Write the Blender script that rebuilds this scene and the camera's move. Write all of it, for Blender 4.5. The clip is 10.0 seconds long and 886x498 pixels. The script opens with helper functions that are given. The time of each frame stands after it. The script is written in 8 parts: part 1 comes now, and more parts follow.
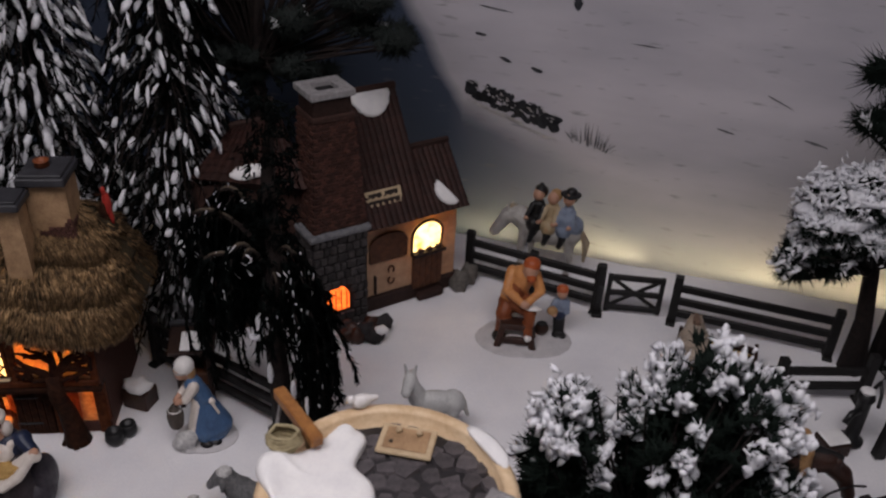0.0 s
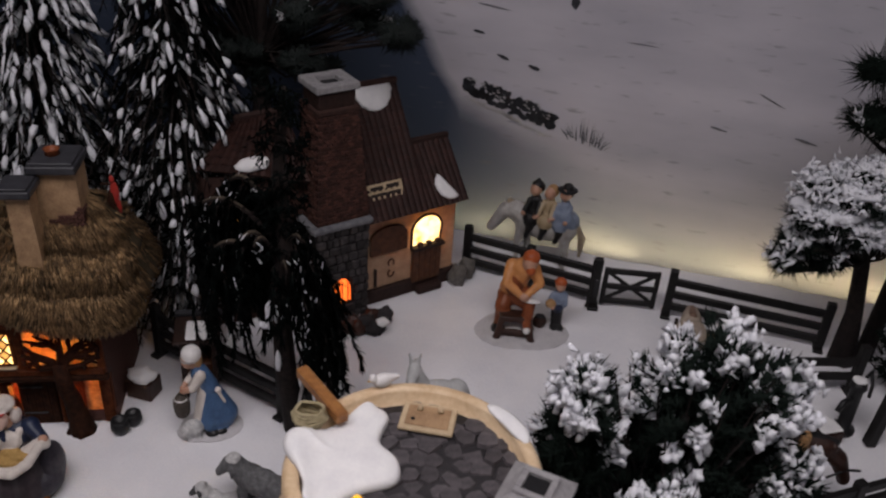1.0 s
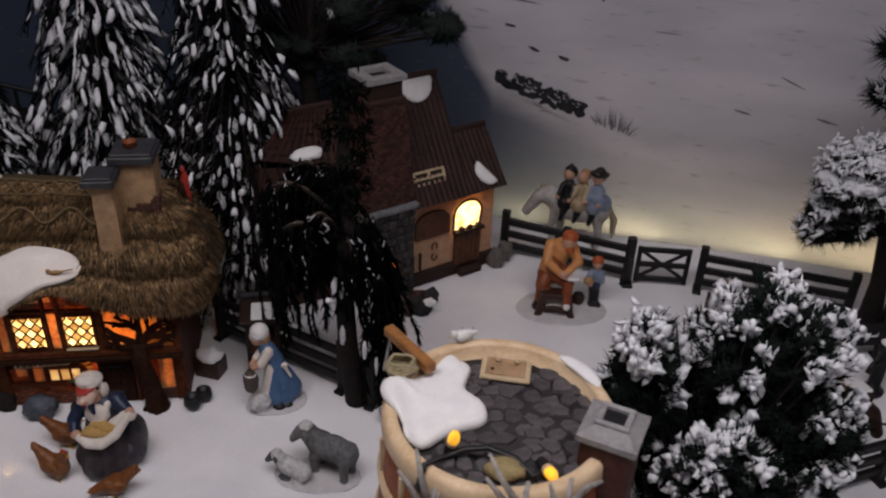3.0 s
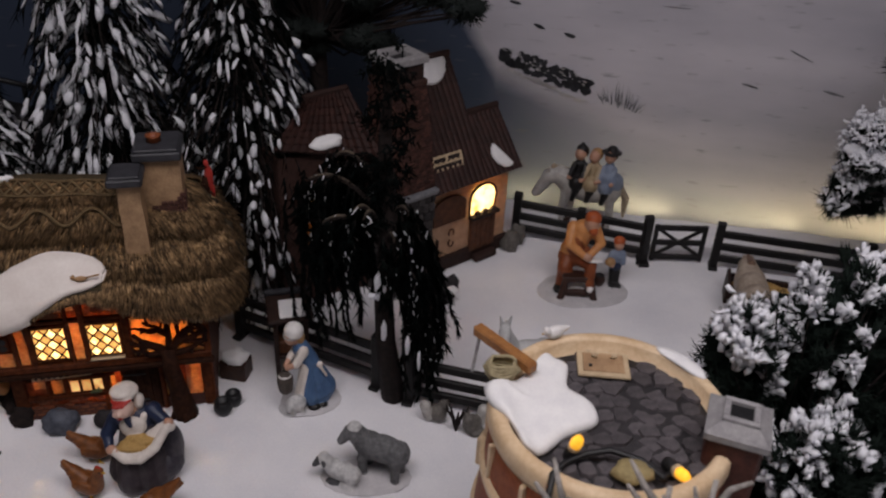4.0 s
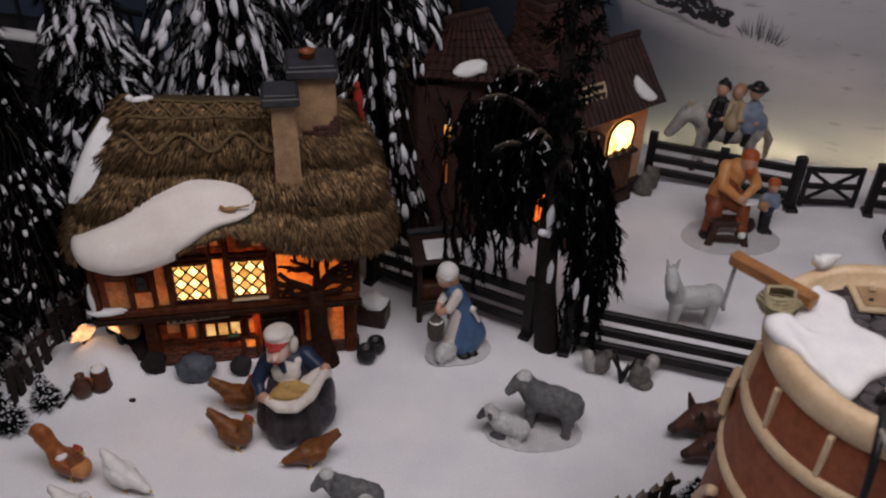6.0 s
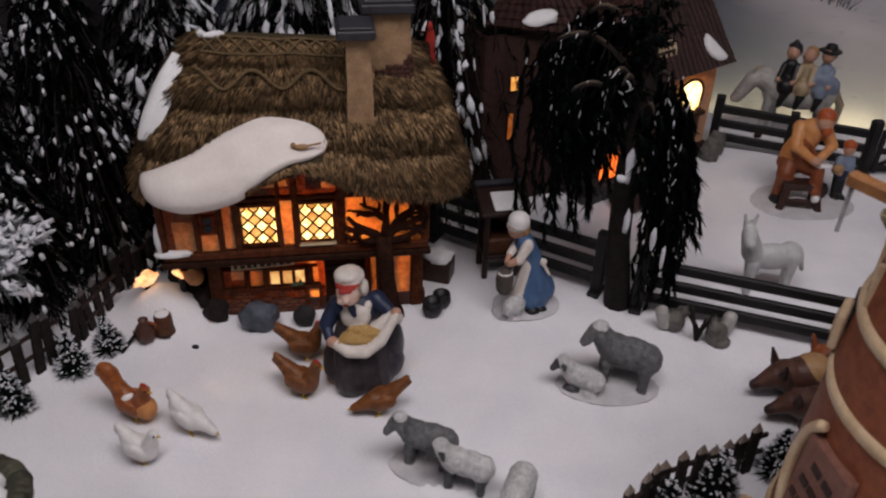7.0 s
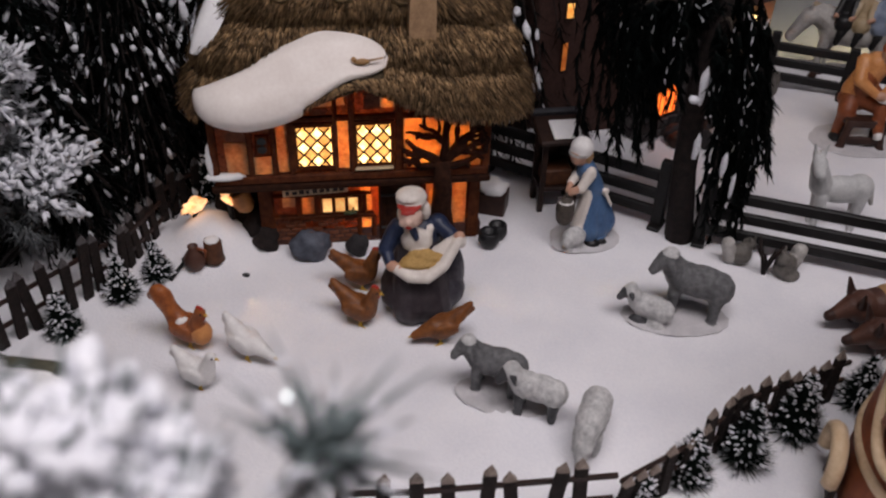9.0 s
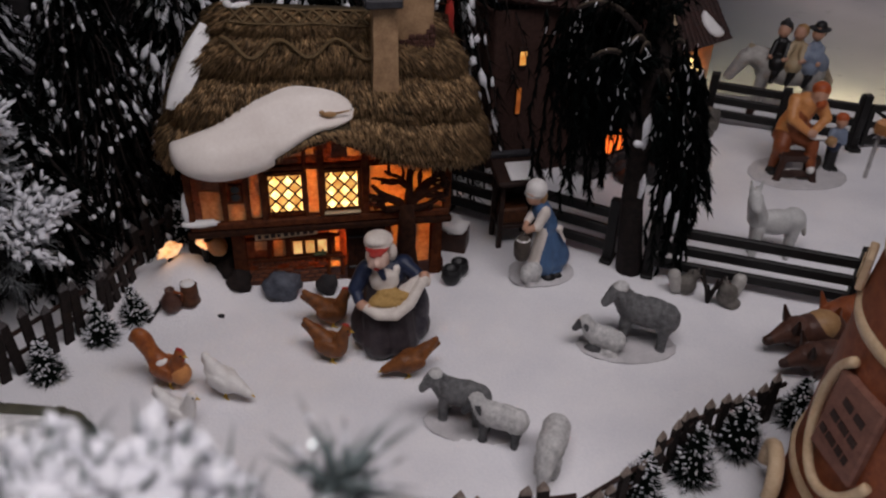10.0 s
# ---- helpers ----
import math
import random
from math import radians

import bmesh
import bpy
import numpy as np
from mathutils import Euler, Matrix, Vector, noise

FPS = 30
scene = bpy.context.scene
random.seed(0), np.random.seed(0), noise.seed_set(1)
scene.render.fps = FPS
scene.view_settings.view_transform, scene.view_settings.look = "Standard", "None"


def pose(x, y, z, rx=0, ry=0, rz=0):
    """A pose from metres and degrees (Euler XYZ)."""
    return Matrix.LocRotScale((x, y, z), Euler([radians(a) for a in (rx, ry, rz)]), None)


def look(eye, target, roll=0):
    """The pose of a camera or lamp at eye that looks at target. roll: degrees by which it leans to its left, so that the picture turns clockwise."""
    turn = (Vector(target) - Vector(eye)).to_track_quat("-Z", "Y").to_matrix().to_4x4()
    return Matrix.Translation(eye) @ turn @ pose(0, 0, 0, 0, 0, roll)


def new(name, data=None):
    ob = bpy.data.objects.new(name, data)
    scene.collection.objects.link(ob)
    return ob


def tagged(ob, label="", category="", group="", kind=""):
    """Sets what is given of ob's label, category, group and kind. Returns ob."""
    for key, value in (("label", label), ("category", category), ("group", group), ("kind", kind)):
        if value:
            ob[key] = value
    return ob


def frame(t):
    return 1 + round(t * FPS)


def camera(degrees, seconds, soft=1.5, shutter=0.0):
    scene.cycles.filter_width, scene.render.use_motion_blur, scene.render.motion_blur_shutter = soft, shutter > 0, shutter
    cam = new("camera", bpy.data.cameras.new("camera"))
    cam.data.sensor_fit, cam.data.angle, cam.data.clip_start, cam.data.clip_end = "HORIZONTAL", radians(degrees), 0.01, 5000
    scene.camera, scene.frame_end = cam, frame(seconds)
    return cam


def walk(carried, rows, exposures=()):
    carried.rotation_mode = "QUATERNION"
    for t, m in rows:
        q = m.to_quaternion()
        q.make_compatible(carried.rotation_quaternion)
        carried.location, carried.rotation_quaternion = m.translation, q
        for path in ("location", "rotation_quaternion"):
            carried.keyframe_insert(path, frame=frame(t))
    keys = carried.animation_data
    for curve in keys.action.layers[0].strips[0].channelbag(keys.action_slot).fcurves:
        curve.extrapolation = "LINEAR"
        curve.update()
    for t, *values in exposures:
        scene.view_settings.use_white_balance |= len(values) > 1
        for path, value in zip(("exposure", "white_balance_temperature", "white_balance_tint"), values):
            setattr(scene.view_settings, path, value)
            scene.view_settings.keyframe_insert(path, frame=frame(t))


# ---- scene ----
cam = camera(55.0, 10.0, soft=2.2)
cam.data.dof.use_dof = True
cam.data.dof.focus_distance, cam.data.dof.aperture_fstop = 0.53, 17.0
PATH = [
    (0, (0.068, 0.062, 0.436), (-0.093, 1.759, -0.611), 3.0),
    (0.5, (0.05, 0.057, 0.431), (-0.067, 1.76, -0.61), 3.9),
    (1, (0.051, 0.047, 0.431), (-0.059, 1.756, -0.602), 4.1),
    (1.5, (0.062, 0.026, 0.436), (-0.07, 1.736, -0.595), 3.6),
    (2, (0.069, 0.006, 0.438), (-0.118, 1.716, -0.583), 2.7),
    (2.5, (0.06, 0.0, 0.435), (-0.137, 1.713, -0.579), 2.0),
    (3.8, (-0.041, 0.017, 0.432), (-0.02, 1.711, -0.632), 3.3),
    (4, (-0.048, 0.021, 0.428), (-0.026, 1.712, -0.641), 2.8),
    (4.5, (-0.076, 0.03, 0.419), (-0.028, 1.712, -0.663), 2.9),
    (5, (-0.101, 0.039, 0.408), (-0.055, 1.711, -0.689), 2.9),
    (5.5, (-0.118, 0.048, 0.396), (-0.117, 1.705, -0.723), 2.4),
    (6, (-0.136, 0.053, 0.378), (-0.171, 1.699, -0.756), 2.1),
    (6.2, (-0.143, 0.053, 0.369), (-0.19, 1.703, -0.762), 2.0),
    (7.5, (-0.169, 0.042, 0.329), (-0.292, 1.686, -0.803), 1.6),
    (8, (-0.177, 0.042, 0.318), (-0.311, 1.676, -0.828), 1.6),
    (8.5, (-0.184, 0.043, 0.308), (-0.318, 1.664, -0.855), 1.6),
    (9, (-0.191, 0.043, 0.307), (-0.3, 1.654, -0.874), 1.8),
    (9.5, (-0.191, 0.037, 0.316), (-0.273, 1.662, -0.848), 1.8),
    (10, (-0.193, 0.023, 0.331), (-0.212, 1.673, -0.8), 2.4),
]
walk(cam, [(t, look(eye, target, roll)) for t, eye, target, roll in PATH],
     [(0, 0.0), (2.5, -0.04), (4.5, -0.03), (6, 0.03), (7.5, 0.21), (8, 0.25), (9, 0.34), (9.5, 0.11), (10, -0.08)])

# ---- light ----
world = bpy.data.worlds.new("room_dusk")
scene.world = world
world.use_nodes = True
world.node_tree.nodes["Background"].inputs["Color"].default_value = (0.55, 0.55, 0.62, 1)
world.node_tree.nodes["Background"].inputs["Strength"].default_value = 0.003


def lamp(name, kind, m, power, colour, size=0.02, size_y=None):
    data = bpy.data.lights.new(name, kind)
    data.energy, data.color = power, colour
    if kind == "AREA":
        data.shape = "RECTANGLE"
        data.size, data.size_y = size, size_y or size
    else:
        data.shadow_soft_size = size
    ob = new(name, data)
    ob.matrix_world = m
    return ob


# unseen ceiling light over the display, and an added fill light behind the viewer
lamp("ceiling_panel_light", "AREA", look((-0.03, 0.10, 0.84), (-0.03, 0.13, 0)), 5.2, (1.0, 0.925, 0.96), 0.85, 0.32)
lamp("front_fill_light", "AREA", look((-0.9, -1.1, 1.2), (-0.1, 0.45, 0)), 0.25, (0.97, 0.93, 1.0), 0.6, 0.9)
# warm strip hidden in the slot between the snow sheet and the backdrop
WALL_Y = lambda x: 0.833 - 0.148 * x
for sx in (0.0, 0.13, 0.26, 0.39):
    lamp("strip_light", "AREA", look((sx, WALL_Y(sx) - 0.022, -0.012), (sx, WALL_Y(sx) + 0.004, 0.03)), 0.03, (1.0, 0.82, 0.45), 0.13, 0.008)
# bulbs inside the porcelain houses
lamp("cottage_bulb", "POINT", pose(-0.268, 0.486, 0.074), 2.1, (1.0, 0.55, 0.21), 0.006)
lamp("cottage_low_bulb", "POINT", pose(-0.262, 0.490, 0.030), 1.6, (1.0, 0.55, 0.21), 0.005)
for lx, ly, lz in ((-0.367, 0.444, 0.031), (-0.346, 0.449, 0.034)):
    lamp("ground_lamp_glow", "POINT", pose(lx, ly, lz), 0.0007, (1.0, 0.55, 0.2), 0.003)
lamp("smithy_bulb", "POINT", pose(-0.012, 0.705, 0.06), 0.25, (1.0, 0.6, 0.22), 0.006)

# ---- materials ----
MATS = {}


def mat(name, base, other=None, rough=0.7, scale=300.0, bump=0.15, metal=0.0, emit=0.0, emit_colour=None, fine=None, translucent=0.0, spread=(0.35, 0.65), distance=0.001, stretch=(1, 1, 1), kind="noise", alpha=None, random_tint=0.0, spec=0.3, island=False):
    """A two-scale procedural surface. scale: features per metre."""
    if name in MATS:
        return MATS[name]
    m = bpy.data.materials.new(name)
    m.use_nodes = True
    nt = m.node_tree
    b = nt.nodes["Principled BSDF"]
    other = other or tuple(c * 0.7 for c in base)
    tc = nt.nodes.new("ShaderNodeTexCoord")
    mp = nt.nodes.new("ShaderNodeMapping")
    mp.inputs["Scale"].default_value = stretch
    nt.links.new(tc.outputs["Object"], mp.inputs["Vector"])
    n1 = nt.nodes.new("ShaderNodeTexNoise")
    n1.inputs["Scale"].default_value, n1.inputs["Detail"].default_value = scale, 5
    n2 = nt.nodes.new("ShaderNodeTexNoise")
    n2.inputs["Scale"].default_value, n2.inputs["Detail"].default_value = fine or scale * 5.3, 3
    for n in (n1, n2):
        nt.links.new(mp.outputs[0], n.inputs["Vector"])
    mix = nt.nodes.new("ShaderNodeMath")
    mix.operation = "MULTIPLY_ADD"
    nt.links.new(n2.outputs[0], mix.inputs[0])
    mix.inputs[1].default_value = 0.35
    sub = nt.nodes.new("ShaderNodeMath")
    sub.operation = "MULTIPLY_ADD"
    nt.links.new(n1.outputs[0], sub.inputs[0])
    sub.inputs[1].default_value, sub.inputs[2].default_value = 0.65, 0.0
    nt.links.new(sub.outputs[0], mix.inputs[2])
    ramp = nt.nodes.new("ShaderNodeValToRGB")
    ramp.color_ramp.elements[0].position, ramp.color_ramp.elements[1].position = spread
    ramp.color_ramp.elements[0].color = (*other, 1)
    ramp.color_ramp.elements[1].color = (*base, 1)
    nt.links.new(mix.outputs[0], ramp.inputs[0])
    colour = ramp.outputs[0]
    if random_tint:
        if island:
            info = nt.nodes.new("ShaderNodeNewGeometry").outputs["Random Per Island"]
        else:
            info = nt.nodes.new("ShaderNodeObjectInfo").outputs["Random"]
        hsv = nt.nodes.new("ShaderNodeHueSaturation")
        mr = nt.nodes.new("ShaderNodeMapRange")
        mr.inputs[3].default_value, mr.inputs[4].default_value = 1 - random_tint, 1 + random_tint
        nt.links.new(info, mr.inputs[0])
        nt.links.new(mr.outputs[0], hsv.inputs["Value"])
        nt.links.new(colour, hsv.inputs["Color"])
        colour = hsv.outputs[0]
    nt.links.new(colour, b.inputs["Base Color"])
    b.inputs["Roughness"].default_value = rough
    b.inputs["Metallic"].default_value = metal
    b.inputs["Specular IOR Level"].default_value = spec
    if bump:
        bp = nt.nodes.new("ShaderNodeBump")
        bp.inputs["Strength"].default_value, bp.inputs["Distance"].default_value = bump, distance
        nt.links.new(mix.outputs[0], bp.inputs["Height"])
        nt.links.new(bp.outputs[0], b.inputs["Normal"])
    if emit:
        b.inputs["Emission Strength"].default_value = emit
        er = nt.nodes.new("ShaderNodeValToRGB")
        er.color_ramp.elements[0].position, er.color_ramp.elements[1].position = 0.3, 0.62
        ec = emit_colour or base
        er.color_ramp.elements[0].color = (ec[0] * 0.5, ec[1] * 0.3, ec[2] * 0.12, 1)
        er.color_ramp.elements[1].color = (*ec, 1)
        nt.links.new(n1.outputs[0], er.inputs[0])
        nt.links.new(er.outputs[0], b.inputs["Emission Color"])
    if translucent:
        tr = nt.nodes.new("ShaderNodeBsdfTranslucent")
        nt.links.new(colour, tr.inputs["Color"])
        ms = nt.nodes.new("ShaderNodeMixShader")
        ms.inputs[0].default_value = translucent
        nt.links.new(b.outputs[0], ms.inputs[1])
        nt.links.new(tr.outputs[0], ms.inputs[2])
        nt.links.new(ms.outputs[0], nt.nodes["Material Output"].inputs["Surface"])
    MATS[name] = m
    return m


SNOW = mat("snow_sheet", (0.81, 0.80, 0.82), (0.70, 0.70, 0.74), 0.8, 24, 0.5, fine=700, spread=(0.3, 0.6), distance=0.003)
SNOWCAP = mat("painted_snow", (0.84, 0.83, 0.82), (0.74, 0.73, 0.74), 0.5, 120, 0.12, fine=700, distance=0.0008)
FLOCK = mat("flock", (0.84, 0.84, 0.87), (0.62, 0.63, 0.68), 0.9, 500, 0.4, distance=0.0012)
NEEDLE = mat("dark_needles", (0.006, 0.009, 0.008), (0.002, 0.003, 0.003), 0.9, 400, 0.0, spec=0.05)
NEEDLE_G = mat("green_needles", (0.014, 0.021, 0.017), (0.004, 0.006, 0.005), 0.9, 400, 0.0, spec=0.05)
NEEDLE_F = mat("frosted_needles", (0.20, 0.21, 0.22), (0.015, 0.02, 0.02), 0.8, 120, 0.0)
BARK = mat("bark", (0.022, 0.014, 0.012), (0.007, 0.005, 0.005), 0.9, 250, 0.7, distance=0.002)
BLACKWOOD = mat("black_fence_paint", (0.0108, 0.0096, 0.0096), (0.0054, 0.0048, 0.0048), 0.55, 300, 0.3, stretch=(1, 1, 1))
DARKWOOD = mat("dark_stained_wood", (0.0358, 0.0163, 0.0111), (0.013, 0.0065, 0.0052), 0.55, 260, 0.4)
COTWOOD = mat("cottage_timber", (0.22, 0.060, 0.018), (0.09, 0.025, 0.009), 0.7, 220, 0.4, translucent=0.5)
BRICKGLOW = mat("thin_brick_wall", (0.27, 0.105, 0.050), (0.11, 0.038, 0.020), 0.75, 260, 0.6, translucent=0.38)
# the cottage's warm glow is put into this snow's base colour
COTSNOW = mat("warm_lit_snow", (0.84, 0.78, 0.73), (0.74, 0.67, 0.62), 0.5, 60, 0.12, fine=500, distance=0.0008)
DARKTIMBER = mat("dark_oak_timber", (0.042, 0.016, 0.008), (0.015, 0.006, 0.004), 0.85, 260, 0.4, spec=0.1)
MOSSGREEN = mat("sprig_green", (0.10, 0.12, 0.05), (0.05, 0.06, 0.03), 0.7, 300, 0.4)
BROWNWOOD = mat("brown_timber", (0.105, 0.0375, 0.015), (0.045, 0.0165, 0.0075), 0.55, 220, 0.4)
HONEYWOOD = mat("honey_wood", (0.357, 0.162, 0.051), (0.212, 0.085, 0.0298), 0.45, 200, 0.25)
PLASTER = mat("cream_plaster", (0.60, 0.39, 0.20), (0.30, 0.155, 0.07), 0.6, 70, 0.3, fine=420, translucent=0.36, spread=(0.38, 0.62))
PLASTER_S = mat("smithy_plaster", (0.558, 0.378, 0.252), (0.405, 0.261, 0.171), 0.6, 160, 0.25, translucent=0.25)
RENDER = mat("chimney_render", (0.42, 0.27, 0.15), (0.247, 0.15, 0.0825), 0.65, 130, 0.35)
BRICK = mat("cottage_brick", (0.20, 0.068, 0.03), (0.09, 0.03, 0.015), 0.7, 350, 0.5, random_tint=0.3)
BRICKMASS = mat("cottage_brick_bed", (0.10, 0.042, 0.03), (0.05, 0.02, 0.016), 0.8, 400, 0.6)
BRICK_T = mat("tower_brick", (0.33, 0.10, 0.04), (0.19, 0.052, 0.024), 0.55, 200, 0.35)
BRICK_S = mat("smithy_brick", (0.045, 0.0204, 0.015), (0.021, 0.0096, 0.0078), 0.75, 300, 0.6, random_tint=0.3)
STONE_D = mat("dark_stone", (0.0315, 0.028, 0.0294), (0.0126, 0.0112, 0.0126), 0.8, 200, 0.7, random_tint=0.35)
STONE_G = mat("grey_stone", (0.2, 0.2, 0.21), (0.09, 0.09, 0.1), 0.75, 220, 0.6)
TILE = mat("smithy_tile", (0.038, 0.014, 0.010), (0.018, 0.007, 0.006), 0.65, 250, 0.4, random_tint=0.28)
SLATE = mat("roof_slate", (0.095, 0.084, 0.088), (0.046, 0.041, 0.045), 0.6, 220, 0.5, random_tint=0.3)
SLATEBED = mat("slate_bed", (0.04, 0.036, 0.039), (0.018, 0.017, 0.018), 0.8, 220, 0.4)
CREAM = mat("cream_band", (0.74, 0.57, 0.38), (0.56, 0.39, 0.23), 0.45, 90, 0.2, fine=500)
CAPSLATE = mat("chimney_cap_slate", (0.045, 0.045, 0.052), (0.022, 0.022, 0.026), 0.5, 150, 0.3)
CEMENT = mat("cement_cap", (0.33, 0.32, 0.32), (0.2, 0.19, 0.2), 0.7, 250, 0.4)
# bed is a darker copy of the straw, shade between needles in its colour
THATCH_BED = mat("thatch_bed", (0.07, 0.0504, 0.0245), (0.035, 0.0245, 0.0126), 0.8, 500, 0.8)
THATCH = mat("thatch_straw", (0.37, 0.235, 0.115), (0.10, 0.06, 0.03), 0.7, 180, 0.2, random_tint=0.7, island=True)
ROPE = mat("thatch_rope", (0.16, 0.104, 0.048), (0.08, 0.052, 0.024), 0.8, 500, 0.4)
LIT = mat("lit_pane", (1.0, 0.66, 0.24), None, 0.4, 180, 0.0, emit=3.4, emit_colour=(1.0, 0.64, 0.22))
LIT_O = mat("dim_orange_pane", (1.0, 0.45, 0.10), None, 0.4, 160, 0.0, emit=1.0, emit_colour=(1.0, 0.50, 0.13))
LIT_P = mat("parchment_pane", (0.9, 0.55, 0.22), None, 0.4, 160, 0.0, emit=0.85, emit_colour=(1.0, 0.56, 0.20))
LIT_S = mat("lit_smithy_opening", (1.0, 0.68, 0.28), None, 0.4, 120, 0.0, emit=3.4, emit_colour=(1.0, 0.72, 0.30))
EMBER = mat("forge_embers", (1.0, 0.16, 0.02), None, 0.6, 300, 0.5, emit=2.2, emit_colour=(1.0, 0.17, 0.025))
FLAME = mat("flame_glow", (1.0, 0.55, 0.22), None, 0.5, 200, 0.0, emit=1.1, emit_colour=(1.0, 0.58, 0.30))
AMBER = mat("amber_bulb", (1.0, 0.55, 0.03), None, 0.2, 100, 0.0, emit=1.15, emit_colour=(1.0, 0.55, 0.05))
LED = mat("cold_led", (0.7, 0.85, 1.0), None, 0.2, 100, 0.0, emit=4.0, emit_colour=(0.75, 0.88, 1.0))
BLACKMETAL = mat("black_iron", (0.012, 0.012, 0.013), (0.006, 0.006, 0.007), 0.45, 300, 0.3, spec=0.4)
LEAD = mat("window_lead", (0.014, 0.0091, 0.0056), (0.007, 0.0049, 0.0035), 0.6, 300, 0.2)
SIGN = mat("sign_board", (0.55, 0.43, 0.28), (0.42, 0.31, 0.19), 0.6, 150, 0.15)
P_APRICOT = mat("porcelain_apricot", (0.62, 0.29, 0.105), (0.46, 0.18, 0.06), 0.4, 120, 0.15)
SIGN_RED = mat("tower_sign_board", (0.27, 0.125, 0.09), (0.17, 0.075, 0.055), 0.55, 160, 0.2)
PINE = mat("pine_needles", (0.030, 0.036, 0.034), (0.008, 0.011, 0.010), 0.85, 60, 0.0, spec=0.1)
STRAND = mat("frost_highlight", (0.11, 0.085, 0.06), (0.012, 0.009, 0.007), 0.8, 160, 0.0)
INK = mat("sign_ink", (0.025, 0.015, 0.012), (0.015, 0.01, 0.008), 0.6, 200, 0.0)
# glazed porcelain colours of the figurines
SKIN = mat("porcelain_skin", (0.496, 0.288, 0.2), (0.416, 0.224, 0.152), 0.4, 200, 0.05)
P_WHITE = mat("porcelain_white", (0.777, 0.756, 0.735), (0.63, 0.609, 0.598), 0.4, 160, 0.12)
P_NAVY = mat("porcelain_navy", (0.021, 0.0315, 0.07), (0.0105, 0.0154, 0.035), 0.4, 160, 0.15)
P_BLUE = mat("porcelain_blue", (0.075, 0.145, 0.275), (0.045, 0.088, 0.18), 0.4, 90, 0.12)
P_PALEBLUE = mat("porcelain_pale_blue", (0.225, 0.27, 0.352), (0.135, 0.165, 0.232), 0.45, 150, 0.15)
P_PLAID = mat("porcelain_grey_skirt", (0.06, 0.051, 0.06), (0.021, 0.021, 0.03), 0.45, 200, 0.3)
P_SKIRT = mat("porcelain_plum_skirt", (0.055, 0.043, 0.048), (0.026, 0.021, 0.025), 0.45, 160, 0.25)
P_CREAMWHITE = mat("porcelain_warm_white", (0.74, 0.68, 0.62), (0.58, 0.52, 0.47), 0.4, 160, 0.12)
P_RED = mat("porcelain_red", (0.42, 0.04, 0.03), (0.28, 0.025, 0.02), 0.4, 160, 0.1)
P_GRAIN = mat("scattered_grain", (0.496, 0.32, 0.112), (0.32, 0.184, 0.056), 0.6, 600, 0.7)
P_RUST = mat("porcelain_rust", (0.255, 0.075, 0.0263), (0.143, 0.0375, 0.015), 0.45, 170, 0.2)
P_HEN = mat("porcelain_hen", (0.24, 0.085, 0.022), (0.095, 0.033, 0.012), 0.45, 220, 0.3)
P_ROOST = mat("porcelain_rooster", (0.357, 0.111, 0.0298), (0.17, 0.0467, 0.017), 0.4, 220, 0.25)
P_YELLOW = mat("porcelain_yellow", (0.62, 0.40, 0.06), (0.5, 0.3, 0.04), 0.45, 200, 0.05)
P_BROWN = mat("porcelain_brown", (0.049, 0.021, 0.014), (0.021, 0.0098, 0.0077), 0.45, 160, 0.2)
P_PIG = mat("porcelain_pig", (0.10, 0.045, 0.03), (0.05, 0.022, 0.017), 0.45, 120, 0.2)
P_TAN = mat("porcelain_tan", (0.4, 0.24, 0.112), (0.288, 0.16, 0.072), 0.45, 130, 0.15)
P_GREYWOOL = mat("porcelain_grey_wool", (0.181, 0.181, 0.184), (0.0734, 0.0734, 0.0777), 0.55, 330, 0.9, distance=0.0016)
P_WOOL = mat("porcelain_pale_wool", (0.67, 0.659, 0.648), (0.367, 0.367, 0.367), 0.55, 330, 0.9, distance=0.0016)
P_DARKFACE = mat("porcelain_dark_face", (0.072, 0.072, 0.076), (0.036, 0.036, 0.04), 0.5, 200, 0.2)
P_DAPPLE = mat("porcelain_dapple_grey", (0.476, 0.459, 0.433), (0.281, 0.264, 0.246), 0.45, 110, 0.15)
P_GREYHORSE = mat("porcelain_grey_horse", (0.42, 0.35, 0.28), (0.20, 0.155, 0.12), 0.45, 60, 0.15)
P_FOAL = mat("porcelain_foal", (0.54, 0.54, 0.531), (0.396, 0.396, 0.396), 0.5, 130, 0.3)
P_MANE = mat("porcelain_mane", (0.352, 0.288, 0.208), (0.224, 0.176, 0.12), 0.5, 300, 0.5)
P_BLACK = mat("porcelain_black", (0.015, 0.014, 0.015), (0.008, 0.008, 0.008), 0.4, 200, 0.1)
P_CREAM = mat("porcelain_cream_shirt", (0.42, 0.33, 0.21), (0.315, 0.232, 0.135), 0.45, 150, 0.15)
P_BASE = mat("porcelain_snow_base", (0.58, 0.56, 0.57), (0.46, 0.45, 0.46), 0.4, 120, 0.2)
P_SQUIRREL = mat("porcelain_squirrel", (0.154, 0.14, 0.126), (0.077, 0.07, 0.063), 0.55, 300, 0.4)
WALLPAINT = mat("room_wall_paint", (0.13, 0.125, 0.13), (0.10, 0.10, 0.10), 0.9, 3, 0.1, fine=60)

# ---- geometry helpers ----


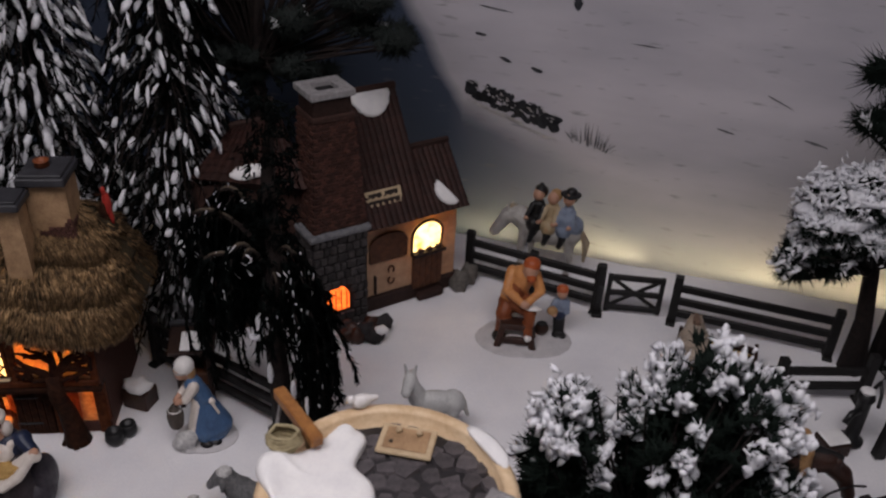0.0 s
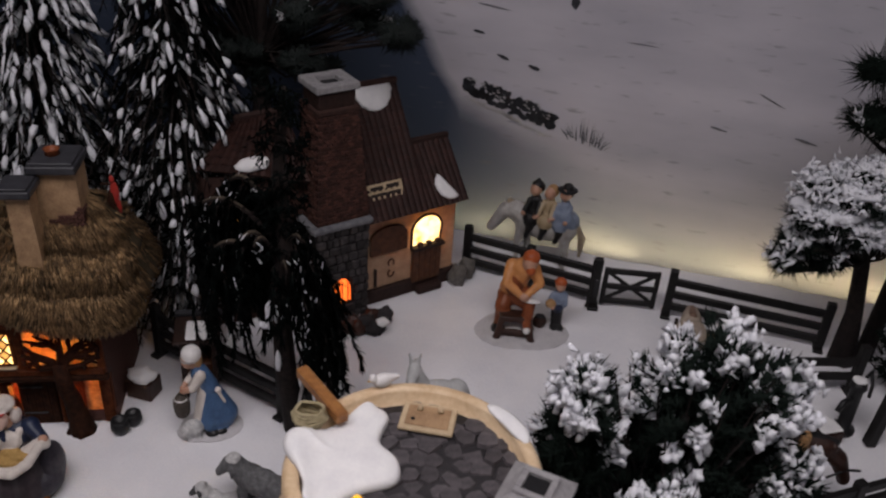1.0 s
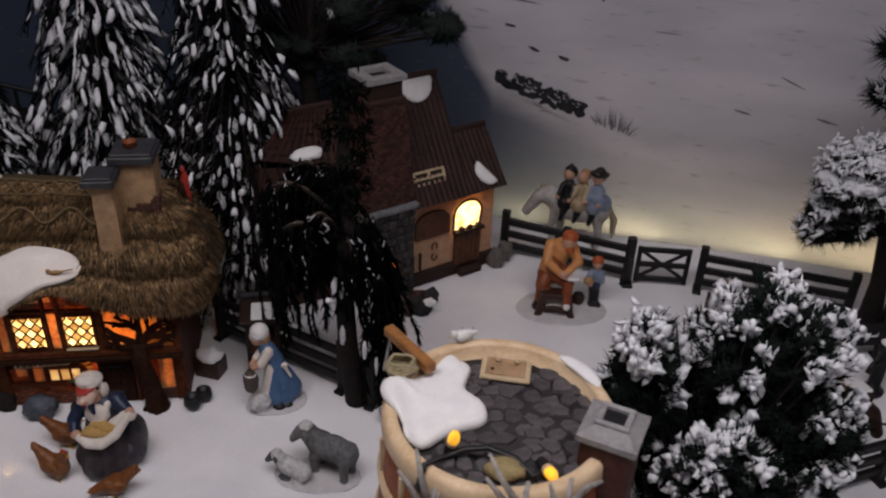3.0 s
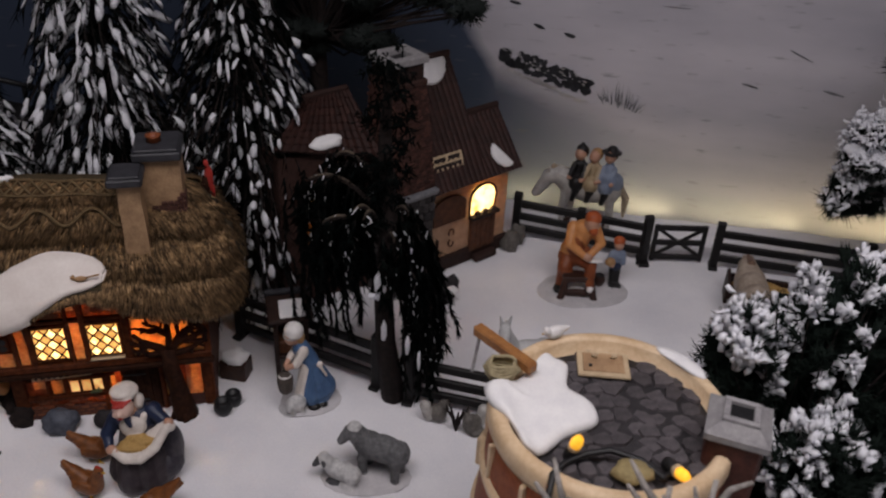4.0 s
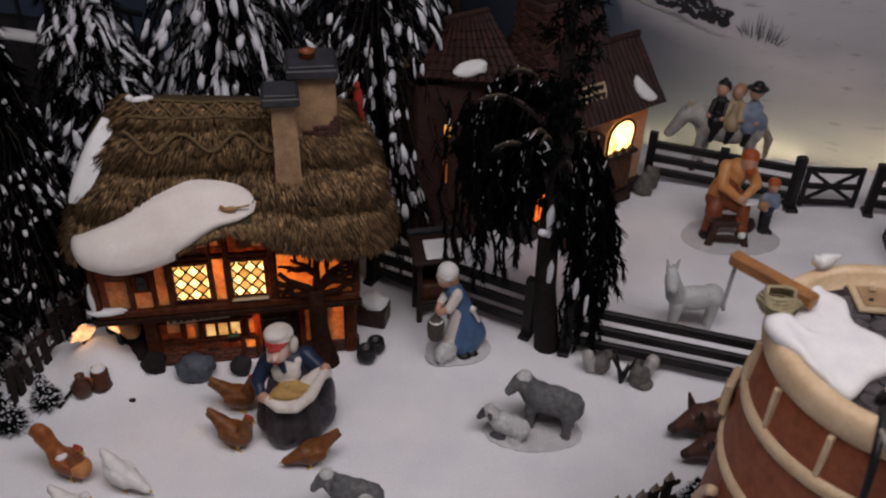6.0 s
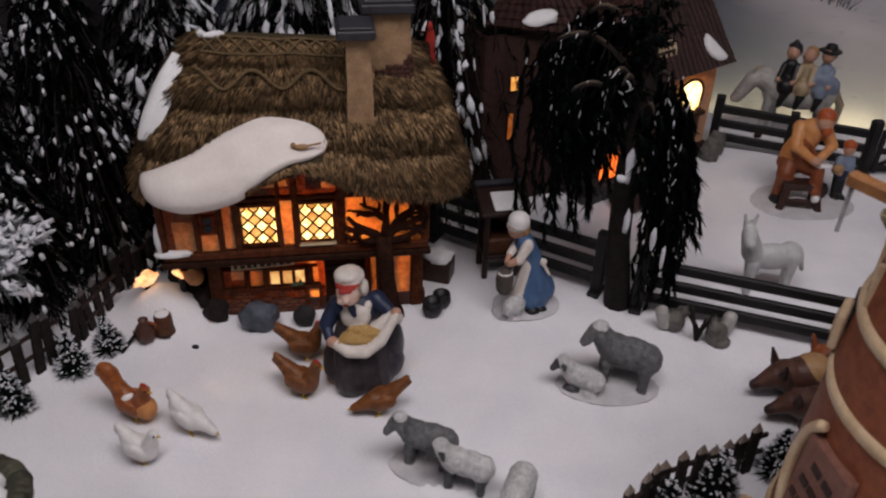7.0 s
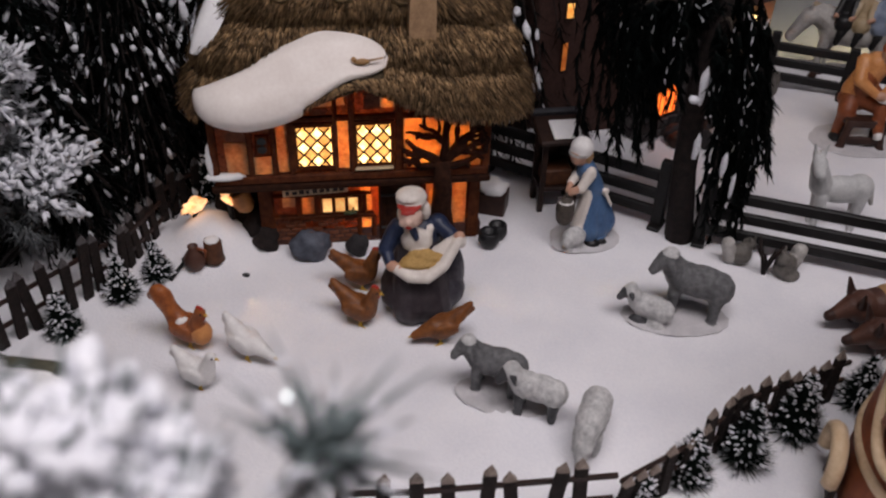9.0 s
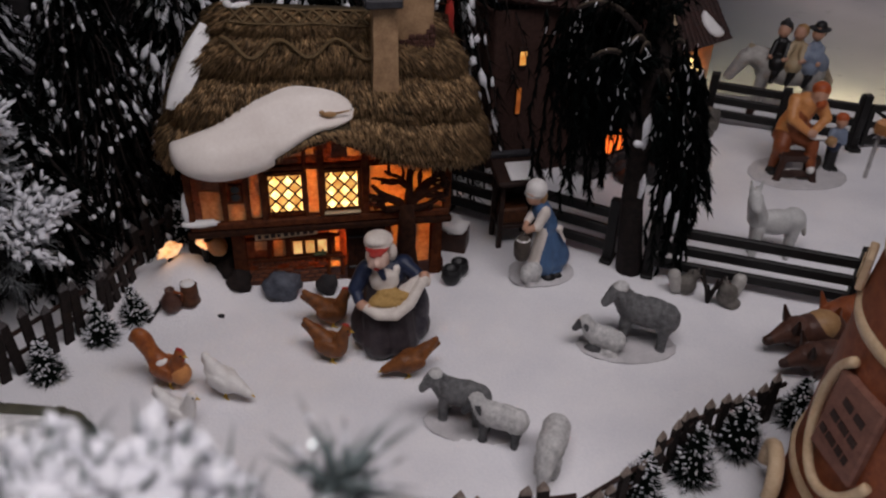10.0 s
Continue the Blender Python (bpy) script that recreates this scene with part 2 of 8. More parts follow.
class Build:
    """Gathers vertices and faces of one mesh."""

    def __init__(self):
        self.v, self.f, self.k = [], [], []

    def add(self, vs, fs, k=0):
        n = len(self.v)
        self.v += [tuple(p) for p in vs]
        self.f += [tuple(i + n for i in q) for q in fs]
        self.k += [k] * len(fs)
        return self

    def box(self, x0, x1, y0, y1, z0, z1, c=0.0, m=None, k=0):
        """A box with chamfered edges of width c."""
        bm = bmesh.new()
        bmesh.ops.create_cube(bm, size=1)
        for p in bm.verts:
            p.co = Vector(((x0 + x1) / 2 + p.co.x * (x1 - x0), (y0 + y1) / 2 + p.co.y * (y1 - y0), (z0 + z1) / 2 + p.co.z * (z1 - z0)))
        if c:
            bmesh.ops.bevel(bm, geom=bm.edges[:], offset=c, segments=1, affect="EDGES", profile=0.5)
        if m is not None:
            bm.transform(m)
        bm.verts.index_update()
        self.add([p.co[:] for p in bm.verts], [[p.index for p in q.verts] for q in bm.faces], k)
        bm.free()
        return self

    def tube(self, pts, rad, n=8, k=0, close=True, squash=1.0):
        """A tube along pts with radii rad."""
        pts = [Vector(p) for p in pts]
        rad = rad if isinstance(rad, (list, tuple)) else [rad] * len(pts)
        vs, fs = [], []
        ref = None
        for i, p in enumerate(pts):
            d = (pts[min(i + 1, len(pts) - 1)] - pts[max(i - 1, 0)]).normalized()
            a = d.cross(Vector((0, 0, 1)) if abs(d.z) < 0.95 else Vector((1, 0, 0))).normalized()
            if ref is not None and a.dot(ref) < 0:
                a = -a
            ref = a
            b = d.cross(a)
            for j in range(n):
                w = 2 * math.pi * j / n
                vs.append(p + (a * math.cos(w) + b * math.sin(w) * squash) * rad[i])
        for i in range(len(pts) - 1):
            for j in range(n):
                fs.append((i * n + j, i * n + (j + 1) % n, (i + 1) * n + (j + 1) % n, (i + 1) * n + j))
        if close:
            fs.append(tuple(range(n))[::-1])
            fs.append(tuple((len(pts) - 1) * n + j for j in range(n)))
        return self.add(vs, fs, k)

    def ball(self, c, r, n=10, m=8, k=0, turn=None, lump=0.0):
        c = Vector(c)
        r = r if isinstance(r, (list, tuple)) else (r, r, r)
        vs, fs = [], []
        for i in range(m + 1):
            a = math.pi * i / m
            for j in range(n):
                b = 2 * math.pi * j / n
                p = Vector((math.sin(a) * math.cos(b), math.sin(a) * math.sin(b), math.cos(a)))
                g = 1 + lump * noise.noise(p * 1.7 + c * 90)
                p = Vector((p.x * r[0] * g, p.y * r[1] * g, p.z * r[2] * g))
                vs.append(c + (turn @ p if turn is not None else p))
        for i in range(m):
            for j in range(n):
                q = (i * n + j, (i + 1) * n + j, (i + 1) * n + (j + 1) % n, i * n + (j + 1) % n)
                fs.append(q)
        return self.add(vs, fs, k)

    def lathe(self, prof, n=32, k=0, c=(0, 0, 0), wob=0.0):
        vs, fs = [], []
        for r, z in prof:
            for j in range(n):
                w = 2 * math.pi * j / n
                g = 1 + wob * math.sin(3 * w + 1) * 0.5 + wob * math.sin(5 * w)
                vs.append((c[0] + r * g * math.cos(w), c[1] + r * g * math.sin(w), c[2] + z))
        for i in range(len(prof) - 1):
            for j in range(n):
                fs.append((i * n + j, i * n + (j + 1) % n, (i + 1) * n + (j + 1) % n, (i + 1) * n + j))
        fs.append(tuple(range(n))[::-1])
        fs.append(tuple((len(prof) - 1) * n + j for j in range(n)))
        return self.add(vs, fs, k)

    def prism(self, outline, z0, z1, k=0):
        """An outline in x, y raised from z0 to z1."""
        n = len(outline)
        vs = [(x, y, z0) for x, y in outline] + [(x, y, z1) for x, y in outline]
        fs = [tuple(range(n))[::-1], tuple(range(n, 2 * n))] + [(i, (i + 1) % n, (i + 1) % n + n, i + n) for i in range(n)]
        return self.add(vs, fs, k)

    def moved(self, m):
        self.v = [tuple(m @ Vector(p)) for p in self.v]
        return self

    def mesh(self, name, mats, smooth=False):
        me = bpy.data.meshes.new(name)
        me.from_pydata(self.v, [], self.f)
        for m in mats if isinstance(mats, (list, tuple)) else [mats]:
            me.materials.append(m)
        me.polygons.foreach_set("material_index", self.k)
        if smooth:
            me.polygons.foreach_set("use_smooth", [True] * len(me.polygons))
        me.update()
        return me


def part(name, build, material, parent, label="", smooth=False, m=None):
    data = build if isinstance(build, bpy.types.Mesh) else build.mesh(name, material, smooth)
    ob = new(name, data)
    ob.parent = parent
    if m is not None:
        ob.matrix_basis = m
    if label:
        ob["label"] = label
    return ob


def thing(name, m, label, category, group="", kind=""):
    ob = new(name)
    ob.empty_display_size = 0.01
    ob.matrix_basis = m
    return tagged(ob, label, category, group, kind)


def solo(name, build, material, m, label, category, group="", kind="", smooth=False):
    ob = new(name, build if isinstance(build, bpy.types.Mesh) else build.mesh(name, material, smooth))
    ob.matrix_basis = m
    return tagged(ob, label, category, group, kind)


def seg_box(build, a, b, w, h, c=0.0, k=0):
    """A bar of width w and height h from a to b."""
    a, b = Vector(a), Vector(b)
    d = b - a
    turn = d.to_track_quat("X", "Z").to_matrix().to_4x4()
    return build.box(0, d.length, -w / 2, w / 2, -h / 2, h / 2, c, Matrix.Translation(a) @ turn, k)


# figurines: soft forms fused into one skin, each face coloured by the form that lies nearest
def fuse(name, forms, colours, voxel=0.9, smooth=2, rough=0.0):
    """forms in millimetres: ('e', centre, radii, colour, yaw) or ('c', p0, p1, r0, r1, colour) or ('b', centre, halves, colour, yaw)."""
    b = Build()
    for q in forms:
        if q[0] == "e":
            turn = Matrix.Rotation(radians(q[4]), 3, "Z") if len(q) > 4 else None
            b.ball(q[1], q[2], 16, 12, 0, turn)
        elif q[0] == "c":
            p0, p1 = Vector(q[1]), Vector(q[2])
            d = (p1 - p0).normalized()
            pts, rr = [], []
            for s in range(5):
                a = math.pi / 2 * s / 4
                pts.append(p0 - d * q[3] * math.cos(a)), rr.append(max(q[3] * math.sin(a), 0.02))
            for s in range(5):
                a = math.pi / 2 * s / 4
                pts.append(p1 + d * q[4] * math.sin(a)), rr.append(max(q[4] * math.cos(a), 0.02))
            b.tube(pts, rr, 12)
        else:
            h = q[2]
            yaw = q[4] if len(q) > 4 else 0
            b.box(-h[0], h[0], -h[1], h[1], -h[2], h[2], 0.4, Matrix.Translation(q[1]) @ Matrix.Rotation(radians(yaw), 4, "Z"))
    raw = b.mesh("raw_" + name, [])
    ob = new("raw_" + name, raw)
    mod = ob.modifiers.new("skin", "REMESH")
    mod.mode, mod.voxel_size = "VOXEL", voxel
    me = bpy.data.meshes.new_from_object(ob.evaluated_get(bpy.context.evaluated_depsgraph_get()))
    bpy.data.objects.remove(ob)
    bpy.data.meshes.remove(raw)
    bm = bmesh.new()
    bm.from_mesh(me)
    for _ in range(smooth):
        bmesh.ops.smooth_vert(bm, verts=bm.verts[:], factor=0.5, use_axis_x=True, use_axis_y=True, use_axis_z=True)
    if rough:
        for p in bm.verts:
            p.co += p.normal * rough * (noise.noise(p.co * 0.35) + 0.6 * noise.noise(p.co * 0.8))
    bm.to_mesh(me)
    bm.free()
    n = len(me.polygons)
    cen = np.empty(n * 3)
    me.polygons.foreach_get("center", cen)
    cen = cen.reshape(n, 3)
    best, pick = np.full(n, 1e9), np.zeros(n, int)
    keys = list(colours)
    for q in forms:
        if q[0] == "e":
            p = cen - np.array(q[1])
            if len(q) > 4:
                a = radians(-q[4])
                p = np.stack([p[:, 0] * math.cos(a) - p[:, 1] * math.sin(a), p[:, 0] * math.sin(a) + p[:, 1] * math.cos(a), p[:, 2]], 1)
            r = np.array(q[2] if isinstance(q[2], (list, tuple)) else (q[2],) * 3, float)
            k0, k1 = np.linalg.norm(p / r, axis=1), np.linalg.norm(p / (r * r), axis=1)
            d, col = k0 * (k0 - 1) / np.maximum(k1, 1e-6), q[3]
        elif q[0] == "c":
            a, c = np.array(q[1], float), np.array(q[2], float)
            t = np.clip((cen - a) @ (c - a) / max((c - a) @ (c - a), 1e-9), 0, 1)
            d, col = np.linalg.norm(cen - (a + t[:, None] * (c - a)), axis=1) - (q[3] + t * (q[4] - q[3])), q[5]
        else:
            p = cen - np.array(q[1])
            if len(q) > 4:
                a = radians(-q[4])
                p = np.stack([p[:, 0] * math.cos(a) - p[:, 1] * math.sin(a), p[:, 0] * math.sin(a) + p[:, 1] * math.cos(a), p[:, 2]], 1)
            w = np.abs(p) - np.array(q[2])
            d, col = np.linalg.norm(np.maximum(w, 0), axis=1) + np.minimum(w.max(1), 0), q[3]
        nearer = d < best
        best[nearer], pick[nearer] = d[nearer], keys.index(col)
    me.materials.clear()
    for key in keys:
        me.materials.append(colours[key])
    me.polygons.foreach_set("material_index", pick.astype(np.int32))
    me.polygons.foreach_set("use_smooth", np.ones(n, bool))
    me.transform(Matrix.Scale(0.001, 4))
    me.update()
    me.name = name
    return me


def needles(points, ways, lengths, widths, drop=0.0):
    """Many thin three-sided needles: arrays of roots, unit directions, lengths and widths."""
    p, d = np.asarray(points, float), np.asarray(ways, float)
    d = d / np.linalg.norm(d, axis=1)[:, None]
    n = len(p)
    ln, wd = np.broadcast_to(lengths, n)[:, None], np.broadcast_to(widths, n)[:, None]
    up = np.where(np.abs(d[:, 2:3]) < 0.9, np.array([[0, 0, 1.0]]), np.array([[1.0, 0, 0]]))
    a = np.cross(d, up)
    a /= np.linalg.norm(a, axis=1)[:, None]
    b = np.cross(d, a)
    tip = p + d * ln - np.array([[0, 0, 1.0]]) * drop * ln
    v = np.stack([p + a * wd, p - 0.5 * a * wd + 0.87 * b * wd, p - 0.5 * a * wd - 0.87 * b * wd, tip], 1).reshape(-1, 3)
    i = np.arange(n)[:, None] * 4
    f = np.stack([i + [0, 1, 3], i + [1, 2, 3], i + [2, 0, 3]], 1).reshape(-1, 3)
    return v, f


def clumps(points, ways, lengths, widths, rng, lump=0.35):
    """Many small uneven blobs stretched along their ways."""
    t = (1 + 5 ** 0.5) / 2
    ico = np.array([(-1, t, 0), (1, t, 0), (-1, -t, 0), (1, -t, 0), (0, -1, t), (0, 1, t), (0, -1, -t), (0, 1, -t), (t, 0, -1), (t, 0, 1), (-t, 0, -1), (-t, 0, 1)]) / 1.9
    tri = np.array([(0, 11, 5), (0, 5, 1), (0, 1, 7), (0, 7, 10), (0, 10, 11), (1, 5, 9), (5, 11, 4), (11, 10, 2), (10, 7, 6), (7, 1, 8), (3, 9, 4), (3, 4, 2), (3, 2, 6), (3, 6, 8), (3, 8, 9), (4, 9, 5), (2, 4, 11), (6, 2, 10), (8, 6, 7), (9, 8, 1)])
    p, d = np.asarray(points, float), np.asarray(ways, float)
    d = d / np.linalg.norm(d, axis=1)[:, None]
    n = len(p)
    up = np.where(np.abs(d[:, 2:3]) < 0.9, np.array([[0, 0, 1.0]]), np.array([[1.0, 0, 0]]))
    a = np.cross(d, up)
    a /= np.linalg.norm(a, axis=1)[:, None]
    b = np.cross(d, a)
    ln, wd = np.broadcast_to(lengths, n)[:, None, None], np.broadcast_to(widths, n)[:, None, None]
    g = 1 + lump * (rng.random((n, 12, 1)) * 2 - 1)
    q = ico[None] * g
    v = p[:, None] + d[:, None] * q[:, :, :1] * ln + a[:, None] * q[:, :, 1:2] * wd + b[:, None] * q[:, :, 2:3] * wd
    f = (np.arange(n)[:, None, None] * 12 + tri[None]).reshape(-1, 3)
    return v.reshape(-1, 3), f


def cloud_mesh(name, pieces, material, smooth=False):
    v = np.concatenate([q[0] for q in pieces])
    off, fs = 0, []
    for q in pieces:
        fs.append(q[1] + off)
        off += len(q[0])
    f = np.concatenate(fs)
    me = bpy.data.meshes.new(name)
    me.vertices.add(len(v))
    me.vertices.foreach_set("co", v.astype(np.float32).ravel())
    me.loops.add(len(f) * 3)
    me.loops.foreach_set("vertex_index", f.astype(np.int32).ravel())
    me.polygons.add(len(f))
    me.polygons.foreach_set("loop_start", np.arange(len(f), dtype=np.int32) * 3)
    me.polygons.foreach_set("loop_total", np.full(len(f), 3, np.int32))
    me.update(calc_edges=True)
    if smooth:
        me.polygons.foreach_set("use_smooth", np.ones(len(f), bool))
    me.materials.append(material)
    return me

# ---- setting ----


def bump2(x, y, cx, cy, r, h):
    return h * math.exp(-((x - cx) ** 2 + (y - cy) ** 2) / (r * r))


def snow_height(x, y):
    z = 0.0028 * noise.noise((x * 20, y * 20, 0)) + 0.0010 * noise.noise((x * 75, y * 75, 3))
    z += bump2(x, y, -0.357, 0.449, 0.022, 0.024) - bump2(x, y, -0.343, 0.333, 0.017, 0.006) - bump2(x, y, -0.300, 0.322, 0.020, 0.004) - bump2(x, y, -0.262, 0.388, 0.018, 0.003) + bump2(x, y, -0.52, 0.45, 0.07, 0.02) + bump2(x, y, -0.46, 0.53, 0.06, 0.012)
    if y < 0.21:
        z -= 0.03 * min(1, (0.21 - y) / 0.12) ** 2
    return z


g = Build()
NX, NY = 260, 190
xs = [-1.1 + 2.2 * i / (NX - 1) for i in range(NX)]
for j in range(NY):
    for i in range(NX):
        top = WALL_Y(xs[i]) - 0.03
        y = -0.45 + (top + 0.45) * j / (NY - 1)
        g.v.append((xs[i], y, snow_height(xs[i], y)))
for j in range(NY - 1):
    for i in range(NX - 1):
        q = j * NX + i
        g.f.append((q, q + 1, q + NX + 1, q + NX))
g.k = [0] * len(g.f)
tagged(new("ground", g.mesh("ground", SNOW, True)), "white artificial snow sheet covering the display table", "ground", kind="structure")
tagged(new("table_top", Build().box(-1.15, 1.15, -0.5, 1.1, -0.11, -0.07, 0.004).mesh("table_top", DARKWOOD)), "dark wooden board under the snow sheet", "table top", kind="structure")

# painted landscape board behind the village
paint = bpy.data.materials.new("painted_snowfield")
paint.use_nodes = True
nt = paint.node_tree
pb = nt.nodes["Principled BSDF"]
pb.inputs["Roughness"].default_value = 0.55
pb.inputs["Specular IOR Level"].default_value = 0.2
tc = nt.nodes.new("ShaderNodeTexCoord")
sep = nt.nodes.new("ShaderNodeSeparateXYZ")
nt.links.new(tc.outputs["Object"], sep.inputs[0])


def node_math(op, a, b=None, c=None, clamp=False):
    n = nt.nodes.new("ShaderNodeMath")
    n.operation, n.use_clamp = op, clamp
    for i, q in enumerate((a, b, c)):
        if q is None:
            continue
        if isinstance(q, (int, float)):
            n.inputs[i].default_value = q
        else:
            nt.links.new(q, n.inputs[i])
    return n.outputs[0]


def node_noise(scale, detail=4, stretch=(1, 1, 1)):
    mp = nt.nodes.new("ShaderNodeMapping")
    mp.inputs["Scale"].default_value = stretch
    nt.links.new(tc.outputs["Object"], mp.inputs[0])
    n = nt.nodes.new("ShaderNodeTexNoise")
    n.inputs["Scale"].default_value, n.inputs["Detail"].default_value = scale, detail
    nt.links.new(mp.outputs[0], n.inputs["Vector"])
    return n.outputs[0]


def node_mix(fac, a, b):
    n = nt.nodes.new("ShaderNodeMix")
    n.data_type = "RGBA"
    nt.links.new(fac, n.inputs[0])
    for i, q in ((6, a), (7, b)):
        if isinstance(q, tuple):
            n.inputs[i].default_value = (*q, 1)
        else:
            nt.links.new(q, n.inputs[i])
    return n.outputs[2]


PX, PZ = sep.outputs["X"], sep.outputs["Z"]
wob = node_noise(9, 5, (1, 1, 2.5))
# distance of a point from the dark hollow's upper edge, which runs down to the right
steep = node_math("MULTIPLY_ADD", PX, 1.64, node_math("ADD", PZ, -0.168))
flat = node_math("MULTIPLY_ADD", PX, 0.3, node_math("ADD", PZ, -0.158))
edge = node_math("ADD", node_math("MINIMUM", steep, flat), node_math("MULTIPLY", wob, 0.035))
hollow = node_math("MULTIPLY", edge, -34.0, clamp=True)
near_left = node_math("MULTIPLY_ADD", PX, -6.0, 0.95, clamp=True)
dark = node_math("MULTIPLY", hollow, near_left, clamp=True)
drift = node_noise(5, 6, (1, 1, 3.2))
snowfield = node_mix(node_math("MULTIPLY_ADD", drift, 3.0, -1.0, clamp=True), (0.42, 0.412, 0.462), (0.59, 0.565, 0.615))
bank = node_math("MULTIPLY_ADD", node_math("ADD", node_math("MULTIPLY_ADD", PX, 0.30, PZ), node_math("MULTIPLY", wob, 0.03)), -22.0, 3.1, clamp=True)
lower = node_mix(bank, snowfield, (0.35, 0.36, 0.415))
painted = node_mix(dark, lower, (0.058, 0.076, 0.118))
streak = node_noise(38, 6, (1, 1, 5))
painted = node_mix(node_math("MULTIPLY_ADD", streak, 5.0, -3.05, clamp=True), painted, (0.17, 0.17, 0.19))
nt.links.new(painted, pb.inputs["Base Color"])
ang = math.degrees(math.atan(-0.148))
M_BACK = pose(0, 0.833, 0, 0, 0, ang)
board = Build().box(-1.15, 1.15, 0, 0.012, -0.08, 0.95)
backdrop = tagged(new("backdrop", board.mesh("backdrop", paint)), "painted backdrop of grey snowy hills behind the village", "backdrop", kind="structure")
backdrop.matrix_basis = M_BACK

INKBUSH = mat("painted_bush", (0.05, 0.052, 0.062), (0.02, 0.021, 0.026), 0.6, 200, 0.0)
INKSNOW = mat("painted_bush_snow", (0.50, 0.49, 0.50), (0.36, 0.35, 0.37), 0.6, 200, 0.0)
INKGRASS = mat("painted_grass", (0.15, 0.15, 0.165), (0.10, 0.10, 0.115), 0.6, 200, 0.0)


def blot(cx, cz, w, h, tilt, seed, n=22, rag=0.35):
    """A ragged flat outline on the board, standing a hair in front of it."""
    rng = random.Random(seed)
    b = Build()
    pts = []
    for i in range(n):
        a = 2 * math.pi * i / n
        g = 1 - rag * rng.random()
        x, z = w * g * math.cos(a), h * g * math.sin(a)
        pts.append((cx + x * math.cos(tilt) - z * math.sin(tilt), -0.0006, cz + x * math.sin(tilt) + z * math.cos(tilt)))
    b.add(pts + [(cx, -0.0006, cz)], [(i, (i + 1) % n, n) for i in range(n)])
    return b


marks = Build()
rng = random.Random(5)
for i in range(110):
    t = (i % 37) / 36
    q = blot(0.012 + 0.088 * t + rng.uniform(-0.004, 0.004), 0.145 - 0.026 * t + rng.uniform(-0.008, 0.008) * (1.2 - abs(t - 0.5)), rng.uniform(0.003, 0.007), rng.uniform(0.002, 0.005), rng.uniform(-0.6, 0.3), i, 12)
    marks.add(q.v, q.f)
part("bush", marks, INKBUSH, backdrop, "dark bush painted on the backdrop")
marks = Build()
for i in range(16):
    t = i / 15
    q = blot(0.02 + 0.075 * t, 0.131 - 0.026 * t + rng.uniform(-0.0015, 0.0015), rng.uniform(0.004, 0.009), rng.uniform(0.001, 0.0024), -0.3, 50 + i, 12)
    marks.add([(x, -0.0012, z) for x, y, z in q.v], q.f)
for i in range(40):
    t = rng.random()
    q = blot(0.012 + 0.088 * t, 0.147 - 0.026 * t + rng.uniform(-0.004, 0.009), rng.uniform(0.0008, 0.003), 0.0008, -0.3, 90 + i, 8)
    marks.add([(x, -0.0012, z) for x, y, z in q.v], q.f)
part("bush_snow", marks, INKSNOW, backdrop, "painted snow under the bush")
marks = Build()
for i in range(46):
    x = 0.112 + 0.04 * rng.random()
    h = 0.028 * (1 - abs(x - 0.132) / 0.03) * rng.uniform(0.5, 1)
    lean = (x - 0.132) * 0.35 + rng.uniform(-0.002, 0.002)
    z = 0.108 - 0.2 * (x - 0.112) + rng.uniform(-0.003, 0.003)
    marks.add([(x - 0.0005, -0.0006, z), (x + 0.0005, -0.0006, z), (x + lean, -0.0006, z + h)], [(0, 1, 2)])
part("grass_tuft", marks, INKGRASS, backdrop, "grey grass tuft painted on the backdrop")
for i, (x, z, w, h, k) in enumerate(((0.075, 0.17, 0.007, 0.0022, -0.3), (0.045, 0.176, 0.008, 0.002, -0.35), (0.02, 0.197, 0.007, 0.0016, -0.1), (0.105, 0.235, 0.0045, 0.008, 0.0), (0.327, 0.137, 0.012, 0.0014, -0.2), (0.17, 0.205, 0.016, 0.0006, -0.02), (0.25, 0.137, 0.010, 0.0012, -0.2), (0.29, 0.17, 0.016, 0.0007, -0.4), (0.03, 0.222, 0.02, 0.0008, -0.1))):
    part("rock_mark", blot(x, z, w, h, k, 300 + i, 14), INKBUSH if i < 4 else INKGRASS, backdrop)

# the dim room round the table
room = {"wall_north": (-3, 3, 2.4, 2.5), "wall_south": (-3, 3, -3.1, -3.0), "wall_west": (-3.1, -3, -3, 2.4), "wall_east": (3, 3.1, -3, 2.4)}
for name, (x0, x1, y0, y1) in room.items():
    tagged(new(name, Build().box(x0, x1, y0, y1, -0.8, 2.2).mesh(name, WALLPAINT)), "plain grey wall of the dim room", "wall", kind="structure")
tagged(new("ceiling", Build().box(-3.1, 3.1, -3.1, 2.5, 2.2, 2.3).mesh("ceiling", WALLPAINT)), "plain grey ceiling of the dim room", "ceiling", kind="structure")
tagged(new("floor", Build().box(-3.1, 3.1, -3.1, 2.5, -0.9, -0.8).mesh("floor", DARKWOOD)), "dark wooden floor of the room", "floor", kind="structure")

# ---- thatched cottage ----
M_COT = pose(-0.2627, 0.467, 0, 0, 0, 12.5)
cottage = thing("thatched_cottage", M_COT, "half-timbered porcelain cottage with thatched roof and lit windows", "house")


def slab(name, x0, x1, y0, y1, z0, z1, material, parent, c=0.0006, label=""):
    return part(name, Build().box(x0, x1, y0, y1, z0, z1, c), material, parent, label)


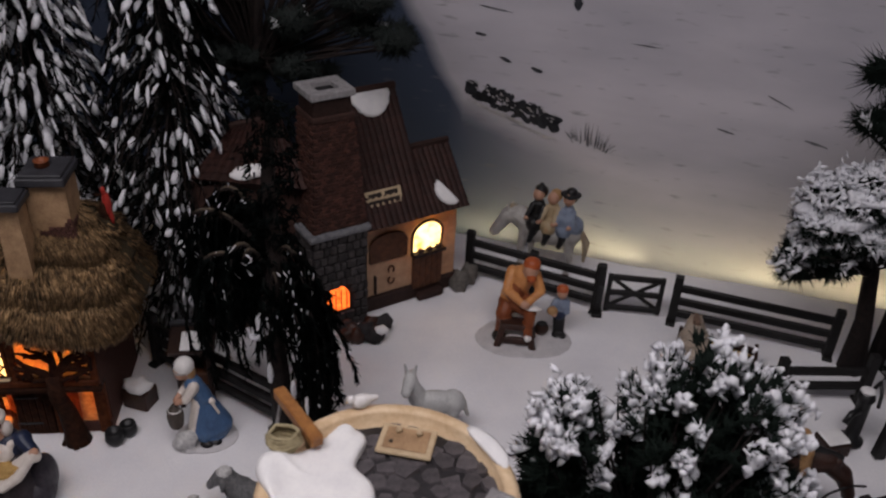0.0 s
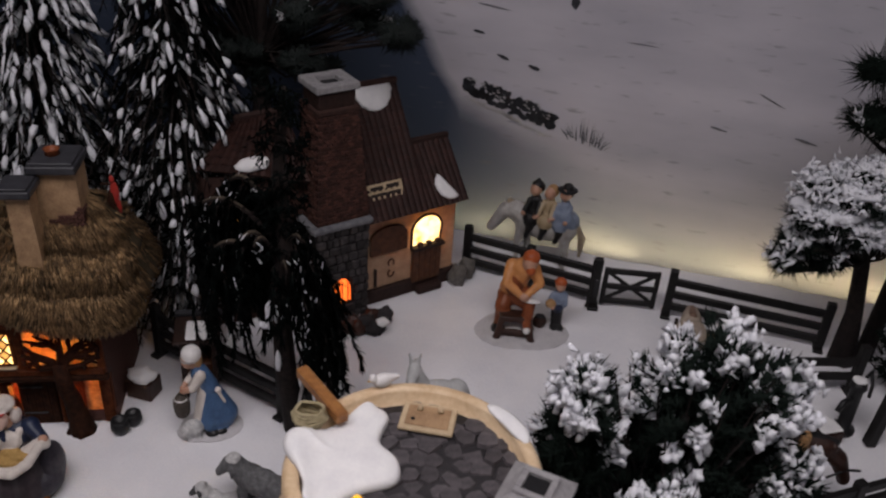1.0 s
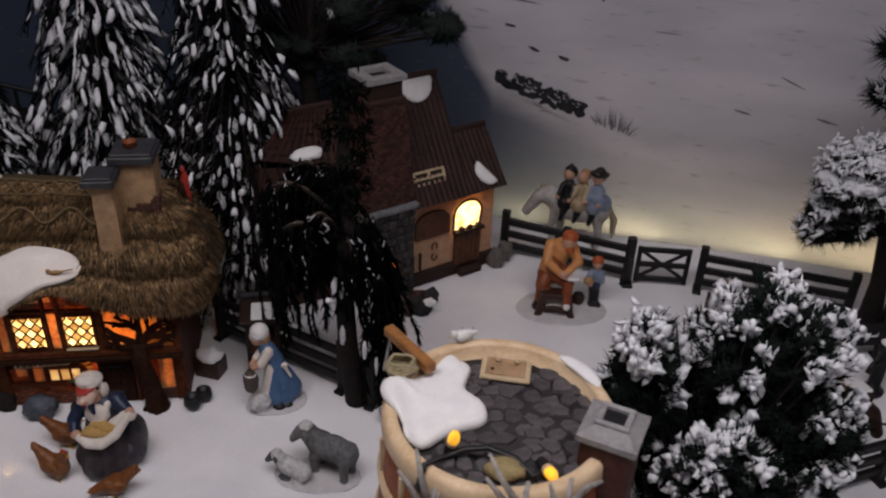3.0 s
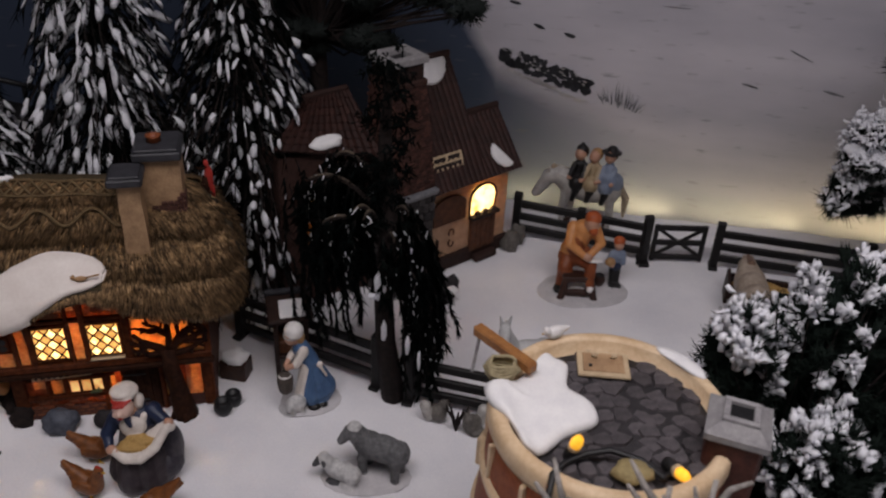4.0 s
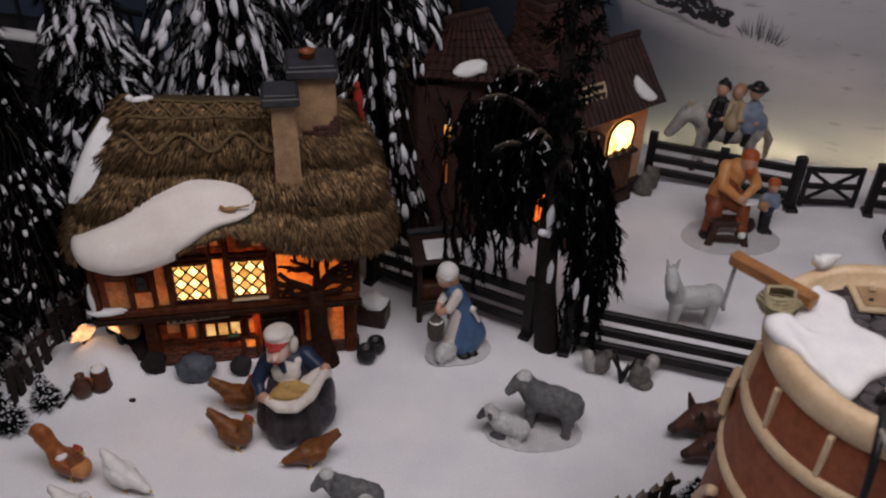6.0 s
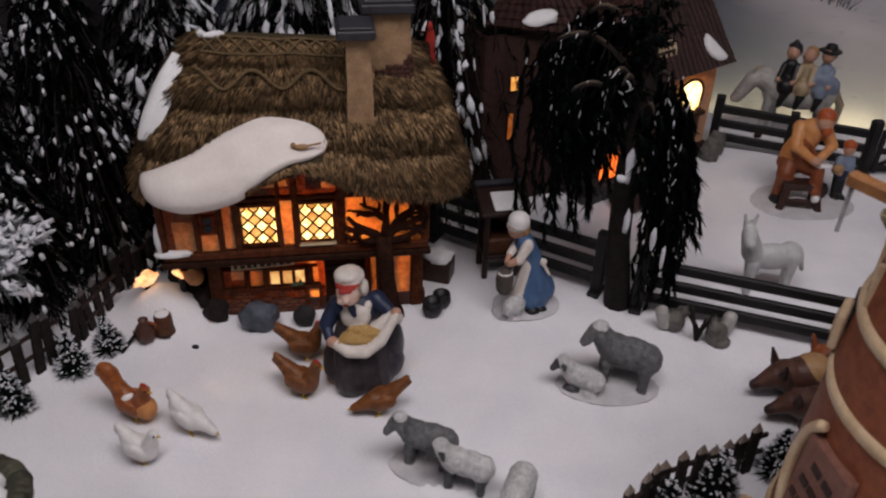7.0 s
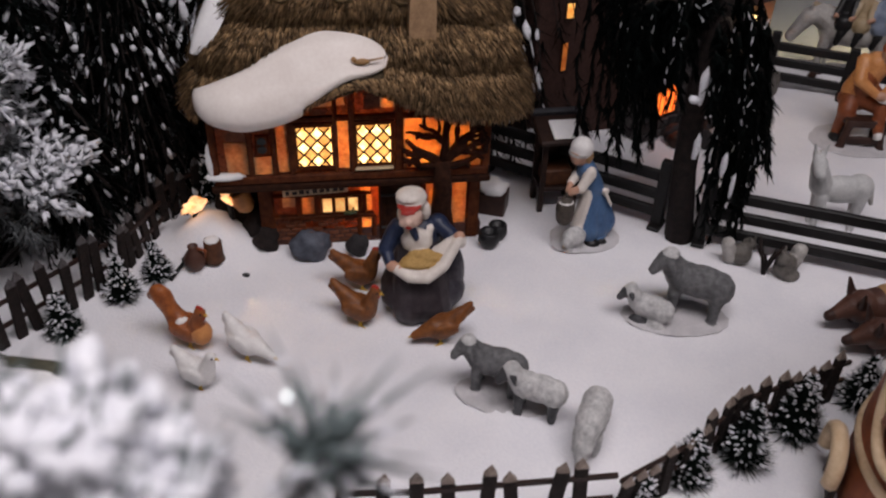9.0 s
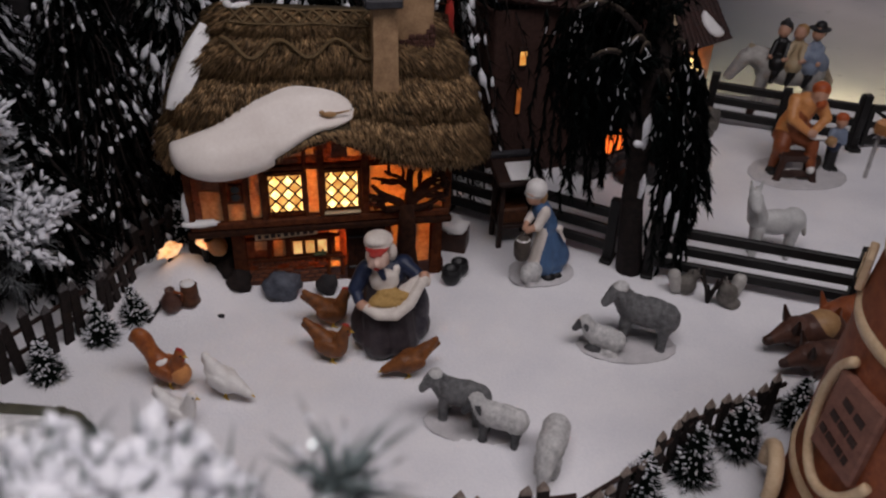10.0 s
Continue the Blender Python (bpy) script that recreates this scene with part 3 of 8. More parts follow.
VU = -0.012  # the upper storey's jetty
slab("side_wall", -0.065, -0.063, 0.001, 0.078, 0, 0.1, BRICKMASS, cottage)
slab("side_wall", 0.063, 0.065, 0.001, 0.078, 0, 0.1, BRICKMASS, cottage)
slab("back_wall", -0.065, 0.065, 0.078, 0.08, 0, 0.1, BRICKMASS, cottage)
slab("jetty_floor", -0.066, 0.066, VU + 0.001, 0.0, 0.046, 0.0485, DARKWOOD, cottage)
slab("side_jetty", 0.0645, 0.066, VU + 0.0012, 0.001, 0.0485, 0.0955, BRICKMASS, cottage)


def pierced_wall(name, x0, x1, z0, z1, y, holes, label):
    """A thin wall with rectangular openings (x0, x1, z0, z1) right through it."""
    xs_ = sorted({x0, x1} | {q for h in holes for q in h[:2]})
    zs_ = sorted({z0, z1} | {q for h in holes for q in h[2:]})
    b = Build()
    for xa, xb in zip(xs_, xs_[1:]):
        for za, zb in zip(zs_, zs_[1:]):
            cx, cz = (xa + xb) / 2, (za + zb) / 2
            if not any(h[0] < cx < h[1] and h[2] < cz < h[3] for h in holes):
                b.box(xa, xb, y, y + 0.0012, za, zb)
    return part(name, b, BRICKGLOW, cottage, label)


UPPER = ((-0.0800, -0.0690, 0.0585, 0.0775), (-0.0655, -0.0555, 0.0575, 0.0685), (-0.0525, -0.0465, 0.0590, 0.0900), (-0.0190, -0.0130, 0.0600, 0.0915), (-0.0320, -0.0215, 0.0985, 0.1030), (-0.0185, -0.0150, 0.0985, 0.1055), (0.0050, 0.0125, 0.0965, 0.1020), (0.0180, 0.0620, 0.0580, 0.0890))
LOWER = ((-0.0525, -0.0465, 0.0275, 0.0350), (-0.0415, -0.0350, 0.0220, 0.0345), (-0.0035, -0.0010, 0.0230, 0.0330), (-0.0070, -0.0015, 0.0360, 0.0415), (-0.0065, -0.0010, 0.0080, 0.0165), (0.0320, 0.0352, 0.0120, 0.0415), (0.0465, 0.0560, 0.0090, 0.0415))
pierced_wall("front_wall", -0.0645, 0.0645, 0.0, 0.050, 0.0, LOWER, "thin red-brown brick wall")
pierced_wall("upper_wall", -0.088, 0.066, 0.0485, 0.111, VU, UPPER + ((-0.088, -0.040, 0.0955, 0.111), (0.040, 0.066, 0.0955, 0.111)), "red-brown wall between the timbers")
slab("side_jetty", -0.088, -0.0865, VU + 0.0012, 0.06, 0.0485, 0.092, BRICKMASS, cottage)
slab("jetty_floor", -0.088, -0.066, VU + 0.001, 0.06, 0.046, 0.0485, DARKWOOD, cottage)


def panel(outline, y, parent=None, material=None, name="plaster_panel"):
    """A slightly proud plaster infill of uneven outline in x, z."""
    b = Build().prism(outline, y - 0.0007, y + 0.0003)
    b.moved(Matrix(((1, 0, 0, 0), (0, 0, 1, 0), (0, 1, 0, 0), (0, 0, 0, 1))))
    return part(name, b, material or PLASTER, parent or cottage)


def rough_box(x0, x1, z0, z1, seed, wob=0.0007):
    r = random.Random(seed)
    pts = [(x0, z0), ((x0 + x1) / 2, z0), (x1, z0), (x1, (z0 + z1) / 2), (x1, z1), ((x0 + x1) / 2, z1), (x0, z1), (x0, (z0 + z1) / 2)]
    return [(x + r.uniform(-wob, wob), z + r.uniform(-wob, wob)) for x, z in pts]


# plaster infills of the upper storey
for i, (x0, x1, z0, z1) in enumerate(UPPER):
    panel(rough_box(x0 - 0.0004, x1 + 0.0004, z0 - 0.0004, z1 + 0.0004, i, 0.0004), VU)
# brick-red infills beside them
for i, (x0, x1, z0, z1) in enumerate(((-0.0790, -0.0670, 0.0790, 0.0880), (-0.0665, -0.0550, 0.0830, 0.0890), (-0.0335, -0.0240, 0.0930, 0.0968), (-0.0040, 0.0045, 0.0955, 0.1040))):
    panel(rough_box(x0, x1, z0, z1, 40 + i), VU, None, BRICK, "brick_panel")
# lower storey
for i, (x0, x1, z0, z1) in enumerate(LOWER):
    panel(rough_box(x0 - 0.0004, x1 + 0.0004, z0 - 0.0004, z1 + 0.0004, 60 + i, 0.0004), -0.0004)
part("sill_snow", Build().ball((-0.082, VU - 0.0015, 0.0575), (0.0110, 0.0035, 0.0024), 14, 8, 0, None, 0.3).ball((-0.0890, VU - 0.0005, 0.0660), (0.0024, 0.0028, 0.0110), 10, 8, 0, None, 0.3), SNOWCAP, cottage, "snow caught on the jetty corner", True)
slab("plinth", -0.066, 0.066, -0.002, 0.003, 0, 0.010, BRICKMASS, cottage)
# brick courses of the plinth and the wall under the windows
br = Build().box(-0.0028, 0.0028, -0.0006, 0.0006, -0.0011, 0.0011, 0.0003).mesh("brick", BRICK)
rng = random.Random(2)
for row in range(7):
    for i in range(20):
        x = -0.0625 + i * 0.0064 + (0.0032 if row % 2 else 0)
        z = 0.0026 + row * 0.0029
        if -0.001 < x < 0.0305 or 0.0315 < x < 0.060 or x > 0.062 or (-0.0095 < x < 0.002 and z > 0.006) or rng.random() < 0.12:
            continue
        part("brick", br, None, cottage, m=pose(x, -0.0018 + rng.uniform(-0.0002, 0.0004), z, 0, rng.uniform(-3, 3), 0))
for x, w in ((-0.0625, 0.0085), (0.0300, 0.0032), (0.0605, 0.0075)):
    slab("post", x - w / 2, x + w / 2, -0.0035, 0.0005, 0, 0.0465, COTWOOD, cottage, 0.0008)
slab("bressummer", -0.0900, 0.0675, VU - 0.0038, VU + 0.001, 0.0475, 0.0520, DARKTIMBER, cottage, 0.001, "dark oak beam under the upper storey")
slab("sill_beam", -0.0880, 0.0660, VU - 0.0032, VU + 0.0005, 0.0525, 0.0575, COTWOOD, cottage, 0.0008)
slab("rail", -0.06, -0.001, -0.003, 0.0005, 0.0345, 0.0362, COTWOOD, cottage)
slab("rail", -0.06, 0.0005, -0.003, 0.0005, 0.0185, 0.0212, COTWOOD, cottage)
for x in (-0.0440, -0.0330, -0.0052):
    slab("stud", x - 0.0013, x + 0.0013, -0.0028, 0.0005, 0.0212, 0.0345, COTWOOD, cottage)
for x in (-0.0085, 0.0005):
    slab("stud", x - 0.0014, x + 0.0014, -0.0028, 0.0005, 0.004, 0.0185, COTWOOD, cottage)
# name board over the lower windows, its lettering unreadable
board = part("name_board", Build().box(-0.0190, 0.0190, -0.0042, -0.003, -0.0028, 0.0028, 0.0003), SIGN, cottage, "pale board with small dark unreadable lettering", m=pose(-0.0335, 0, 0.0398, 0, -3, 0))
for i in range(9):
    x = -0.0172 + i * 0.0039
    part("lettering", Build().box(x, x + (0.0028 if i % 3 else 0.0020), -0.0047, -0.0042, -0.0012, 0.0012 - 0.0005 * (i % 2)), INK, board)
# row of small lit panes
low = slab("lower_window", -0.0310, -0.0068, -0.0024, -0.0008, 0.0222, 0.0340, COTWOOD, cottage, 0.0003)
for i in range(3):
    slab("pane", -0.0298 + i * 0.0076, -0.0244 + i * 0.0076, -0.0029, -0.0023, 0.0238, 0.0328, LIT_P, low, 0)
part("window_spray", Build().ball((-0.0135, -0.0045, 0.0238), (0.0042, 0.0018, 0.0012), 10, 6, 0, None, 0.6).ball((-0.0120, -0.0045, 0.0250), (0.0010, 0.001, 0.0022), 8, 6, 0, None, 0.5), MOSSGREEN, low, "sprig of greenery on the sill", True)
door = slab("door", 0.0035, 0.0280, -0.0028, 0.0004, 0.0, 0.044, DARKTIMBER, cottage, 0.0006, "dark plank door")
for i in range(5):
    slab("door_plank", 0.0038 + i * 0.0048, 0.0083 + i * 0.0048, -0.0034, -0.0027, 0.001, 0.043, DARKTIMBER, door, 0.0003)
for z in (0.010, 0.033):
    slab("hinge", 0.0045, 0.020, -0.0040, -0.0033, z, z + 0.0018, BLACKMETAL, door, 0.0003)
# studs of the upper storey
for x, w, top in ((-0.0865, 0.004, 0.092), (-0.0670, 0.0030, 0.092), (-0.0540, 0.0030, 0.092), (-0.0445, 0.0035, 0.096), (-0.0203, 0.0022, 0.106), (-0.0110, 0.0035, 0.109), (0.0148, 0.0045, 0.106), (0.0640, 0.005, 0.09)):
    slab("stud", x - w / 2, x + w / 2, VU - 0.0028, VU + 0.0005, 0.0575, top, COTWOOD, cottage, 0.0006)
slab("rail", -0.086, 0.064, VU - 0.0024, VU + 0.0005, 0.0895, 0.0925, COTWOOD, cottage)
for k in range(12):  # curved beam following the eyebrow
    a0, a1 = -1 + 2 * k / 12, -1 + 2 * (k + 1) / 12
    part("eyebrow_beam", seg_box(Build(), (-0.001 + 0.038 * a0, VU - 0.001, 0.1120 - 0.017 * a0 * a0), (-0.001 + 0.038 * a1, VU - 0.001, 0.1120 - 0.017 * a1 * a1), 0.003, 0.0028), DARKTIMBER, cottage)


def lattice_window(x0, x1, z0, z1, y, parent):
    """A leaded window: whole and cut diamonds of glass in a lead net."""
    w = slab("window", x0 - 0.0022, x1 + 0.0022, y - 0.0026, y, z0 - 0.0022, z1 + 0.0022, COTWOOD, parent, 0.0004, "leaded lattice window lit warm yellow")
    sx, sz = (x1 - x0) / 2.45, (z1 - z0) / 2.75

    def clip(poly):
        for axis, lim, sign in ((0, x0, 1), (0, x1, -1), (1, z0, 1), (1, z1, -1)):
            out = []
            for a, b in zip(poly, poly[1:] + poly[:1]):
                da, db = (a[axis] - lim) * sign, (b[axis] - lim) * sign
                if da >= 0:
                    out.append(a)
                if da * db < 0:
                    t = da / (da - db)
                    out.append((a[0] + (b[0] - a[0]) * t, a[1] + (b[1] - a[1]) * t))
            poly = out
            if len(poly) < 3:
                return None
        return poly

    for half in (0, 1):
        for i in range(-1, 4):
            for j in range(-1, 5):
                cx, cz = x0 + (i + 0.45 + 0.5 * half) * sx, z0 + (j + 0.35 + 0.5 * half) * sz
                poly = clip([(cx - 0.47 * sx, cz), (cx, cz - 0.47 * sz), (cx + 0.47 * sx, cz), (cx, cz + 0.47 * sz)])
                if poly:
                    b = Build().prism(poly, y - 0.0031, y - 0.0027)
                    b.moved(Matrix(((1, 0, 0, 0), (0, 0, 1, 0), (0, 1, 0, 0), (0, 0, 0, 1))))
                    part("pane", b, LIT_O if half else LIT, w)
    for s in (1, -1):
        for k in range(-5, 7):
            ends = []
            for step in range(99):
                u = 2.45 * step / 98
                zz = s * (u - 0.45) + k + 0.85
                if 0 <= zz <= 2.75:
                    ends.append((x0 + u * sx, y - 0.0033, z0 + zz * sz))
            if len(ends) > 6:
                part("lead_bar", Build().tube([ends[0], ends[-1]], 0.00062, 5), LEAD, w)
    return w


lattice_window(-0.0412, -0.0226, 0.0632, 0.0865, VU, cottage)
lattice_window(-0.0085, 0.0098, 0.0635, 0.0868, VU, cottage)
slab("window_ledge", -0.010, 0.0115, VU - 0.0042, VU - 0.0005, 0.0590, 0.0603, SIGN, cottage, 0.0004, "thin pale sill")
small = slab("small_window", -0.0640, -0.0565, VU - 0.0022, VU - 0.0002, 0.0705, 0.0825, COTWOOD, cottage, 0.0004, "small dark double window")
for z in (0.0718, 0.0770):
    b = Build().prism([(-0.0602 + 0.0024 * math.cos(a), z + 0.0022 + 0.0023 * math.sin(a)) for a in np.linspace(0, 2 * math.pi, 12, endpoint=False)], VU - 0.0027, VU - 0.0021)
    b.moved(Matrix(((1, 0, 0, 0), (0, 0, 1, 0), (0, 1, 0, 0), (0, 0, 0, 1))))
    part("pane", b, BLACKMETAL, small)

# espalier tree modelled on the front
rng = random.Random(8)
trunk = Build()
trunk.tube([(0.0430, -0.010, -0.002), (0.0415, -0.009, 0.010), (0.0400, -0.010, 0.028), (0.0395, VU - 0.005, 0.045), (0.0390, VU - 0.005, 0.064)], [0.0095, 0.0072, 0.0060, 0.0056, 0.0044], 10)
for rx_, ry_ in ((0.034, -0.014), (0.050, -0.015), (0.044, -0.019)):
    trunk.tube([(0.0415, -0.009, 0.008), ((0.0415 + rx_) / 2, ry_ * 0.8, 0.003), (rx_, ry_, -0.001)], [0.0045, 0.0036, 0.002], 7)
part("tree_trunk", trunk, DARKTIMBER, cottage, "dark bare tree growing up the front", True)


def twig(b, p, a, ln, r, depth):
    pts, rr = [p], [r]
    for i in range(5):
        a += rng.uniform(-0.45, 0.45)
        p = (p[0] + math.cos(a) * ln / 5, p[1], p[2] + math.sin(a) * ln / 5)
        if not (0.016 < p[0] < 0.065 and 0.058 < p[2] < 0.096):
            break
        pts.append(p), rr.append(r * (1 - 0.12 * (i + 1)))
        if depth and i in (1, 3):
            twig(b, p, a + rng.choice((-1, 1)) * rng.uniform(0.5, 1.1), ln * 0.6, r * 0.7, depth - 1)
    if len(pts) > 1:
        b.tube(pts, rr, 6)


br = Build()
for a in (0.1, 0.35, 0.65, 0.95, 1.25, 1.55, 1.85, 2.15, 2.45, 2.75, 3.0):
    twig(br, (0.039, VU - 0.0042, 0.061), a, 0.033, 0.0025, 2)
part("branch_relief", br, DARKTIMBER, cottage, "", True)["kind"] = "stuff"

# thatch: rounded-rectangle rings from eave to ridge
ROOF = ((0.0, 0.0945, 0.0655, 0.0900), (0.06, 0.096, 0.067, 0.0945), (0.16, 0.0935, 0.062, 0.1035), (0.27, 0.090, 0.054, 0.1115), (0.36, 0.085, 0.0445, 0.1160), (0.40, 0.0885, 0.0485, 0.1195), (0.44, 0.0875, 0.0470, 0.1250), (0.53, 0.0815, 0.0365, 0.1320), (0.61, 0.076, 0.0265, 0.1365), (0.65, 0.079, 0.0305, 0.1400), (0.69, 0.078, 0.0290, 0.1445), (0.78, 0.0715, 0.0205, 0.1510), (0.85, 0.066, 0.0130, 0.1550), (0.885, 0.0680, 0.0150, 0.1580), (0.95, 0.061, 0.0085, 0.1625), (1.0, 0.056, 0.003, 0.1650))


SMOOTH = ((0.0, 0.0945, 0.0655, 0.0900), (0.06, 0.096, 0.067, 0.0945), (0.16, 0.0935, 0.062, 0.1035), (0.27, 0.090, 0.055, 0.1120), (0.44, 0.0875, 0.0470, 0.1250), (0.69, 0.078, 0.0295, 0.1445), (0.885, 0.0680, 0.0155, 0.1580), (1.0, 0.056, 0.003, 0.1660))


def roof_at(s, even=False):
    rings = SMOOTH if even else ROOF
    for (s0, *a), (s1, *b) in zip(rings, rings[1:]):
        if s <= s1:
            t = (s - s0) / (s1 - s0)
            return [p + (q - p) * t for p, q in zip(a, b)]
    return list(ROOF[-1][1:])


def roof_point(a, s, out=0.0, even=False):
    """A point of the thatch at the angle a round the house and the height s from eave to ridge."""
    ax, by, z = roof_at(s, even)
    ca, sa = math.cos(a), math.sin(a)
    e = 0.36
    x = math.copysign(abs(ca) ** e, ca) * (ax + out)
    y = math.copysign(abs(sa) ** (e * 1.25), sa) * (by + out)
    z += out * 0.6
    if sa < 0:
        z += 0.0205 * math.exp(-((x + 0.003) / 0.032) ** 2) * max(0, 1 - s * 2.4)
        z += 0.003 * max(0, 1 - s * 3)
    z -= 0.006 * max(0, x / 0.095) ** 2 * (1 - s) + 0.004 * s * s * (x / 0.06)
    lump = 0.0016 * noise.noise((x * 60, y * 60, z * 40))
    return Vector((x * (1 + lump * 3) - 0.005 * (1 - s), 0.040 + y, z + lump))


def roof_x(x, s, out, even=True):
    ax, by, z = roof_at(s, even)
    ca = max(-0.9995, min(0.9995, (x + 0.005 * (1 - s)) / ax))
    return roof_point(-math.acos(math.copysign(abs(ca) ** (1 / 0.36), ca)), s, out, even)


th = Build()
RA, RS = 144, 40
for j in range(RS + 1):
    for i in range(RA):
        th.v.append(tuple(roof_point(2 * math.pi * i / RA, j / RS)))
for i in range(RA):  # the underside of the eave
    p = roof_point(2 * math.pi * i / RA, 0)
    th.v.append((p.x * 0.85, 0.04 + (p.y - 0.04) * 0.8, p.z + 0.005))
for j in range(RS):
    for i in range(RA):
        th.f.append((j * RA + i, j * RA + (i + 1) % RA, (j + 1) * RA + (i + 1) % RA, (j + 1) * RA + i))
for i in range(RA):
    th.f.append((i, (RS + 1) * RA + i, (RS + 1) * RA + (i + 1) % RA, (i + 1) % RA))
th.f.append(tuple(RS * RA + i for i in range(RA)))
th.k = [0] * len(th.f)
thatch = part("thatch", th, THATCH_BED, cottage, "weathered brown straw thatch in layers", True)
rng = np.random.default_rng(4)
pts, ways, lens = [], [], []
for _ in range(21000):
    a = rng.random() * 2 * math.pi
    s = rng.random() ** 0.9
    if rng.random() < 0.62:
        ca = rng.uniform(-0.985, 0.985)
        a = -math.acos(math.copysign(abs(ca) ** (1 / 0.36), ca))
    elif math.sin(a) > 0.35:
        continue
    tier = 0.0006 + 0.0012 * rng.random()
    flat = roof_point(a, s)
    u = (flat.x + 0.0925) / 0.1025
    if math.sin(a) < 0 and 0.02 < u < 0.97 and (-0.1 if u < 0.5 else 0.22 * (u - 0.5) / 0.5) < s < 0.21 + 0.31 * math.sin(min(1, u / 0.72) * math.pi / 2) ** 1.8:
        continue
    p = roof_point(a, s, tier)
    d = roof_point(a, max(s - 0.05, 0), 0.0016, True) - roof_point(a, max(s, 0.05), 0, True)
    if d.length < 1e-6:
        d = Vector((0, 0, -1))
    d.normalize()
    side = noise.noise((p.x * 55, p.y * 55, p.z * 55))
    d += Vector(rng.normal(0, 0.10, 3)) + Vector((0.55 * side, 0, 0))
    pts.append(p), ways.append(d), lens.append(rng.uniform(0.0045, 0.0105) * (0.45 if s < 0.09 else 1.0))
straw = part("straw", cloud_mesh("straw", [needles(pts, ways, lens, 0.00062)], THATCH), None, thatch)
straw["kind"] = "stuff"
# ridge with its crossed spars and the scalloped rope below it
for s_ in (0.90, 0.985):
    part("ridge_spar", Build().tube([roof_x(-0.053 + 0.074 * k / 20, s_, 0.0030) for k in range(21)], 0.0009, 5), ROPE, thatch)
for i in range(10):
    x0_, x1_ = -0.053 + 0.0074 * i, -0.053 + 0.0074 * (i + 1)
    part("cross_spar", Build().tube([roof_x(x0_, 0.905, 0.0032), roof_x(x1_, 0.98, 0.0032)], 0.0008, 5), ROPE, thatch)
    part("cross_spar", Build().tube([roof_x(x1_, 0.905, 0.0036), roof_x(x0_, 0.98, 0.0036)], 0.0008, 5), ROPE, thatch)
rope_pts = []
for i in range(70):
    x = -0.058 + 0.079 * i / 69
    s_ = 0.755 + 0.055 * math.cos(i / 69 * 2 * math.pi * 2.6)
    rope_pts.append(roof_x(x, s_, 0.0034))
part("rope", Build().tube(rope_pts, 0.0011, 6), ROPE, thatch, "scalloped straw rope", True)


# thick snow lying on the front slope
sn = Build()
CU, CV = 44, 14
for i in range(CU + 1):
    u = i / CU
    x = -0.0925 + 0.1025 * u
    lo = 0.0 if u < 0.5 else 0.20 * ((u - 0.5) / 0.5) ** 1.1
    hi = 0.23 + 0.31 * math.sin(min(1, u / 0.72) * math.pi / 2) ** 1.8
    round_ = math.sqrt(max(0, 1 - abs(2 * u - 1) ** 4.5))
    mid = (lo + hi) / 2 if u > 0.12 else 0.14
    lo, hi = mid + (lo - mid) * round_, mid + (hi - mid) * round_
    for j in range(CV + 1):
        v = j / CV
        dome = math.sqrt(max(0, 1 - abs(2 * v - 1) ** 3)) * round_
        p = roof_x(x, max(0, lo + (hi - lo) * v + 0.02), 0.0006 + 0.0052 * dome)
        if v < 0.3 and u < 0.55:
            p.z -= 0.004 * (0.3 - v) / 0.3
        sn.v.append(tuple(p))
for i in range(CU):
    for j in range(CV):
        q = i * (CV + 1) + j
        sn.f.append((q, q + CV + 1, q + CV + 2, q + 1))
sn.k = [0] * len(sn.f)
part("roof_snow", sn, COTSNOW, cottage, "thick smooth cap of painted snow", True)
sn = Build()
for i in range(13):
    s_ = 0.38 + 0.5 * i / 12
    w = 0.24 * math.sin(math.pi * (0.015 + 0.965 * i / 12)) ** 0.6
    for j in range(7):
        sn.v.append(tuple(roof_point(math.pi * (1.0 + w * (j / 6 - 0.5) + 0.14), s_, 0.0045 * math.sin(math.pi * j / 6) + 0.0005, True)))
for i in range(12):
    for j in range(6):
        q = i * 7 + j
        sn.f.append((q, q + 7, q + 8, q + 1))
sn.k = [0] * len(sn.f)
part("hip_snow", sn, SNOWCAP, cottage, "strip of painted snow on the hip", True)

# chimneys
def stack_mesh(x0, x1, y0, y1, z0, z1, taper, seed):
    """A slightly tapered, uneven rendered stack."""
    b = Build()
    n = 9
    for k in range(n + 1):
        t = k / n
        for cx, cy in ((x0 + taper * t, y0 + taper * t), (x1 - taper * t, y0 + taper * t), (x1 - taper * t, y1), (x0 + taper * t, y1)):
            g = 0.0005 * noise.noise((cx * 300, cy * 300 + seed, t * 9))
            b.v.append((cx + g, cy - g, z0 + (z1 - z0) * t))
    for k in range(n):
        for c in range(4):
            b.f.append((k * 4 + c, k * 4 + (c + 1) % 4, (k + 1) * 4 + (c + 1) % 4, (k + 1) * 4 + c))
    b.f.append((n * 4, n * 4 + 1, n * 4 + 2, n * 4 + 3))
    b.k = [0] * len(b.f)
    return b


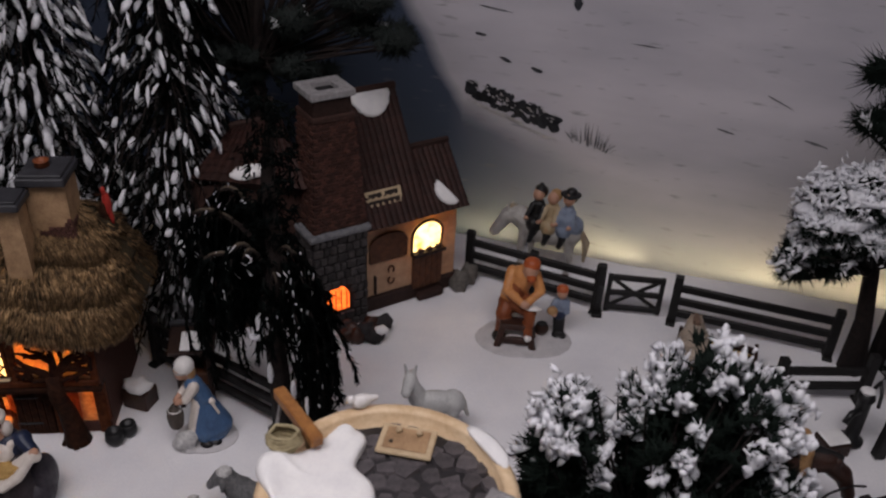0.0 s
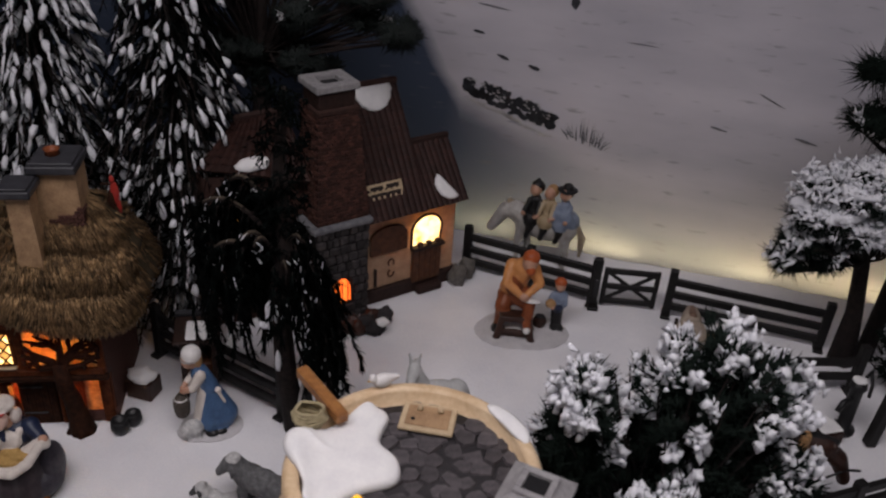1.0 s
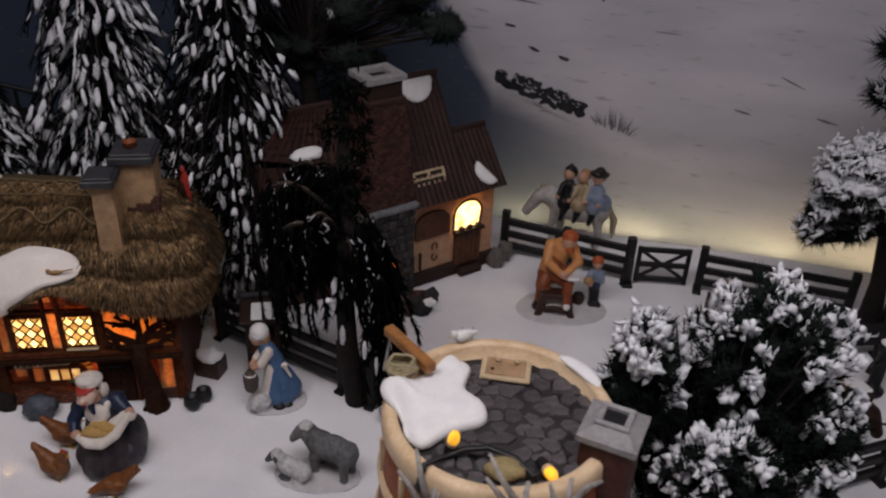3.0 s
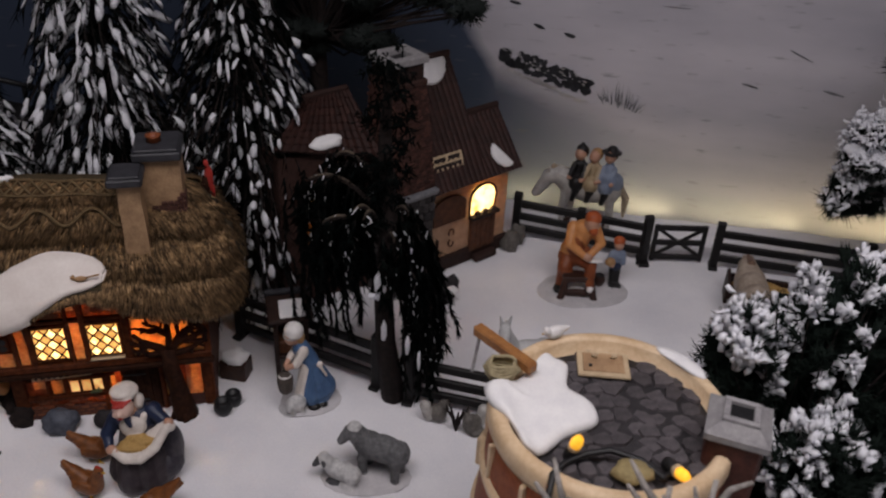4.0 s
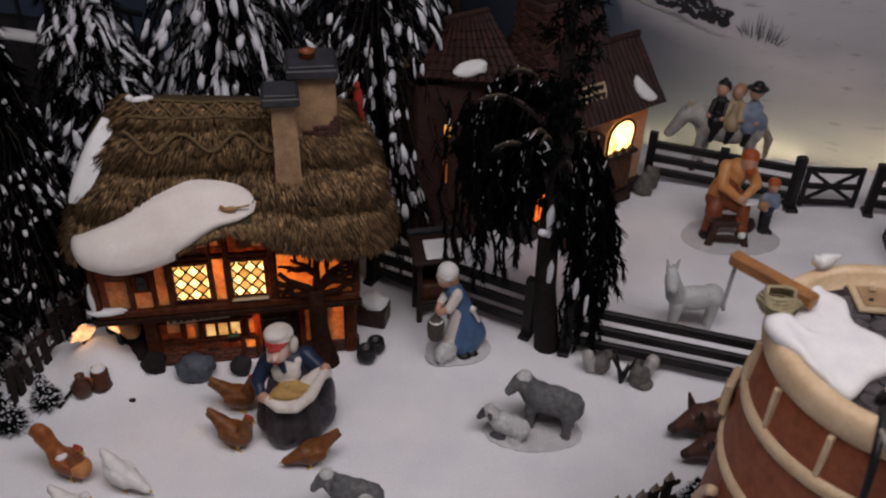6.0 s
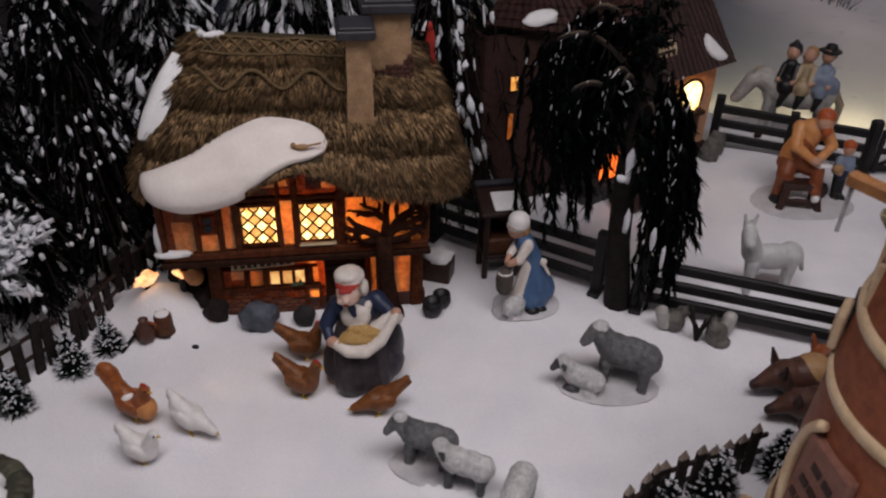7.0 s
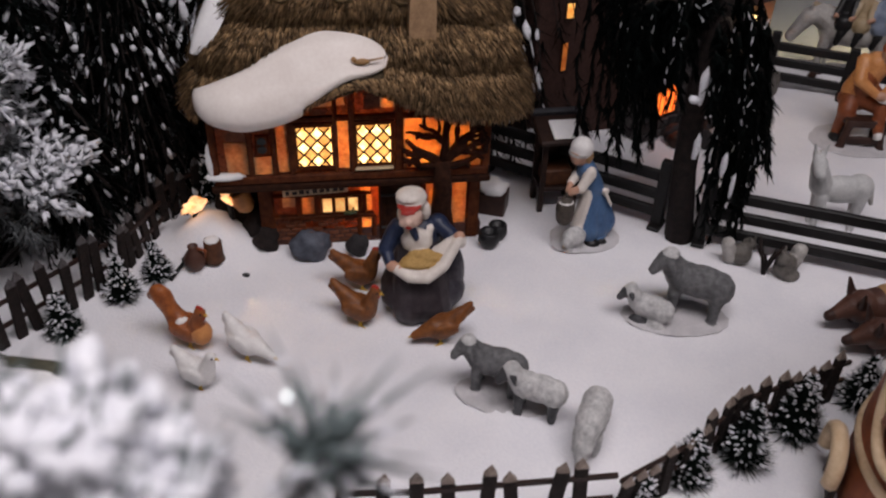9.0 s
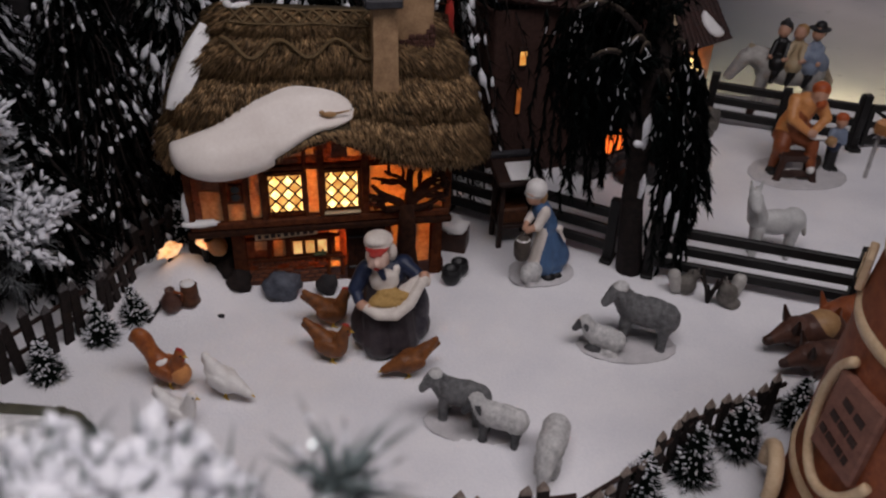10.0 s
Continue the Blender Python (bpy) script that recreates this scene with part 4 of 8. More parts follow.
low = part("low_chimney", stack_mesh(0.0212, 0.0364, -0.0015, 0.015, 0.112, 0.1800, 0.0012, 1), RENDER, cottage, "tan rendered chimney stack")
part("cap", Build().box(0.0172, 0.0380, -0.005, 0.018, 0.1785, 0.1835, 0.0008).box(0.0186, 0.0366, -0.0035, 0.0165, 0.1833, 0.1852, 0.0006), CAPSLATE, low, "dark slate cap")
high = part("tall_chimney", stack_mesh(0.0340, 0.0592, 0.018, 0.042, 0.112, 0.187, 0.0006, 2), RENDER, cottage, "tan rendered chimney with exposed brick")
part("cap", Build().box(0.0312, 0.0606, 0.014, 0.046, 0.1855, 0.1910, 0.0008).box(0.0328, 0.0590, 0.016, 0.044, 0.1908, 0.1928, 0.0006), CAPSLATE, high, "dark slate cap")
part("chimney_pot", Build().lathe([(0.0046, 0), (0.0040, 0.003), (0.0050, 0.0042), (0.003, 0.0043), (0.003, 0.002)], 16, 0, (0.0440, 0.030, 0.1926)), P_RUST, high, "terracotta pot", True)
rng = random.Random(3)
patch = Build()
for row in range(16):
    for i in range(7):
        x = 0.0365 + i * 0.0040 + (0.0020 if row % 2 else 0)
        z = 0.118 + row * 0.0028
        if x > 0.0585 or z > 0.1500 + 0.42 * (x - 0.0345) + rng.uniform(-0.0015, 0.0015):
            continue
        patch.box(x - 0.0018, min(x + 0.0018, 0.0594), 0.0168, 0.0186, z - 0.0012, z + 0.0012, 0.0003)
for row in range(15):
    for i in range(6):
        y = 0.0195 + i * 0.0042
        z = 0.118 + row * 0.0028
        patch.box(0.0586, 0.0602, y - 0.0019, y + 0.0019, z - 0.0012, z + 0.0012, 0.0003)
part("exposed_bricks", patch, BRICKMASS, high, "patch of exposed dark red bricks")["kind"] = "stuff"
vane = Build().tube([(0.0690, 0.046, 0.112), (0.0705, 0.046, 0.150), (0.0715, 0.046, 0.158)], [0.0042, 0.0034, 0.0022], 8)
vane.tube([(0.0655, 0.046, 0.164), (0.0760, 0.046, 0.1630)], 0.0007, 6)
part("finial_post", vane, DARKTIMBER, cottage, "dark wooden post at the gable end", True)
vane = Build().ball((0.0735, 0.046, 0.157), (0.0030, 0.002, 0.0095), 12, 8, 0).ball((0.0728, 0.045, 0.1675), (0.0018, 0.0016, 0.0030), 8, 6, 0).ball((0.0750, 0.046, 0.146), (0.0018, 0.0014, 0.0070), 8, 6, 0)
part("finial_bird", vane, P_RED, cottage, "small red rooster on the post", True)
perch = Build().ball((0, 0, 0.0015), (0.0075, 0.0022, 0.002), 10, 6, 0, None, 0.3).ball((-0.0065, 0, 0.003), (0.0024, 0.002, 0.0022), 8, 6)
p = roof_x(-0.047, 0.985, 0.003)
solo("snow_bird", perch, SNOWCAP, M_COT @ pose(p.x, p.y, p.z - 0.001, 0, 0, 12), "little white bird figure on the thatched ridge", "bird figurine", smooth=True)
perch = Build().ball((0, 0, 0.0016), (0.0042, 0.0018, 0.0017), 10, 6).ball((-0.0042, 0, 0.003), (0.0016, 0.0014, 0.0015), 8, 6).tube([(0.003, 0, 0.002), (0.011, 0.0005, 0.003)], 0.0006, 5)
p = roof_x(-0.0045, 0.33, 0.0058)
solo("bird", perch, P_TAN, M_COT @ pose(p.x, p.y, p.z, 0, 0, 3), "tiny brown bird with long tail on roof snow", "bird figurine", smooth=True)

# ---- smithy ----
M_SM = pose(-0.055, 0.652, 0, 0, 0, 39)
smithy = thing("smithy", M_SM, "brown tiled porcelain smithy with brick chimney and glowing forge", "house")
slab("front_wall", -0.002, 0.0925, 0.0, 0.0015, 0, 0.092, PLASTER_S, smithy, 0.0, "peach plaster lit from inside")
slab("gable_wall", 0.0905, 0.0925, 0.0015, 0.062, 0, 0.088, PLASTER_S, smithy)
slab("back_wall", -0.045, 0.0925, 0.062, 0.064, 0, 0.1, BRICK_S, smithy)
gb = Build().prism([(0.0, 0.088), (0.062, 0.088), (0.031, 0.126)], 0, 0.002)
gb.moved(pose(0.0905, 0, 0) @ Matrix(((0, 0, 1, 0), (1, 0, 0, 0), (0, 1, 0, 0), (0, 0, 0, 1))))
part("gable", gb, PLASTER_S, smithy)
slab("plinth", -0.002, 0.0945, -0.004, 0.001, 0, 0.014, BRICK_S, smithy, 0.0012, "rough brown brick plinth")
slab("plinth", 0.092, 0.097, -0.003, 0.062, 0, 0.013, BRICK_S, smithy, 0.0012)
# arched wall niche, half door with the lit opening
arch = [(0.006, 0.048)] + [(0.024 + 0.018 * math.cos(a), 0.064 + 0.010 * math.sin(a)) for a in np.linspace(math.pi, 0, 12)] + [(0.042, 0.048)]
TO_WALL = Matrix(((1, 0, 0, 0), (0, 0, 1, 0), (0, 1, 0, 0), (0, 0, 0, 1)))
part("shutter", Build().prism(arch, -0.0026, 0.0002).moved(TO_WALL), BROWNWOOD, smithy, "brown arched shutter")
slab("tool", 0.0105, 0.0125, -0.003, 0.0, 0.016, 0.034, DARKWOOD, smithy, 0.0005, "small dark tool on the wall")
for i in range(2):
    part("horseshoe", Build().tube([(0.0265 + 0.0028 * math.cos(a), -0.0022, 0.037 - i * 0.0105 + 0.0036 * math.sin(a)) for a in np.linspace(-0.7 + 2.6 * i, math.pi + 0.7 + 2.6 * i, 12)], 0.0008, 6), BROWNWOOD, smithy, "dark iron horseshoe", True)
arch = [(0.0475, 0.044)] + [(0.062 + 0.0145 * math.cos(a), 0.062 + 0.013 * math.sin(a)) for a in np.linspace(math.pi, 0, 14)] + [(0.0765, 0.044)]
part("door_opening", Build().prism(arch, -0.0018, 0.0002).moved(TO_WALL), LIT_S, smithy, "arched opening glowing warm yellow")
half = slab("half_door", 0.0470, 0.0770, -0.0045, -0.0015, 0.010, 0.045, BROWNWOOD, smithy, 0.0008, "brown wooden half door")
for i in range(5):
    slab("door_plank", 0.0478 + i * 0.0058, 0.0530 + i * 0.0058, -0.0052, -0.0043, 0.011, 0.044, BROWNWOOD, half, 0.0004)
slab("door_ledge", 0.0455, 0.0785, -0.0085, -0.0015, 0.0445, 0.048, DARKWOOD, half, 0.0008)
part("door_arch", Build().tube([(0.0755 + 0.0, -0.002, 0.044)] + [(0.062 + 0.0152 * math.cos(a), -0.002, 0.062 + 0.0137 * math.sin(a)) for a in np.linspace(0, math.pi, 14)] + [(0.0468, -0.002, 0.044)], 0.0013, 6), BROWNWOOD, smithy, "", True)
slab("bench_stone", 0.05, 0.076, -0.012, -0.004, 0, 0.008, BRICK_S, smithy, 0.002)
for i in range(3):
    slab("jar", 0.051 + i * 0.009, 0.056 + i * 0.009, -0.0075, -0.0035, 0.048, 0.0515, P_BROWN, smithy, 0.0008)


def tiled_roof(parent, x0, x1, v0, z0, v1, z1, rows, cols, seed):
    """A slope of clay tiles from the eave (v0, z0) up to the ridge (v1, z1)."""
    d = Vector((0, v1 - v0, z1 - z0))
    tilt = math.degrees(math.atan2(d.z, d.y))
    base = part("roof_slope", Build().box(0, x1 - x0, 0, d.length, -0.0025, 0, 0.0006), TILE, parent, m=pose(x0, v0, z0, tilt))
    w, h = (x1 - x0) / cols, d.length / rows
    b = Build()
    pr = [(w * 0.97 * k / 4, 0.0011 * math.sin(math.pi * k / 4) ** 0.7) for k in range(5)]
    b.add([(x, -h * 0.1, z + 0.0010) for x, z in pr] + [(x, h * 1.02, z) for x, z in pr] + [(x, -h * 0.1, z - 0.0004) for x, z in pr], [(k, k + 1, k + 6, k + 5) for k in range(4)] + [(k + 1, k, k + 10, k + 11) for k in range(4)])
    tile = b.mesh("tile", TILE)
    rng = random.Random(seed)
    for r in range(rows):
        for c in range(cols):
            part("tile", tile, None, base, m=pose(c * w, r * h, rng.uniform(0, 0.0004), rng.uniform(-1.5, 1.5), rng.uniform(-2, 2), rng.uniform(-1.5, 1.5)))
    return base


def hip_roof(parent, e0, e1, r1, r0, rows, cols, seed):
    """A four-cornered tiled slope: eave e0 to e1, ridge r0 to r1."""
    n = (e1 - e0).cross(r0 - e0).normalized()
    base = part("roof_slope", Build().add([e0, e1, r1, r0, e0 - n * 0.003, e1 - n * 0.003, r1 - n * 0.003, r0 - n * 0.003], [(0, 1, 2, 3), (7, 6, 5, 4), (0, 4, 5, 1), (3, 2, 6, 7), (0, 3, 7, 4)]), TILE, parent)

    def at(s, t):
        return e0.lerp(e1, s).lerp(r0.lerp(r1, s), t)

    rng = random.Random(seed)
    for r in range(rows):
        for c in range(cols):
            s0, s1, t0, t1 = c / cols, (c + 0.95) / cols, (r - 0.1) / rows, (r + 1) / rows
            j = rng.uniform(0, 0.0004)
            a, b, d, e = at(s0, t0), at(s1, t0), at(s1, t1), at(s0, t1)
            m0, m1 = (a + b) / 2 + n * (0.0022 + j), (d + e) / 2 + n * (0.0012 + j)
            a, b, d, e = a + n * (0.001 + j), b + n * (0.001 + j), d + n * j, e + n * j
            part("tile", Build().add([a, m0, b, d, m1, e, a - n * 0.0012, b - n * 0.0012], [(0, 1, 4, 5), (1, 2, 3, 4), (0, 6, 7, 2, 1)]), TILE, base)
    return base


tiled_roof(smithy, -0.004, 0.055, -0.013, 0.088, 0.048, 0.181, 18, 11, 1)
tiled_roof(smithy, 0.055, 0.096, -0.013, 0.088, 0.026, 0.133, 10, 8, 2)
rp = Build().prism([(0.048, 0.180), (0.094, 0.108), (0.062, 0.092), (0.0, 0.092)], 0, 0.054)
rp.moved(pose(0, 0, 0) @ Matrix(((0, 0, 1, 0), (1, 0, 0, 0), (0, 1, 0, 0), (0, 0, 0, 1))))
part("roof_body", rp, TILE, smithy)
rp = Build().prism([(0.026, 0.131), (0.07, 0.085), (0.0, 0.085)], 0.054, 0.094)
rp.moved(Matrix(((0, 0, 1, 0), (1, 0, 0, 0), (0, 1, 0, 0), (0, 0, 0, 1))))
part("roof_body", rp, TILE, smithy)
slab("ridge", -0.004, 0.056, 0.0455, 0.0505, 0.178, 0.185, BRICK_S, smithy, 0.0015)
slab("ridge", 0.0545, 0.097, 0.0235, 0.0285, 0.130, 0.1365, BRICK_S, smithy, 0.0015)


def half_disc(rx, ry, h, seed):
    rng = random.Random(seed)
    b = Build()
    n = 16
    for s_, z in ((1.0, 0.0), (1.0, h * 0.5), (0.9, h * 0.9), (0.55, h)):
        b.v += [(rx * s_ * math.cos(math.pi * (1 + k / n)) * (1 + 0.04 * math.sin(3 * k + seed)), ry * s_ * math.sin(math.pi * (1 + k / n)), z) for k in range(n + 1)]
    for r in range(3):
        for k in range(n):
            q = r * (n + 1) + k
            b.f.append((q, q + 1, q + n + 2, q + n + 1))
    b.f.append(tuple(3 * (n + 1) + k for k in range(n + 1)))
    b.f.append(tuple(r * (n + 1) for r in range(4)) + tuple(r * (n + 1) + n for r in (3, 2, 1, 0)))
    b.k = [0] * len(b.f)
    return b


part("roof_snow", half_disc(0.018, 0.021, 0.0034, 1), SNOWCAP, smithy, "half round of painted snow hanging from the ridge", True, pose(0.030, 0.0465, 0.1800, 57))
part("roof_snow", half_disc(0.013, 0.011, 0.003, 2), SNOWCAP, smithy, "patch of painted snow at the verge", True, pose(0.0790, -0.004, 0.1010, 51) @ pose(0, 0, 0, 0, 0, -58))
# sign on the tiles, lettering unreadable
sg = part("sign", Build().box(-0.0165, 0.0165, -0.0065, 0.0065, 0, 0.0022, 0.0005), SIGN, smithy, "pale board with two lines of dark lettering", m=pose(0.0195, 0.0005, 0.108, 60))
for x0, x1, y0, y1 in ((-0.014, -0.002, 0.001, 0.0042), (0.001, 0.013, 0.001, 0.0045), (-0.0145, 0.0, -0.0042, -0.0016), (0.002, 0.0135, -0.0042, -0.0016)):
    part("lettering", Build().box(x0, x1, y0, y1, 0.0022, 0.0027), INK, sg)
# forge and chimney
forge = part("forge_base", Build().box(-0.050, -0.001, -0.012, 0.03, 0, 0.092, 0.002), STONE_D, smithy, "dark rough stone forge wall")
rng = random.Random(6)
st = Build()
for r in range(11):
    x = -0.049
    while x < -0.005:
        w = rng.uniform(0.005, 0.009)
        if not (1 < r < 5 and -0.042 < x + w / 2 < -0.016):
            st.box(x, min(x + w - 0.0008, -0.002), -0.0138 - rng.uniform(0, 0.001), -0.0115, r * 0.0083 + 0.0008, r * 0.0083 + 0.0078, 0.0008)
        x += w
    y = -0.011
    while y < 0.026:
        w = rng.uniform(0.005, 0.009)
        st.box(-0.0515 - rng.uniform(0, 0.001), -0.0495, y, y + w - 0.0008, r * 0.0083 + 0.0008, r * 0.0083 + 0.0078, 0.0008)
        y += w
part("stonework", st, mat("forge_stones", (0.06, 0.052, 0.052), (0.022, 0.02, 0.021), 0.8, 250, 0.6, random_tint=0.4, island=True), forge)["kind"] = "stuff"
arch = [(-0.039, 0.020)] + [(-0.029 + 0.010 * math.cos(a), 0.032 + 0.011 * math.sin(a)) for a in np.linspace(math.pi, 0, 12)] + [(-0.019, 0.020)]
part("fire", Build().prism(arch, -0.0132, -0.0118).moved(TO_WALL), EMBER, smithy, "orange glowing forge fire")
for i in range(4):
    part("fire_bar", Build().tube([(-0.0365 + i * 0.005, -0.0138, 0.020), (-0.0365 + i * 0.005, -0.0138, 0.040 - 0.002 * (i in (0, 3)))], 0.0005, 5), BLACKMETAL, forge)
slab("shoulder", -0.053, 0.001, -0.016, 0.032, 0.090, 0.0955, STONE_G, smithy, 0.0015, "grey stone ledge")
stack = part("chimney", Build().add([(-0.0475, -0.011, 0.095), (-0.002, -0.011, 0.095), (-0.002, 0.031, 0.095), (-0.0475, 0.031, 0.095), (-0.0415, -0.004, 0.186), (-0.0095, -0.004, 0.186), (-0.0095, 0.024, 0.186), (-0.0415, 0.024, 0.186)], [(0, 3, 2, 1), (4, 5, 6, 7), (0, 1, 5, 4), (1, 2, 6, 5), (2, 3, 7, 6), (3, 0, 4, 7)]), BRICK_S, smithy, "broad brown brick chimney stack")
bk = Build()
for r in range(34):
    z, t = 0.0965 + r * 0.00265, r / 34
    x0, x1, y0 = -0.0475 + 0.006 * t, -0.002 - 0.0075 * t, -0.011 + 0.007 * t
    n = 9
    w = (x1 - x0) / n
    for i in range(n):
        x = x0 + (i + (0.5 if r % 2 else 0)) * w
        pr = rng.choice((0, 0.0002, 0.0004, 0.0011))
        bk.box(x, min(x + w - 0.0005, x1), y0 - 0.0006 - pr, y0 + 0.0004, z, z + 0.0022)
    for i in range(6):
        y = y0 + (i + (0.5 if r % 2 else 0)) * 0.0047
        pr = rng.choice((0, 0.0002, 0.0004, 0.0011))
        bk.box(x1 - 0.0004, x1 + 0.0006 + pr, y, y + 0.0042, z, z + 0.0022)
        bk.box(x0 - 0.0006 - pr, x0 + 0.0004, y, y + 0.0042, z, z + 0.0022)
part("bricks", bk, mat("chimney_bricks", (0.085, 0.035, 0.025), (0.036, 0.016, 0.013), 0.75, 300, 0.5, random_tint=0.45, island=True), stack)["kind"] = "stuff"
slab("corbel", -0.0432, -0.0078, -0.0057, 0.0257, 0.184, 0.189, BRICK_S, stack, 0.001)
cap = Build()
for x0, x1, y0, y1 in ((-0.0435, -0.0075, -0.006, 0.002), (-0.0435, -0.0075, 0.018, 0.026), (-0.0435, -0.034, 0.002, 0.018), (-0.017, -0.0075, 0.002, 0.018)):
    cap.box(x0, x1, y0, y1, 0.202, 0.2075, 0.0006)
part("chimney_cap", cap, CEMENT, stack, "grey cement cap with square flue")
slab("flue", -0.041, -0.010, -0.0035, 0.0235, 0.188, 0.203, BRICK_S, stack, 0.001)
# black sheet in the opening puts the shaft's shade into colour
slab("flue_dark", -0.034, -0.017, 0.002, 0.018, 0.2029, 0.2035, BLACKMETAL, stack, 0)
# lower wing to the other side of the stack
part("wing_wall", Build().box(0, 0.082, 0, 0.003, 0, 0.136, 0.001), BRICK_S, smithy, "dark brown wing wall", m=pose(-0.121, 0.030, 0, 0, 0, -13))
slab("wing_end", -0.122, -0.119, 0.030, 0.062, 0, 0.136, BRICK_S, smithy, 0.001)
hip_roof(smithy, Vector((-0.126, 0.028, 0.146)), Vector((-0.044, 0.0, 0.130)), Vector((-0.044, 0.052, 0.170)), Vector((-0.084, 0.052, 0.170)), 8, 13, 4)
rp = Build().prism([(0.052, 0.166), (0.094, 0.124), (0.03, 0.136)], -0.086, -0.046)
rp.moved(Matrix(((0, 0, 1, 0), (1, 0, 0, 0), (0, 1, 0, 0), (0, 0, 0, 1))))
part("roof_body", rp, TILE, smithy)
slab("ridge", -0.086, -0.044, 0.0495, 0.0545, 0.167, 0.173, BRICK_S, smithy, 0.0015)
part("roof_snow", Build().ball((0, 0, 0), (0.014, 0.0055, 0.0025), 18, 8, 0, None, 0.35), SNOWCAP, smithy, "patch of painted snow on the tiles", True, pose(-0.085, 0.0180, 0.1462, 42, -6, -14))
wn = part("wing_window", Build().box(-0.0035, 0.0035, -0.0018, 0, 0, 0.016, 0.0004), DARKWOOD, smithy, "small warm lit window", m=pose(-0.100, 0.0252, 0.092, 0, 0, -13))
part("pane", Build().box(-0.0025, 0.0025, -0.0024, -0.0016, 0.003, 0.013), LIT_O, wn)
wn = part("wing_light", Build().box(-0.0025, 0.0025, -0.0018, 0, 0, 0.022, 0.0004), DARKWOOD, smithy, "dim orange lit slit", m=pose(-0.101, 0.0254, 0.056, 0, 0, -13))
part("pane", Build().box(-0.0016, 0.0016, -0.0024, -0.0016, 0.001, 0.021), mat("dim_pane", (0.5, 0.14, 0.03), None, 0.5, 150, 0, emit=0.25, emit_colour=(1.0, 0.3, 0.06)), wn)

# ---- round tower ----
TX, TY = 0.030, 0.2905
tower = thing("round_tower", pose(TX, TY, -0.02), "round brick-red porcelain tower with cream rim and slate roof", "tower")
body = part("tower_wall", Build().lathe([(0.0605, 0), (0.0595, 0.04), (0.0572, 0.09), (0.0545, 0.14), (0.0508, 0.183), (0.0495, 0.193)], 72), BRICK_T, tower, "brick-red plastered wall", True)
rim = [(0.0448, 0.193), (0.0452, 0.2012), (0.0464, 0.2028), (0.0500, 0.2026), (0.0518, 0.2005), (0.0522, 0.194), (0.0508, 0.1905), (0.0490, 0.190)]
part("rim", Build().lathe(rim + [rim[0]], 72), CREAM, tower, "worn cream parapet ring", True)
for z, r in ((0.168, 0.0522), (0.136, 0.0546), (0.050, 0.0590)):
    part("band", Build().lathe([(r - 0.002, z - 0.0034), (r + 0.0014, z - 0.0026), (r + 0.0019, z), (r + 0.0014, z + 0.0026), (r - 0.002, z + 0.0034)], 72), CREAM, tower, "cream hoop", True)
part("roof_bed", Build().lathe([(0.046, 0.188), (0.046, 0.194), (0.01, 0.1948)], 48), SLATEBED, tower, "", True)
for i in range(26):  # short timber studs under the parapet
    a = 2 * math.pi * i / 26
    if i % 2:
        continue
    part("stud", Build().box(-0.0011, 0.0011, -0.002, 0.0008, 0.170, 0.190, 0.0004), CREAM, tower, m=pose(0.0522 * math.cos(a), 0.0522 * math.sin(a), 0, 0, 0, math.degrees(a) - 90))
rng = random.Random(9)
slates = []
for r in range(12):
    for c in range(11):
        x = -0.045 + c * 0.0084 + (0.0042 if r % 2 else 0) + rng.uniform(-0.0021, 0.0021)
        y = -0.044 + r * 0.0077 + rng.uniform(-0.0018, 0.0018)
        if math.hypot(x, y) < 0.0435:
            slates.append((x, y))
for x, y in slates:
    n = 7
    rr = [(0.0047 + rng.uniform(-0.0014, 0.0013)) for _ in range(n)]
    out = [(rr[i] * math.cos(2 * math.pi * i / n + 0.3) * 1.02, rr[i] * math.sin(2 * math.pi * i / n + 0.3) * 0.95) for i in range(n)]
    b = Build()
    h = rng.uniform(0.0005, 0.0021)
    b.add([(p, q, 0) for p, q in out] + [(p * 0.9, q * 0.9, h) for p, q in out], [(i, (i + 1) % n, n + (i + 1) % n, n + i) for i in range(n)] + [tuple(range(n, 2 * n))])
    part("slate", b, SLATE, tower, m=pose(x, y, 0.1944, rng.uniform(-4, 4), rng.uniform(-4, 4)))
hatch = part("roof_hatch", Build().box(-0.0145, 0.0145, -0.0105, 0.0105, 0, 0.0022, 0.0006), SIGN, tower, "flat wooden roof hatch with two knobs", m=pose(0.002, 0.0335, 0.1962, 0, 0, -4) @ Matrix.Scale(0.82, 4))
part("hatch_board", Build().box(-0.0115, 0.0115, -0.0078, 0.0078, 0.0022, 0.0030, 0.0004), RENDER, hatch)
for x, y in ((-0.005, 0.004), (0.006, 0.004)):
    part("knob", Build().ball((x, y, 0.0045), (0.0018, 0.0018, 0.0014), 10, 6), SIGN, hatch, "", True)
part("latch", Build().box(-0.0085, -0.0065, -0.0045, -0.003, 0.003, 0.0042, 0.0003), BLACKMETAL, hatch)
